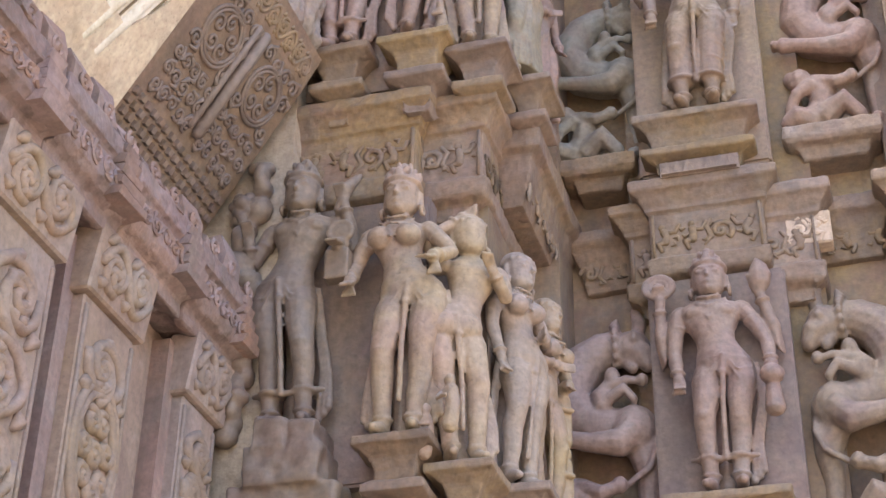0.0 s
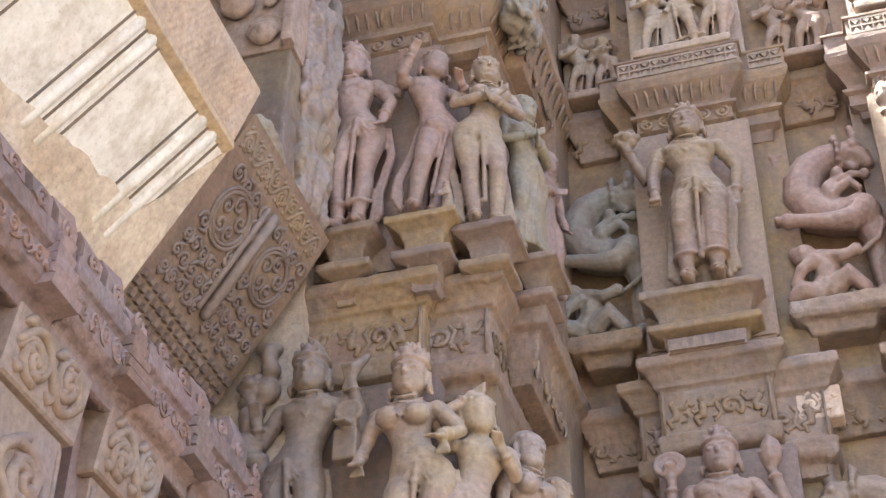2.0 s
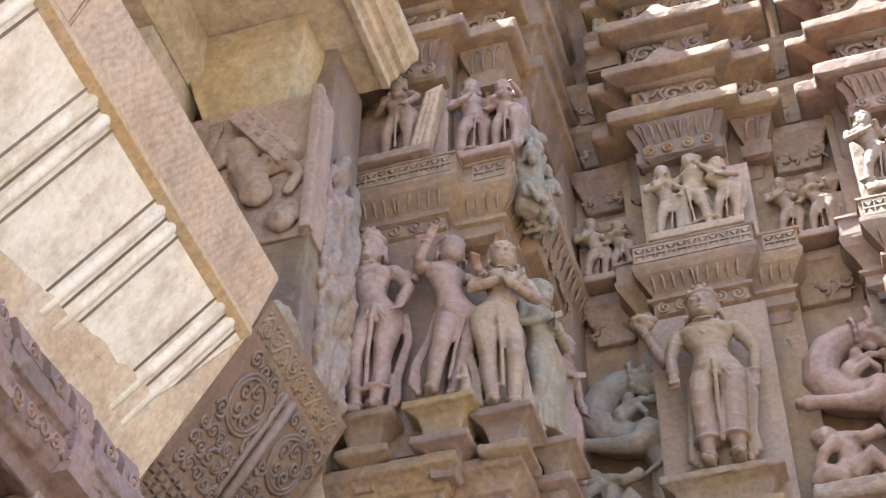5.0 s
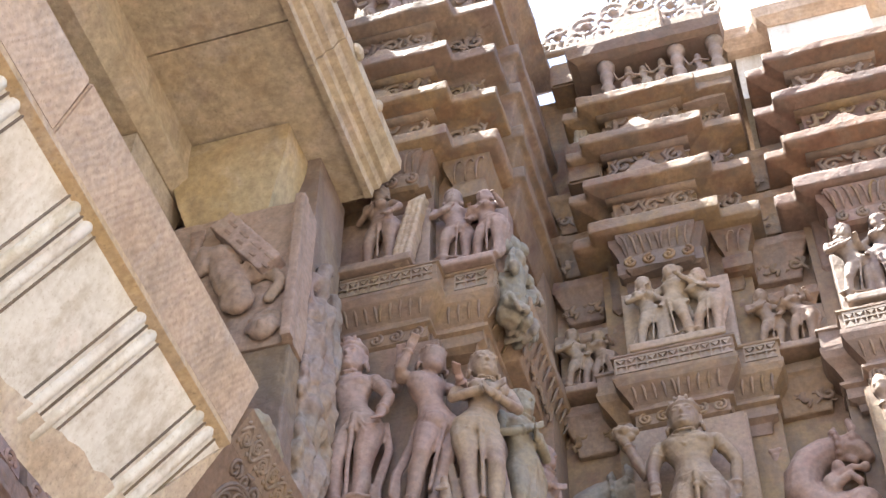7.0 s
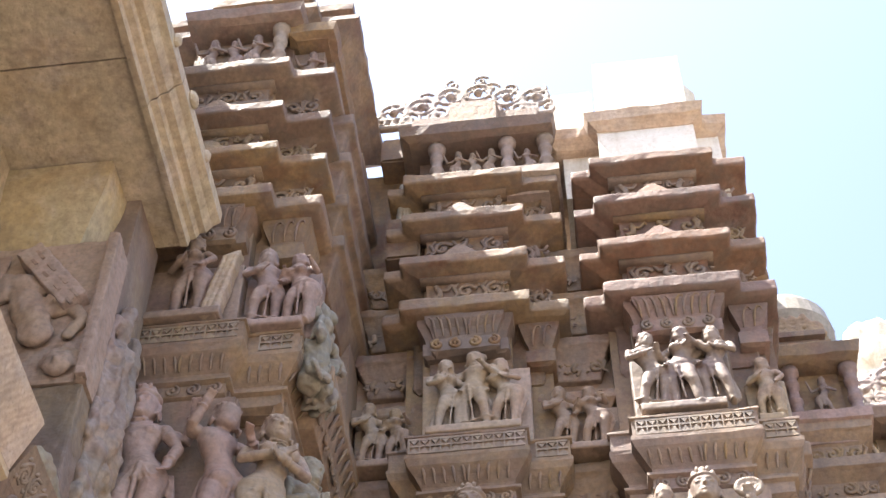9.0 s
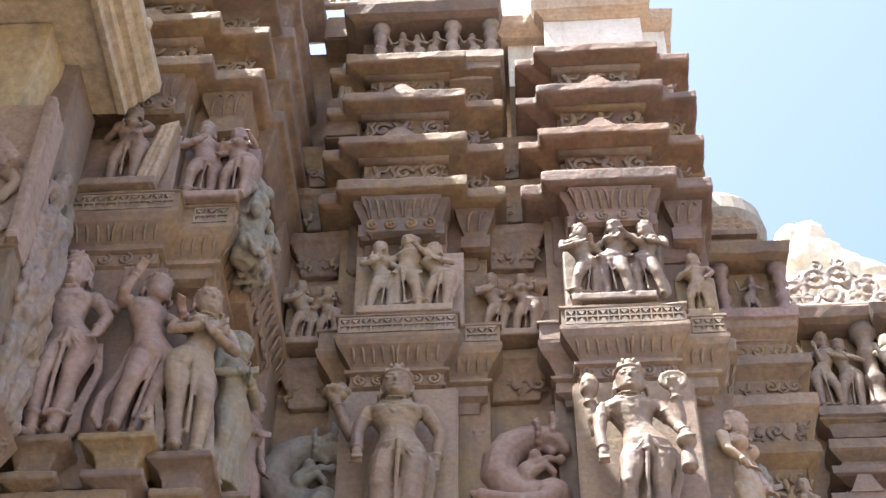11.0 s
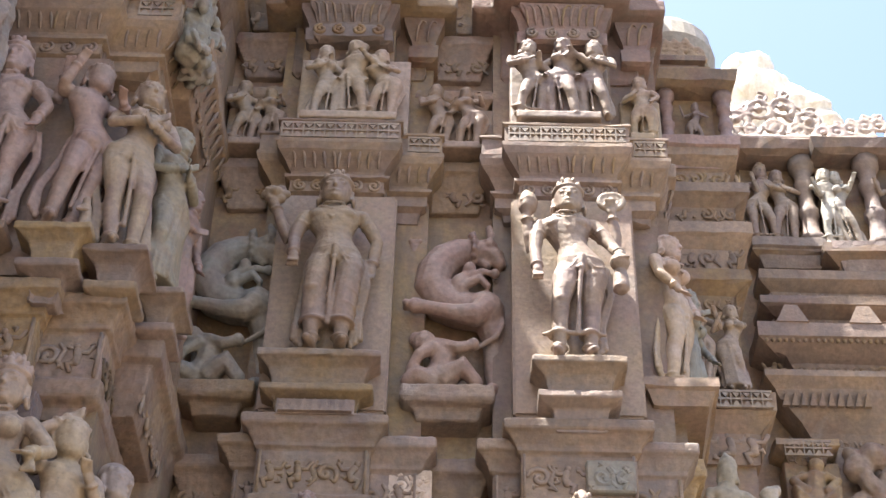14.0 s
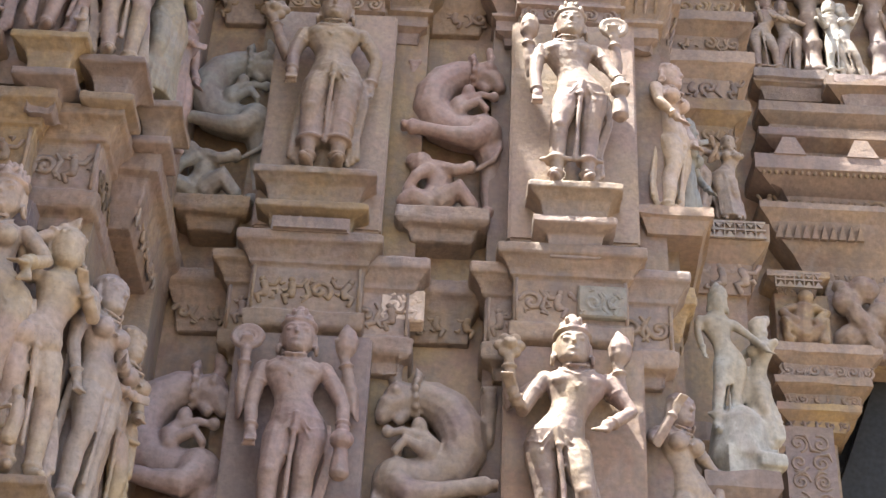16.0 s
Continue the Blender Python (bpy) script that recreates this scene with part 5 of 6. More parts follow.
c = empty("cornice", "broken purple sandstone cornice with carved steps below the balcony", "cornice")
for n in range(9):
    y0, y1 = 0.35 + n * 0.52, 0.35 + (n + 1) * 0.52 - 0.006
    y1 = min(y1, 4.99)
    bm = bmesh.new()
    along_y(bm, [(-2.7, 4.42), (-2.42, 4.40), (-2.36, 4.37), (-2.34, 4.37), (-2.34, 4.43), (-2.30, 4.44), (-2.275, 4.47), (-2.275, 4.56), (-2.31, 4.57), (-2.31, 4.61), (-2.285, 4.62), (-2.285, 4.70), (-2.7, 4.74)], y0, y1, 0.004, n)
    blk = weather(part("block", bm, m_purple, c), 0.011, 0.022)
    bm = bmesh.new()
    scrollwork(bm, (-2.274, y0 + 0.02, 4.475), ALONG, UP, OUT, 0.46, 0.085, 0.08, 0.010, n)
    rnd = random.Random(n)
    for k in range(3):
        a = y0 + 0.03 + k * 0.17
        hh = rnd.uniform(0.05, 0.16)
        along_y(bm, [(-2.42, 4.69), (-2.29, 4.69), (-2.30, 4.69 + hh * 0.5), (-2.33, 4.69 + hh), (-2.42, 4.69 + hh)], a, a + 0.13, 0.012, n * 7 + k)
        spiral(bm, (-2.29, a + 0.065, 4.72), ALONG, UP, OUT, 0.035, 1.4, 0.012, 1, k)
    part("crest", bm, m_purple, blk, "worn carved battlement")
    bm = bmesh.new()
    for q in range(5):
        along_y(bm, [(-2.35, 4.44 + 0.05 * q), (-2.245 - 0.008 * q, 4.445 + 0.05 * q), (-2.235 - 0.008 * q, 4.475 + 0.05 * q), (-2.35, 4.48 + 0.05 * q)], y0 + 0.33 + 0.012 * q, y1 - 0.012 * q, 0.004, n * 5 + q)
    part("stepped_corbel", bm, m_purple, blk)

bm = bmesh.new()
box(bm, -3.0, -2.55, -1.5, 5.0, 4.45, 5.14)
box(bm, -4.6, -2.6, -1.5, 5.0, 4.9, 5.2)
thing("floor", bm, m_eave, "plain sandstone seat slab of the balcony", "floor", kind="structure")

LOW, HIGH = Vector((-2.56, 0, 5.045)), Vector((-2.156, 0, 5.716))
SLOPE = (HIGH - LOW).normalized()
FACE = Vector((SLOPE.z, 0, -SLOPE.x))
seat = empty("bench", "pale plastered leaning seat back with paired ribs", "bench")
bm = bmesh.new()
along_y(bm, [(LOW.x, LOW.z), (HIGH.x, HIGH.z), (HIGH.x - 0.15, HIGH.z + 0.05), (LOW.x - 0.15, LOW.z + 0.05)], -1.5, 4.15)
part("slab", bm, m_pale, seat)
for n in range(9):
    yt, yb = 3.995 - n * 0.53, 3.86 - n * 0.515
    for d in (-0.045, 0.045):
        bm = bmesh.new()
        a = LOW + (HIGH - LOW) * 0.16 + ALONG * (yb + d)
        b = LOW + (HIGH - LOW) * 0.93 + ALONG * (yt + d)
        a, b = a - FACE * 0.008, b - FACE * 0.008
        tube(bm, [a, a + (b - a) * 0.35, a + (b - a) * 0.7, b], [0.026, 0.027, 0.026, 0.028], 10)
        part("rib", bm, m_pale, seat, "", True)
    # thin brown strips laid on the slab stand in for shade along the ribs
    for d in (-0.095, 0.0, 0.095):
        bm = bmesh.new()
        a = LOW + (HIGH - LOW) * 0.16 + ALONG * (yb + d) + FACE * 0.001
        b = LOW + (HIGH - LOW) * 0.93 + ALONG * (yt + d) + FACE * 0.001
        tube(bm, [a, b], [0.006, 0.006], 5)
        part("groove", bm, m_groove_shade, seat)
bm = bmesh.new()
along_y(bm, [(HIGH.x - 0.03, HIGH.z - 0.05), (HIGH.x + 0.012, HIGH.z - 0.03), (HIGH.x + 0.012, HIGH.z + 0.004), (HIGH.x - 0.05, HIGH.z + 0.004)], -1.5, 4.15)
part("fillet", bm, m_rail, seat)
rnd = random.Random(19)
bm = bmesh.new()
edge = [2.62 + 0.045 * k for k in range(35)]
reach = [min(0.97, 0.06 + 0.34 * ((y - 2.62) / 1.5) ** 0.7 + rnd.uniform(-0.02, 0.02) + (0.55 * max(0.0, (y - 3.98) / 0.17) if y > 3.98 else 0.0)) for y in edge]
rings = []
for y, f in zip(edge, reach):
    a, b = LOW + FACE * 0.014, LOW + (HIGH - LOW) * f + FACE * 0.012
    rings.append([bm.verts.new((p[0], min(y, 4.148), p[1])) for p in ((a.x - 0.03, a.z - 0.03), (a.x, a.z), (b.x, b.z), (b.x - 0.03, b.z + 0.01))])
bm.faces.new(rings[0])
bm.faces.new(list(reversed(rings[-1])))
for p, q in zip(rings, rings[1:]):
    for i in range(4):
        bm.faces.new((p[(i + 1) % 4], p[i], q[i], q[(i + 1) % 4]))
bmesh.ops.recalc_face_normals(bm, faces=bm.faces)
part("broken_patch", bm, m_patch, seat, "tan bare stone where plaster fell")

end = empty("bench_end", "carved brown sandstone end of the leaning seat back", "bench")
bm = bmesh.new()
along_y(bm, [(LOW.x, LOW.z), (HIGH.x, HIGH.z), (HIGH.x - 0.15, HIGH.z + 0.05), (LOW.x - 0.15, LOW.z + 0.05)], 4.154, 5.0)
part("slab", bm, m_bench, end)
bm = bmesh.new()
L0 = LOW + ALONG * 4.19 + FACE * 0.002
for cy in (4.40, 4.80):
    cc = LOW + SLOPE * 0.60 + ALONG * cy + FACE * 0.002
    scrollwork(bm, LOW + SLOPE * 0.46 + ALONG * (cy - 0.16) + FACE * 0.002, ALONG, SLOPE, FACE, 0.34, 0.32, 0.085, 0.013, int(cy * 10), (cc, 0.125, 0.125))
    scrollwork(bm, L0 + SLOPE * 0.21 + ALONG * (cy - 4.37), ALONG, SLOPE, FACE, 0.34, 0.24, 0.075, 0.012, int(cy * 11))
tube(bm, [LOW + SLOPE * 0.26 + ALONG * 4.60 + FACE * 0.01, LOW + SLOPE * 0.76 + ALONG * 4.60 + FACE * 0.01], [0.028, 0.028], 8)
tube(bm, [LOW + SLOPE * 0.26 + ALONG * 4.54 + FACE * 0.01, LOW + SLOPE * 0.76 + ALONG * 4.54 + FACE * 0.01], [0.016, 0.016], 6)
part("foliage", bm, m_bench, end, "medallions and leafy scrolls in relief", True)
bm = bmesh.new()
solid(bm, [(0, 0, 0), (0.034, 0, 0), (0.034, 0.034, 0), (0, 0.034, 0)], [(0.004, 0.004, 0.02), (0.030, 0.004, 0.02), (0.030, 0.030, 0.02), (0.004, 0.030, 0.02)])
SQUARE = mesh_of("square", bm, m_bench)
for k in range(16):
    for q in range(4):
        o = LOW + SLOPE * (0.048 + 0.046 * q) + ALONG * (4.165 + k * 0.051 + 0.012 * (q % 2)) - FACE * 0.002
        ob = new("square", SQUARE)
        ob.parent = end
        ob.matrix_basis = Matrix(((0, -SLOPE.x, FACE.x, o.x), (1, 0, 0, o.y), (0, -SLOPE.z, FACE.z, o.z), (0, 0, 0, 1)))
bm = bmesh.new()
along_y(bm, [(-2.3, 5.70), (-2.156, 5.718), (-2.135, 5.755), (-2.075, 5.865), (-2.3, 5.90)], 4.165, 5.0)
bd = part("border", bm, m_bench, end)
TILT_U = Vector((0.48, 0, 0.88)).normalized()
bm = bmesh.new()
vine(bm, (-2.148, 4.19, 5.735), TILT_U, ALONG, (0.88, 0, -0.48), 0.115, 0.78, 0.009, 77)
part("scrollwork", bm, m_brown2, bd, "running leaf scroll", True)
rail = empty("rail", "tan sandstone top rail of the balcony with tool marks", "rail")
for n, (y0, y1) in enumerate(((-1.5, 1.5), (1.506, 2.62), (2.626, 4.16))):
    bm = bmesh.new()
    along_y(bm, [(-2.3, 5.72), (-2.15, 5.722), (-2.055, 5.965), (-2.075, 5.985), (-2.3, 5.99)], y0, y1, 0.004, n)
    bmesh.ops.bevel(bm, geom=bm.edges[:], offset=0.009, segments=2, affect="EDGES")
    part("block", bm, m_rail, rail)
bm = bmesh.new()
rnd = random.Random(8)
for k in range(12):
    ball(bm, (-2.22 + rnd.uniform(-0.05, 0.03), 4.35 + rnd.uniform(0, 0.40), 5.97 + rnd.uniform(0, 0.10)), rnd.uniform(0.05, 0.09), rnd.uniform(0.06, 0.1), rnd.uniform(0.04, 0.08))
carved("broken_stone", bm, m_blue, "pale grey broken stone on the balcony rail", "stone", 0.013, smooth=0, rubble=0.06)

# pier with a crouching bracket figure under the balcony ceiling
pier = empty("pier", "sandstone pier with capital and bracket figure under the eave", "pier")
bm = bmesh.new()
box(bm, -2.90, -2.13, 4.68, 5.05, 5.90, 8.096)
part("shaft", bm, m_streak, pier)
bm = bmesh.new()
box(bm, -2.90, -2.11, 4.52, 4.676, 6.60, 7.58)
box(bm, -2.155, -2.10, 4.47, 4.53, 6.60, 7.58)
weather(part("panel", bm, m_bracket, pier, "tan framed panel behind the bracket figure"), 0.012)
bm = bmesh.new()
box(bm, -2.88, -2.12, 4.53, 4.676, 5.95, 6.596)
weather(part("foot", bm, m_streak, pier), 0.014)
rnd = random.Random(14)
bm = bmesh.new()
for x, y, r, top in ((-2.12, 4.71, 0.032, 7.2), (-2.10, 4.77, 0.045, 7.3), (-2.095, 4.85, 0.05, 7.1), (-2.10, 4.93, 0.05, 7.25)):
    zs = [5.90 + (top - 5.90) * q / 14 for q in range(15)]
    tube(bm, [(x + rnd.uniform(-0.014, 0.014), y + rnd.uniform(-0.02, 0.02), z) for z in zs], [r * rnd.uniform(0.6, 1.3) for z in zs], 9)
    for q in range(6):
        ball(bm, (x + rnd.uniform(-0.02, 0.03), y - 0.03, rnd.uniform(6.0, 7.1)), 0.03, 0.03, rnd.uniform(0.04, 0.10))
carved("broken_column", bm, m_lilac, "whitish lilac eroded column stumps beside the pier", "column", 0.011, smooth=0, rubble=0.05)
bm = bmesh.new()
pl = [Vector(q) for q in ((-2.80, 5.05), (-2.80, 4.47), (-2.26, 4.47), (-2.26, 5.05))]
course(bm, pl, [(-0.10, 7.46), (-0.07, 7.52), (-0.01, 7.70), (0.03, 7.86), (0.05, 7.94), (0.055, 8.0), (0.055, 8.09)], 0.004, 3)
part("capital", bm, m_eave, pier)
# dwarf carrier: bent limbs, round belly, face below; slab with painted slot shade above
bm = bmesh.new()
tube(bm, [(-2.66, 4.45, 7.40), (-2.67, 4.46, 7.28), (-2.63, 4.44, 7.18)], [0.035, 0.038, 0.045], 9)
for q in range(4):
    tube(bm, [(-2.685 + 0.018 * q, 4.45, 7.42), (-2.69 + 0.022 * q, 4.44, 7.49)], [0.011, 0.009], 6)
tube(bm, [(-2.62, 4.44, 7.18), (-2.58, 4.42, 7.27), (-2.50, 4.43, 7.25), (-2.43, 4.45, 7.20)], [0.055, 0.068, 0.065, 0.055], 10)
tube(bm, [(-2.50, 4.45, 7.20), (-2.45, 4.43, 7.06), (-2.38, 4.42, 6.91)], [0.075, 0.085, 0.075], 12)
ball(bm, (-2.385, 4.42, 6.90), 0.085, 0.075, 0.08, 8, 12)
ball(bm, (-2.315, 4.45, 7.12), 0.085, 0.07, 0.10, 8, 12)
ball(bm, (-2.32, 4.375, 7.09), 0.014)
tube(bm, [(-2.25, 4.46, 7.08), (-2.18, 4.45, 6.98), (-2.24, 4.44, 6.88)], [0.042, 0.036, 0.034], 8)
tube(bm, [(-2.36, 4.46, 7.22), (-2.44, 4.46, 7.36), (-2.52, 4.47, 7.40)], [0.05, 0.04, 0.032], 8)
ball(bm, (-2.245, 4.44, 6.70), 0.075, 0.065, 0.075, 8, 12)
for q in (-1, 1):
    ball(bm, (-2.245 + 0.03 * q, 4.385, 6.715), 0.016)
    ball(bm, (-2.245 + 0.072 * q, 4.45, 6.71), 0.022, 0.02, 0.035)
ball(bm, (-2.245, 4.372, 6.69), 0.016, 0.02, 0.022)
for q in range(7):
    ball(bm, (-2.245 + 0.075 * math.cos(q * 0.52), 4.46, 6.72 + 0.085 * math.sin(q * 0.52)), 0.024)
for v in bm.verts:
    v.co.y = 4.505 + (v.co.y - 4.45) * 0.62
carved("bracket_statue", bm, m_bracket, "tan sandstone dwarf bracket figure below the capital", "statue", 0.009, rubble=0.02)
slab = empty("bracket_slab", "tan leaning sandstone slab with painted slot shade above the bracket figure", "slab")
lean_m = Matrix.Translation((-2.47, 4.475, 7.52)) @ Matrix.Rotation(radians(54), 4, "Y")
bm = bmesh.new()
box(bm, 0.0, 0.50, -0.03, 0.10, -0.13, 0.0)
bmesh.ops.transform(bm, matrix=lean_m, verts=bm.verts)
weather(part("block", bm, m_bracket, slab), 0.01)
# brown strips on the slab's face stand in for the shade of slots
for k in range(4):
    for dz in (0.0, 0.045):
        bm = bmesh.new()
        box(bm, 0.06 + 0.125 * k + dz, 0.135 + 0.125 * k + dz * 0.4, -0.034, -0.02, -0.055 - dz, -0.040 - dz)
        bmesh.ops.transform(bm, matrix=lean_m, verts=bm.verts)
        part("slot", bm, m_brown, slab)

bm = bmesh.new()
for y0, y1 in ((-1.5, 0.6), (0.61, 2.4), (2.41, 3.84), (3.85, 5.0)):
    box(bm, -2.74, -1.985, y0, y1, 8.1, 8.34)
along_y(bm, [(-3.15, 7.80), (-2.83, 7.80), (-2.74, 7.86), (-2.74, 8.3), (-3.15, 8.3)], -1.5, 5.0)
box(bm, -4.6, -3.15, -1.5, 5.0, 8.1, 8.35)
for y0, y1 in ((-1.5, 1.2), (1.206, 3.1), (3.106, 4.1), (4.106, 4.98)):
    along_y(bm, [(-1.985, 8.07), (-1.955, 8.065), (-1.945, 8.11), (-1.91, 8.125), (-1.90, 8.155), (-1.865, 8.165), (-1.835, 8.215), (-1.80, 8.235), (-1.795, 8.32), (-1.985, 8.42)], y0, y1, 0.005, int(y1 * 9))
# unseen roof mass, added height keeps the sun off the near bay
along_y(bm, [(-4.6, 8.36), (-1.9, 8.36), (-2.1, 9.3), (-2.7, 11.5), (-4.6, 11.5)], -1.5, 4.95)
rnd = random.Random(3)
for k in range(13):
    ball(bm, (-1.80 + rnd.uniform(-0.01, 0.015), 0.4 + k * 0.35, 8.31), 0.03, rnd.uniform(0.03, 0.07), 0.045, 5, 8)
thing("ceiling", bm, m_eave, "olive-tan sandstone balcony ceiling and moulded eave with unseen sun-blocking roof mass", "ceiling", kind="structure")
bm = bmesh.new()
box(bm, -4.7, -4.5, -1.5, 5.3, 0, 9.0)
thing("wall_11", bm, m_eave, "plain side wall inside the balcony", "wall", kind="structure")
bm = bmesh.new()
box(bm, -4.6, -2.2, 5.06, 5.4, 0, 8.4)
thing("wall_8", bm, m_eave, "plain back wall inside the balcony", "wall", kind="structure")
bm = bmesh.new()
box(bm, -3.15, -2.93, 4.15, 4.5, 5.2, 7.55)
pl = [Vector(q) for q in ((-3.15, 4.5), (-3.15, 4.15), (-2.93, 4.15), (-2.93, 4.5))]
course(bm, pl, [(0.0, 7.5), (0.08, 7.62), (0.10, 7.78)])
thing("pillar", bm, m_eave, "sandstone balcony pillar with a plain capital", "pillar")


# ---- roof storeys ----
def turned(bm, x, y, z, h, r):
    """A short turned column with rings."""
    prof = ((0.0, 1.25), (0.08, 1.25), (0.1, 0.9), (0.3, 0.8), (0.34, 1.05), (0.4, 1.05), (0.43, 0.78), (0.6, 0.75), (0.64, 1.0), (0.72, 1.05), (0.76, 0.8), (0.86, 0.95), (0.9, 1.3), (1.0, 1.35))
    rings = [[bm.verts.new((x + r * k * math.cos(a), y + r * k * math.sin(a), z + h * f)) for a in [2 * math.pi * q / 12 for q in range(12)]] for f, k in prof]
    bm.faces.new(list(reversed(rings[0])))
    bm.faces.new(rings[-1])
    for a, b in zip(rings, rings[1:]):
        for i in range(12):
            j = (i + 1) % 12
            bm.faces.new((a[i], a[j], b[j], b[i]))


def niche(x0, x1, y, z, h, pillars, figures, label, material, deep=0.3, slab_x=None, wide=0.045):
    """A pillared niche with small seated and standing statues under a slab."""
    s = empty("niche", label, "niche", "pillared niches of the roof")
    bm = bmesh.new()
    box(bm, x0, x1, y + deep * 0.62, y + deep + 0.5, z - 0.05, z + h + 0.02)
    part("back_wall", bm, m_tower, s)
    bm = bmesh.new()
    pl = [Vector(q) for q in ((x0, y + deep + 0.5), (x0, y), (x1, y), (x1, y + deep + 0.5))]
    course(bm, pl, [(-0.06, z - 0.2), (-0.02, z - 0.09), (0.02, z - 0.07), (0.02, z), (-0.02, z + 0.006)], 0.004, 2)
    part("floor_slab", bm, material, s)
    for x in pillars:
        bm = bmesh.new()
        turned(bm, x, y + 0.07, z, h, wide)
        part("column", bm, material, s, "turned stone column", True)
    bm = bmesh.new()
    a, b = slab_x or (x0, x1)
    pl = [Vector(q) for q in ((a, y + deep + 0.5), (a, y - 0.02), (b, y - 0.02), (b, y + deep + 0.5))]
    course(bm, pl, [(-0.02, z + h), (0.03, z + h + 0.02), (0.05, z + h + 0.10), (0.02, z + h + 0.13), (-0.05, z + h + 0.15)], 0.006, 4)
    roof = part("roof_slab", bm, m_tower, s)
    for n, (x, tall, fem) in enumerate(figures):
        statue(x, y + 0.08, z, tall, m_figure, "small sandstone niche figure between turned columns", female=fem, sway=0.05 * (1 if n % 2 else -1), crown=n % 2 == 0, group="niche figures", stance=0.08,
               arms=((-1, (-0.18, -0.04, 0.62), (-0.22, -0.08, 0.76), ""), (1, (0.18, -0.04, 0.62), (0.05, -0.12, 0.6), "")))
    return s


def crest(x0, x1, y, z, h, material, label, seed=1):
    """Pierced scrollwork standing up against the sky."""
    bm = bmesh.new()
    rnd = random.Random(seed)
    n = max(3, round((x1 - x0) / (h * 0.30)))
    for i in range(n):
        x = x0 + (x1 - x0) * (i + 0.5) / n
        k = (1 - 0.45 * abs(2 * (i + 0.5) / n - 1)) * rnd.uniform(0.75, 1.05)
        ring(bm, (x, y, z + h * k * 0.62), h * 0.15, 0.016, (0, 1, 0), 12)
        for e in (-1, 1):
            spiral(bm, (x + e * h * 0.13, y, z + h * k * 0.22), (1, 0, 0), (0, 0, 1), (0, -1, 0), h * 0.14, 1.4, 0.022, e, rnd.uniform(0, 6))
            tube(bm, [(x + e * h * 0.15, y, z), (x + e * h * 0.18, y, z + h * k * 0.45), (x + e * h * 0.02, y, z + h * k * 0.78)], [0.012, 0.013, 0.009], 6)
        ball(bm, (x, y, z + h * k * 0.62), h * 0.055)
        spiral(bm, (x + h * 0.04, y, z + h * k * 0.88), (1, 0, 0), (0, 0, 1), (0, -1, 0), h * 0.10, 1.2, 0.020, rnd.choice((-1, 1)), rnd.uniform(0, 6))
        for q in range(3):
            spiral(bm, (x + rnd.uniform(-0.18, 0.18) * h, y + 0.01, z + h * k * rnd.uniform(0.1, 0.75)), (1, 0, 0), (0, 0, 1), (0, -1, 0), h * rnd.uniform(0.08, 0.12), 1.3, 0.020, rnd.choice((-1, 1)), rnd.uniform(0, 6))
    tube(bm, [(x0, y, z + 0.01), (x1, y, z + 0.01)], [0.03, 0.03], 6)
    return carved("roof_crest", bm, material, label, "roof crest", 0.010, "pierced roof crests", 1)


niche(-0.93, -0.02, 6.05, 9.93, 0.40, (-0.80, -0.33, -0.08), ((-0.66, 0.36, True), (-0.56, 0.34, False), (-0.44, 0.36, False), (-0.20, 0.33, True)), "pillared sandstone niche with small carved figures", m_greyfig, slab_x=(-1.0, -0.05))
# sunlight on this small figure is put into its white colour
statue(-1.02, 6.16, 9.60, 0.42, m_white, "small figure at the corner of the niche, white standing for sunlight", female=True, group="niche figures", arms=((1, (0.18, -0.04, 0.62), (0.1, -0.1, 0.5), ""),))
for x0, x1, y0, z0, z1, mat in ((-1.12, -0.90, 6.10, 9.2, 9.60, m_tower), (-1.20, -0.02, 6.22, 10.40, 10.66, m_tower), (-0.98, -0.10, 6.14, 10.50, 10.76, m_tower), (-0.72, -0.38, 6.10, 10.6, 10.86, m_ledge), (-0.06, 0.27, 6.30, 10.5, 11.12, m_pale)):
    bm = bmesh.new()
    box(bm, x0, x1, y0, 6.7, z0, z1)
    bmesh.ops.bevel(bm, geom=bm.edges[:], offset=0.015, segments=2, affect="EDGES")
    thing("roof_block", bm, mat, "stepped sandstone block above the niche", "roof block", "roof blocks")
crest(-1.22, -0.02, 6.20, 10.74, 0.62, m_greyfig, "pierced scrolled crest above the niche", 4)
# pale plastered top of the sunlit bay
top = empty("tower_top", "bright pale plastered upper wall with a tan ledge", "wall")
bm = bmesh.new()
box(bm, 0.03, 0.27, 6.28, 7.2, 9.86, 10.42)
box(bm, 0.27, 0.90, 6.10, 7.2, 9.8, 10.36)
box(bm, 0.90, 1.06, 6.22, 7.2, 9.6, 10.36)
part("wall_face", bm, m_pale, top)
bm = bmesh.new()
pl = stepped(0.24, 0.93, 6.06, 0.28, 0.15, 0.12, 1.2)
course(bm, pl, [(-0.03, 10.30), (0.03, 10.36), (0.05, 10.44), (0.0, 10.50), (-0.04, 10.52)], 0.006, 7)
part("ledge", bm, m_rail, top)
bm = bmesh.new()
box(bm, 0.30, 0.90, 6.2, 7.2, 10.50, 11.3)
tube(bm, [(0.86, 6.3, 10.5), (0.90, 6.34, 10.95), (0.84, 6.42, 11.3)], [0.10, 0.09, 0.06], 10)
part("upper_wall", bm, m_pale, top)
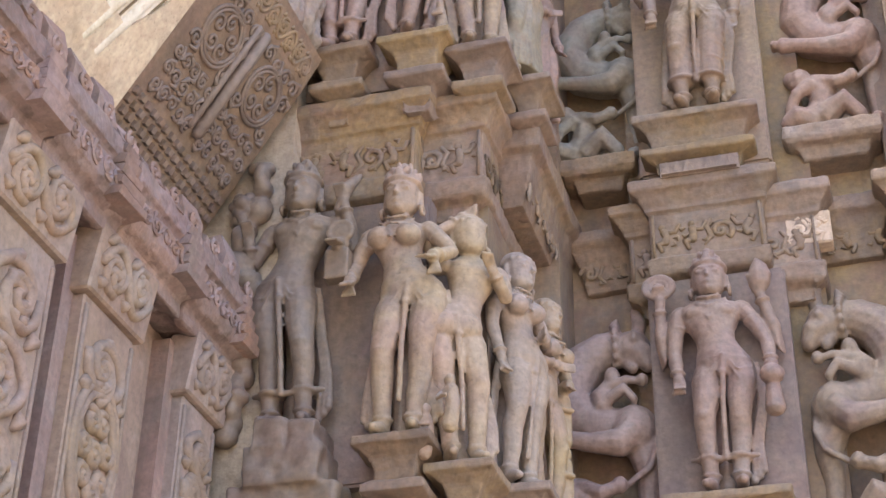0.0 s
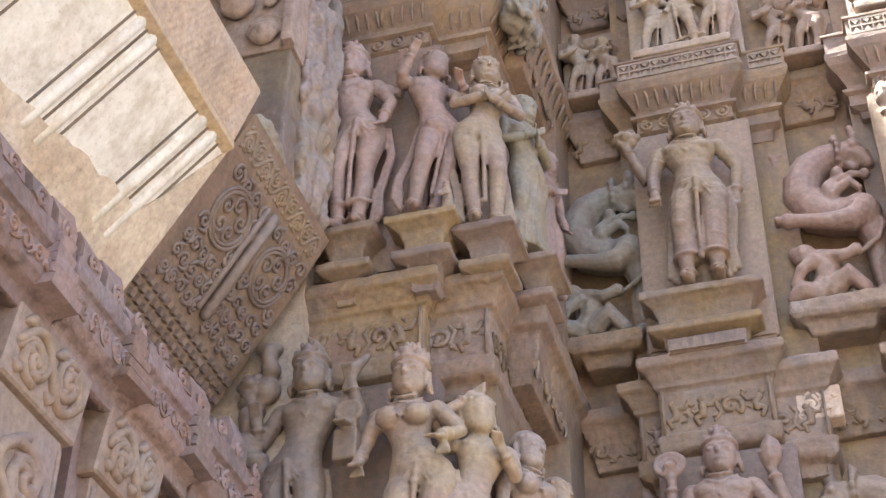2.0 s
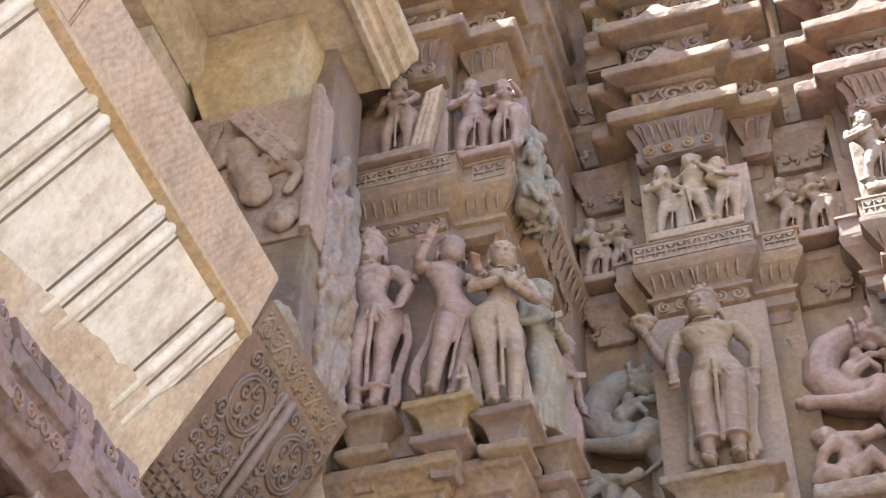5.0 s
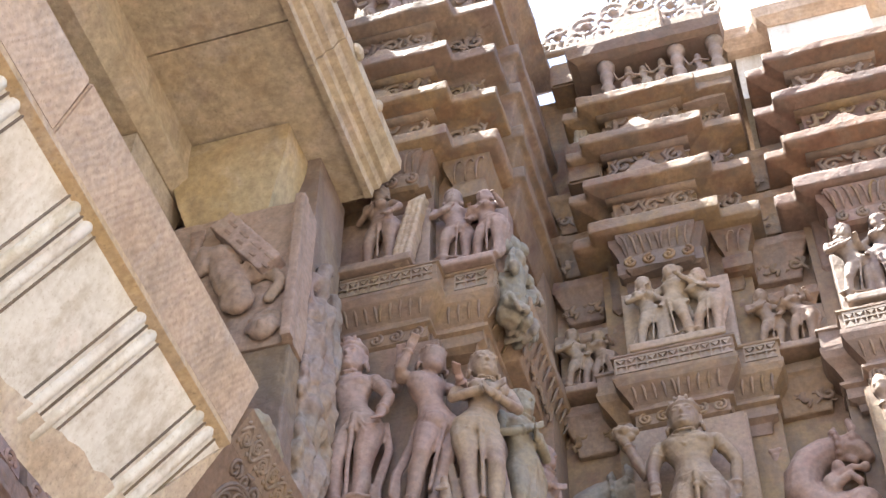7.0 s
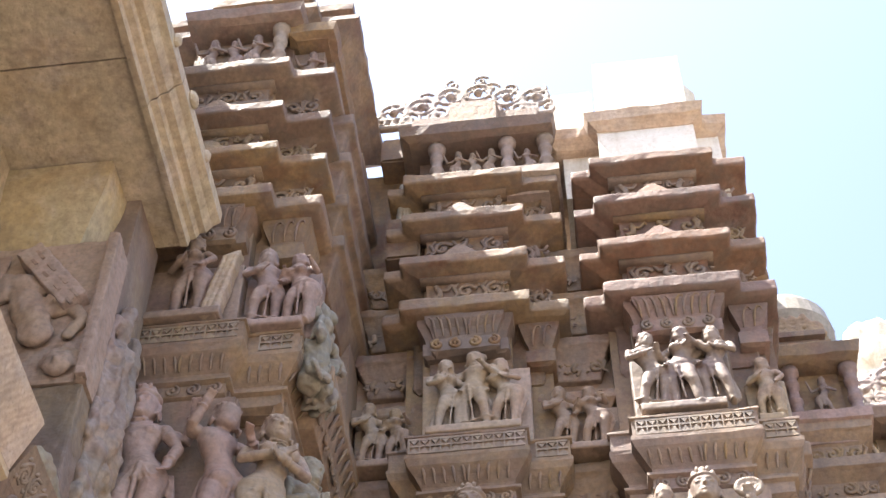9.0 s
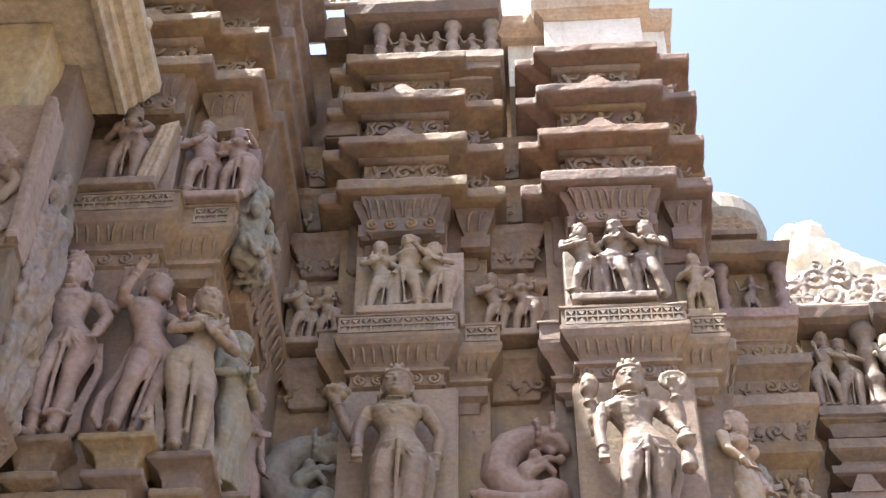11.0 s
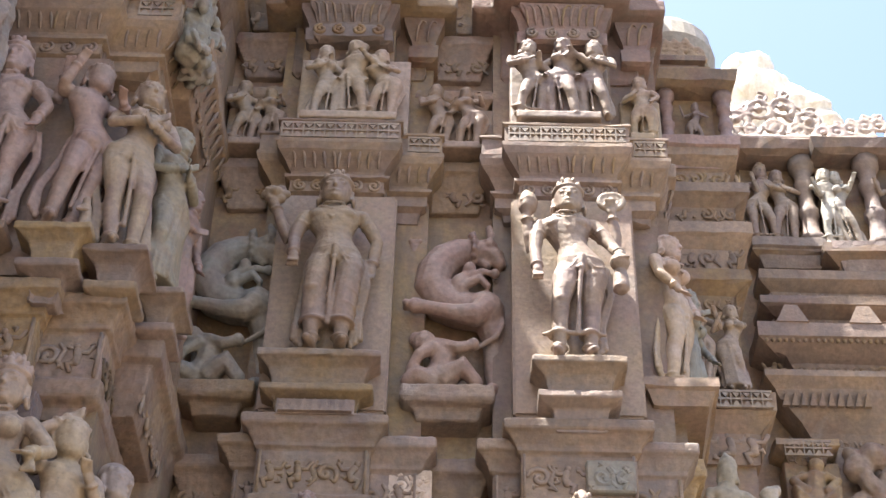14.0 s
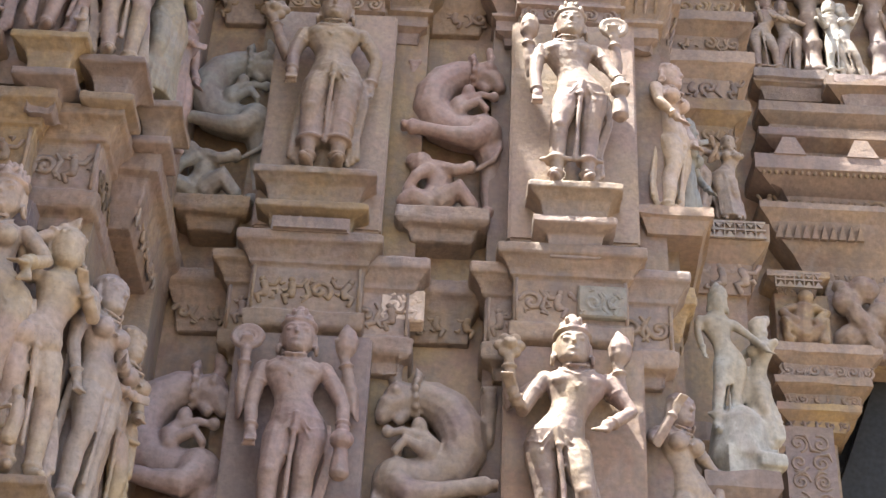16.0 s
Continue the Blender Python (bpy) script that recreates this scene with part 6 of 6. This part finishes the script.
# top of the near bay
niche(-2.28, -1.63, 5.12, 10.02, 0.50, (-1.69,), ((-2.12, 0.45, True), (-1.98, 0.43, False), (-1.84, 0.46, True)), "pillared sandstone niche below a red roof slab", m_greyfig, slab_x=(-2.26, -1.58))
niche(-1.62, -1.38, 5.24, 9.98, 0.46, (), ((-1.50, 0.42, True),), "small shaded corner niche with one figure", m_greyfig)
bm = bmesh.new()
pl = stepped(-2.2, -1.52, 5.2, 0.4, 0.25, 0.12, 1.2)
course(bm, pl, [(-0.1, 10.48), (0.0, 10.62), (0.06, 10.68), (0.06, 10.74), (0.0, 10.78), (-0.05, 10.80), (-0.06, 10.90), (0.0, 10.93), (0.0, 11.0), (-0.06, 11.03)], 0.006, 9)
thing("roof_block", bm, m_tower, "red sandstone roof storey of the near bay", "roof block")

# ---- flank of the sunlit bay ----
statue(1.08, 6.30, 6.07, 1.02, m_buff, "pale worn sandstone figure on the bay's flank", broad=1.15, turn=55, female=True, crown=False, sway=0.04, arms=((-1, (-0.13, -0.03, 0.60), (-0.09, -0.08, 0.52), ""), (1, (0.14, -0.02, 0.62), (0.11, -0.07, 0.5), "")))
statue(1.20, 6.55, 6.05, 0.86, m_blue, "lichened sandstone figure deeper on the flank", turn=60, female=True, gown=True, sway=-0.03, arms=((-1, (-0.16, -0.04, 0.64), (-0.05, -0.1, 0.72), ""), (1, (0.17, -0.02, 0.64), (0.12, -0.09, 0.5), "")))
statue(1.07, 6.28, 4.10, 1.05, m_figure, "worn sandstone woman on the bay's flank", turn=35, female=True, crown=False, sway=0.05, arms=((-1, (-0.16, -0.04, 0.64), (-0.12, -0.1, 0.78), ""), (1, (0.17, -0.02, 0.60), (0.14, -0.06, 0.45), "")))
for z in (4.10, 6.05):
    bm = bmesh.new()
    pl = [Vector(q) for q in ((0.9, 7.0), (0.9, 6.16), (1.26, 6.16), (1.30, 7.0))]
    course(bm, pl, [(-0.05, z - 0.13), (-0.02, z - 0.06), (0.0, z - 0.05), (0.0, z), (-0.03, z + 0.003)], 0.004, 3)
    thing("ledge", bm, m_ledge, "sandstone ledge below the flank figures", "ledge")
bm = bmesh.new()
b2 = bmesh.new()
body(bm, sway=0.05, stance=0.05, arms=((1, (0.16, -0.06, 0.62), (0.22, -0.12, 0.52), ""), (-1, (-0.14, -0.02, 0.62), (-0.12, -0.04, 0.5), "")), crown=True)
body(b2, female=True, sway=-0.06, stance=0.05, gown=True, crown=False, arms=((-1, (-0.15, -0.06, 0.62), (-0.18, -0.1, 0.5), ""),))
put(b2, 0.24, 0.02, -0.06, -50, 0.92)
me = bpy.data.meshes.new("tmp")
b2.to_mesh(me)
b2.free()
bm.from_mesh(me)
bpy.data.meshes.remove(me)
box(bm, -0.03, 0.26, -0.10, 0.30, -0.30, -0.10)
box(bm, 0.14, 0.30, -0.14, 0.30, -0.22, -0.14)
tube(bm, [(0.1, 0.06, -0.14), (0.1, 0.05, 0.10)], [0.19, 0.15], 14)
put(bm, 1.32, 6.50, 5.02, 10, 0.83)
carved("statue", bm, m_white, "bleached white-grey sandstone couple on a broken stand", "statue", 0.0105, "wall statues")
bm = bmesh.new()
pl = [Vector(q) for q in ((1.2, 7.0), (1.2, 6.34), (1.5, 6.34), (1.5, 7.0))]
course(bm, pl, [(0.0, 0.0), (0.0, 4.55), (-0.06, 4.57), (-0.02, 4.62), (0.02, 4.68), (0.02, 4.76), (-0.03, 4.775)], 0.01, 3)
thing("pedestal", bm, m_ledge2, "broken sandstone stand below the bleached couple", "pedestal", "statue pedestals")

# ---- further bays ----
def far_course(parent, x0, x1, y, z, h, material, out=0.12, carve=0, name="ledge"):
    bm = bmesh.new()
    pl = [Vector(q) for q in ((x0, y + 1.2), (x0, y), (x1, y), (x1, y + 1.2))]
    course(bm, pl, [(-out, z - h), (-out * 0.8, z - h * 0.55), (-out * 0.2, z - h * 0.36), (0, z - h * 0.3), (0, z), (-0.05, z + 0.01)], 0.005, int(z * 31))
    ob = part(name, bm, material, parent)
    if carve:
        bm = bmesh.new()
        lumps(bm, (x0 + 0.05, y + out * 0.85, z - h * 0.98), (1, 0, 0), (0, -1, 0), min(x1, 4.2) - x0 - 0.1, h * 0.52, int(z * 10), carve)
        part("frieze", bm, material, ob, "", True)
    return ob


w = empty("wall_9", "second carved sandstone bay further along the temple", "wall", kind="structure")
bm = bmesh.new()
box(bm, 0.9, 1.60, 7.12, 8.2, 0, 9.0)
part("wall_face", bm, m_wall, w)
for z, h, x1, y in ((5.35, 0.35, 1.72, 7.0), (6.57, 0.40, 1.72, 7.0), (7.42, 0.25, 1.68, 7.0), (7.76, 0.28, 1.72, 6.98), (8.06, 0.24, 1.73, 6.97), (8.40, 0.28, 1.70, 7.0)):
    led = far_course(w, 1.1, x1, y, z, h, m_ledge, 0.10, 0.12)
    if z == 6.57:
        band(led, TILE, "tile", 1.25, 1.70, 6.99, 6.455, 0.056)
statue(1.34, 7.02, 6.58, 0.66, m_figure, "far weathered couple statue, man", sway=0.04, arms=((1, (0.18, -0.04, 0.62), (0.14, -0.1, 0.7), ""),), crown=False)
statue(1.53, 7.02, 6.58, 0.62, m_figure, "far weathered couple statue, woman", female=True, sway=-0.05, gown=True, arms=((-1, (-0.16, -0.04, 0.62), (-0.12, -0.1, 0.7), ""),), crown=False)
niche(1.22, 1.70, 7.0, 8.46, 0.44, (1.30, 1.66), ((1.48, 0.38, True),), "far pillared niche under a small roof", m_purple)
bm = bmesh.new()
box(bm, 1.2, 1.60, 7.02, 7.4, 9.05, 9.11)
thing("roof_block", bm, m_tower, "small roof block above the far niche", "roof block", "roof blocks")
for x1, y0, z0, z1 in ((1.54, 7.08, 9.11, 9.19), (1.58, 7.04, 9.19, 9.235)):
    bm = bmesh.new()
    box(bm, 1.2, x1, y0, 7.4, z0, z1)
    thing("roof_block", bm, m_tower, "thin stepped roof slab above the far niche", "roof block", "roof blocks")
crest(1.22, 1.58, 7.10, 9.24, 0.26, m_ledge, "small worn crest on the far roof", 8)
bm = bmesh.new()
turn_r = ((-0.40, 0.27), (-0.02, 0.27), (0.0, 0.30), (0.12, 0.34), (0.26, 0.32), (0.38, 0.24), (0.46, 0.12), (0.48, 0.03))
rings = [[bm.verts.new((1.46 + r * math.cos(a), 7.75 + r * math.sin(a), 9.76 + z)) for a in [2 * math.pi * q / 24 for q in range(24)]] for z, r in turn_r]
bm.faces.new(list(reversed(rings[0])))
bm.faces.new(rings[-1])
for a, b in zip(rings, rings[1:]):
    for i in range(24):
        j = (i + 1) % 24
        bm.faces.new((a[i], a[j], b[j], b[i]))
box(bm, 1.1, 1.70, 7.5, 8.2, 9.0, 9.42)
thing("dome", bm, m_dome, "smooth grey stone dome behind the far niche", "dome", smooth=False)

w = empty("wall_10", "distant temple hall with pillared niches and heavy eaves", "wall", kind="structure")
bm = bmesh.new()
box(bm, 1.6, 9.0, 8.18, 10.5, 6.4, 9.5)
box(bm, 1.6, 2.30, 8.18, 10.5, 0.0, 6.4)
part("wall_face", bm, m_wall, w)
far_course(w, 1.95, 2.48, 8.0, 8.50, 0.26, m_tower)
far_course(w, 2.40, 9.0, 7.9, 8.42, 0.26, m_tower)
far_course(w, 1.96, 9.0, 7.96, 8.22, 0.22, m_ledge, 0.10, 0.14)
far_course(w, 1.94, 9.0, 7.92, 7.98, 0.20, m_tower, 0.14, 0.16)
e = far_course(w, 1.88, 9.0, 7.84, 7.70, 0.34, m_ledge, 0.22, 0.10, "eave")
bm = bmesh.new()
for x in (2.10, 2.55, 3.0, 3.45):
    solid(bm, [(x - 0.10, 7.83, 7.70), (x + 0.10, 7.83, 7.70), (x + 0.10, 7.92, 7.70), (x - 0.10, 7.92, 7.70)], [(x - 0.04, 7.83, 7.83), (x + 0.04, 7.83, 7.83), (x + 0.04, 7.92, 7.83), (x - 0.04, 7.92, 7.83)])
part("gable", bm, m_ledge, e)
bm = bmesh.new()
for k in range(36):
    ball(bm, (1.93 + 0.04 * k, 7.868, 7.585), 0.014, 0.012, 0.022, 5, 7)
part("petal_row", bm, m_ledge, e, "row of tiny worn petals")
bm = bmesh.new()
along = [Vector(q) for q in ((1.9, 9.2), (1.9, 7.9), (9.0, 7.9), (9.0, 9.2))]
course(bm, along, [(-0.25, 6.92), (-0.2, 7.05), (-0.06, 7.28), (0.0, 7.34), (0.0, 7.38), (-0.1, 7.4)], 0.004, 6)
low_eave = part("eave", bm, m_ledge, w)
bm = bmesh.new()
for k in range(10):
    x = 2.0 + 0.055 * k
    solid(bm, [(x, 7.975, 7.17), (x + 0.045, 7.975, 7.17), (x + 0.045, 8.0, 7.17), (x, 8.0, 7.17)], [(x + 0.021, 7.945, 7.25), (x + 0.025, 7.945, 7.25), (x + 0.025, 7.99, 7.25), (x + 0.021, 7.99, 7.25)])
part("pointed_leaf_row", bm, m_ledge, low_eave, "short row of pointed leaves")
bm = bmesh.new()
lumps(bm, (1.98, 8.12, 6.93), (1, 0, 0), (0, -1, 0), 1.1, 0.12, 91)
part("frieze", bm, m_ledge, low_eave, "worn carved frieze", True)
# corbelled capital, relief panel and pilaster at the hall's corner
for z, h, x1 in ((6.92, 0.14, 2.30), (6.42, 0.20, 2.56), (6.20, 0.16, 2.48), (6.02, 0.14, 2.40)):
    far_course(w, 1.92, x1, 7.96, z, h, m_ledge, 0.08, 0.08)
bm = bmesh.new()
box(bm, 1.96, 2.24, 8.02, 8.3, 0, 5.9)
part("pilaster", bm, m_panel, w)
bm = bmesh.new()
scrollwork(bm, (1.97, 8.02, 4.9), (1, 0, 0), UP, (0, -1, 0), 0.25, 0.95, 0.12, 0.012, 5)
part("scrollwork", bm, m_panel2, w, "leafy scrolls on the far pilaster", True)
bm = bmesh.new()
box(bm, 1.97, 2.30, 8.04, 8.2, 6.42, 6.80)
ball(bm, (2.15, 8.0, 6.75), 0.05, 0.05, 0.055, 7, 10)
tube(bm, [(2.14, 8.02, 6.68), (2.12, 8.01, 6.58), (2.12, 8.02, 6.48)], [0.07, 0.06, 0.08], 10)
for e2, x2 in ((-1, 2.0), (1, 2.26)):
    tube(bm, [(2.13, 8.01, 6.47), (x2, 7.97, 6.55), (x2 - 0.03 * e2, 7.98, 6.44)], [0.055, 0.05, 0.04], 8)
    tube(bm, [(2.13 + 0.06 * e2, 8.0, 6.68), (x2, 7.99, 6.64), (2.13 + 0.06 * e2, 7.96, 6.56)], [0.035, 0.032, 0.03], 8)
carved("relief", bm, m_wall, "worn relief of a seated figure below the far eave", "relief", 0.008)
bm = bmesh.new()
for k in range(5):
    ball(bm, (2.40 + 0.10 * (k % 3), 8.03 - 0.01 * k, 6.50 + 0.08 * k), 0.10, 0.08, 0.09)
tube(bm, [(2.36, 8.0, 6.85), (2.45, 7.98, 6.6), (2.55, 8.0, 6.42)], [0.05, 0.06, 0.05], 7)
box(bm, 2.3, 3.2, 8.1, 8.25, 6.42, 6.95)
carved("relief", bm, m_wall, "worn carved elephant heads below the far eave", "relief", 0.010, rubble=0.03)
band(w, TILE, "tile", 1.97, 2.25, 7.97, 6.80, 0.056)
# near-black solids stand in for deep shade; slanted edge fits the camera's view
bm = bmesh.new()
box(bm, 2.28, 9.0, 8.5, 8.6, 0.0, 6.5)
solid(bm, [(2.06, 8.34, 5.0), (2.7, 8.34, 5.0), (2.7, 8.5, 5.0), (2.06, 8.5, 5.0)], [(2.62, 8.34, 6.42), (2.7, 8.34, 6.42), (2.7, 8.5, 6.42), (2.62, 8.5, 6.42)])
thing("opening", bm, m_dark, "black solid painted as the shade of an opening under the far eave", "opening", kind="structure")
niche(1.97, 2.46, 8.0, 8.52, 0.76, (2.38,), ((2.08, 0.76, False), (2.20, 0.72, True)), "far niche with an embracing couple beside a thick column", m_streak, wide=0.07, deep=0.25)
niche(2.47, 3.40, 7.92, 8.43, 0.80, (2.80, 3.30), (), "far niche with pale figures beside thick columns", m_streak, wide=0.07, deep=0.25)
statue(2.50, 7.99, 8.44, 0.74, m_white, "bleached white niche figure, man", sway=0.03, crown=False, group="niche figures", arms=((1, (0.17, -0.05, 0.64), (0.2, -0.1, 0.72), ""),))
statue(2.64, 7.99, 8.44, 0.72, m_white, "bleached white niche figure, woman leaning", female=True, sway=-0.07, crown=False, group="niche figures", lean=-8, arms=((-1, (-0.16, -0.05, 0.64), (-0.2, -0.1, 0.72), ""),))
statue(2.98, 7.99, 8.44, 0.70, m_figure, "weathered niche figure beside the far column", female=True, sway=0.06, crown=False, group="niche figures", arms=((-1, (-0.16, -0.05, 0.64), (-0.2, -0.1, 0.72), ""),))
crest(1.88, 2.55, 8.0, 9.43, 0.56, m_buff, "sunlit pierced stone crest on the far roof", 3)
crest(2.5, 3.3, 7.98, 9.36, 0.34, m_buff, "sunlit pierced stone crest along the far eave", 6)
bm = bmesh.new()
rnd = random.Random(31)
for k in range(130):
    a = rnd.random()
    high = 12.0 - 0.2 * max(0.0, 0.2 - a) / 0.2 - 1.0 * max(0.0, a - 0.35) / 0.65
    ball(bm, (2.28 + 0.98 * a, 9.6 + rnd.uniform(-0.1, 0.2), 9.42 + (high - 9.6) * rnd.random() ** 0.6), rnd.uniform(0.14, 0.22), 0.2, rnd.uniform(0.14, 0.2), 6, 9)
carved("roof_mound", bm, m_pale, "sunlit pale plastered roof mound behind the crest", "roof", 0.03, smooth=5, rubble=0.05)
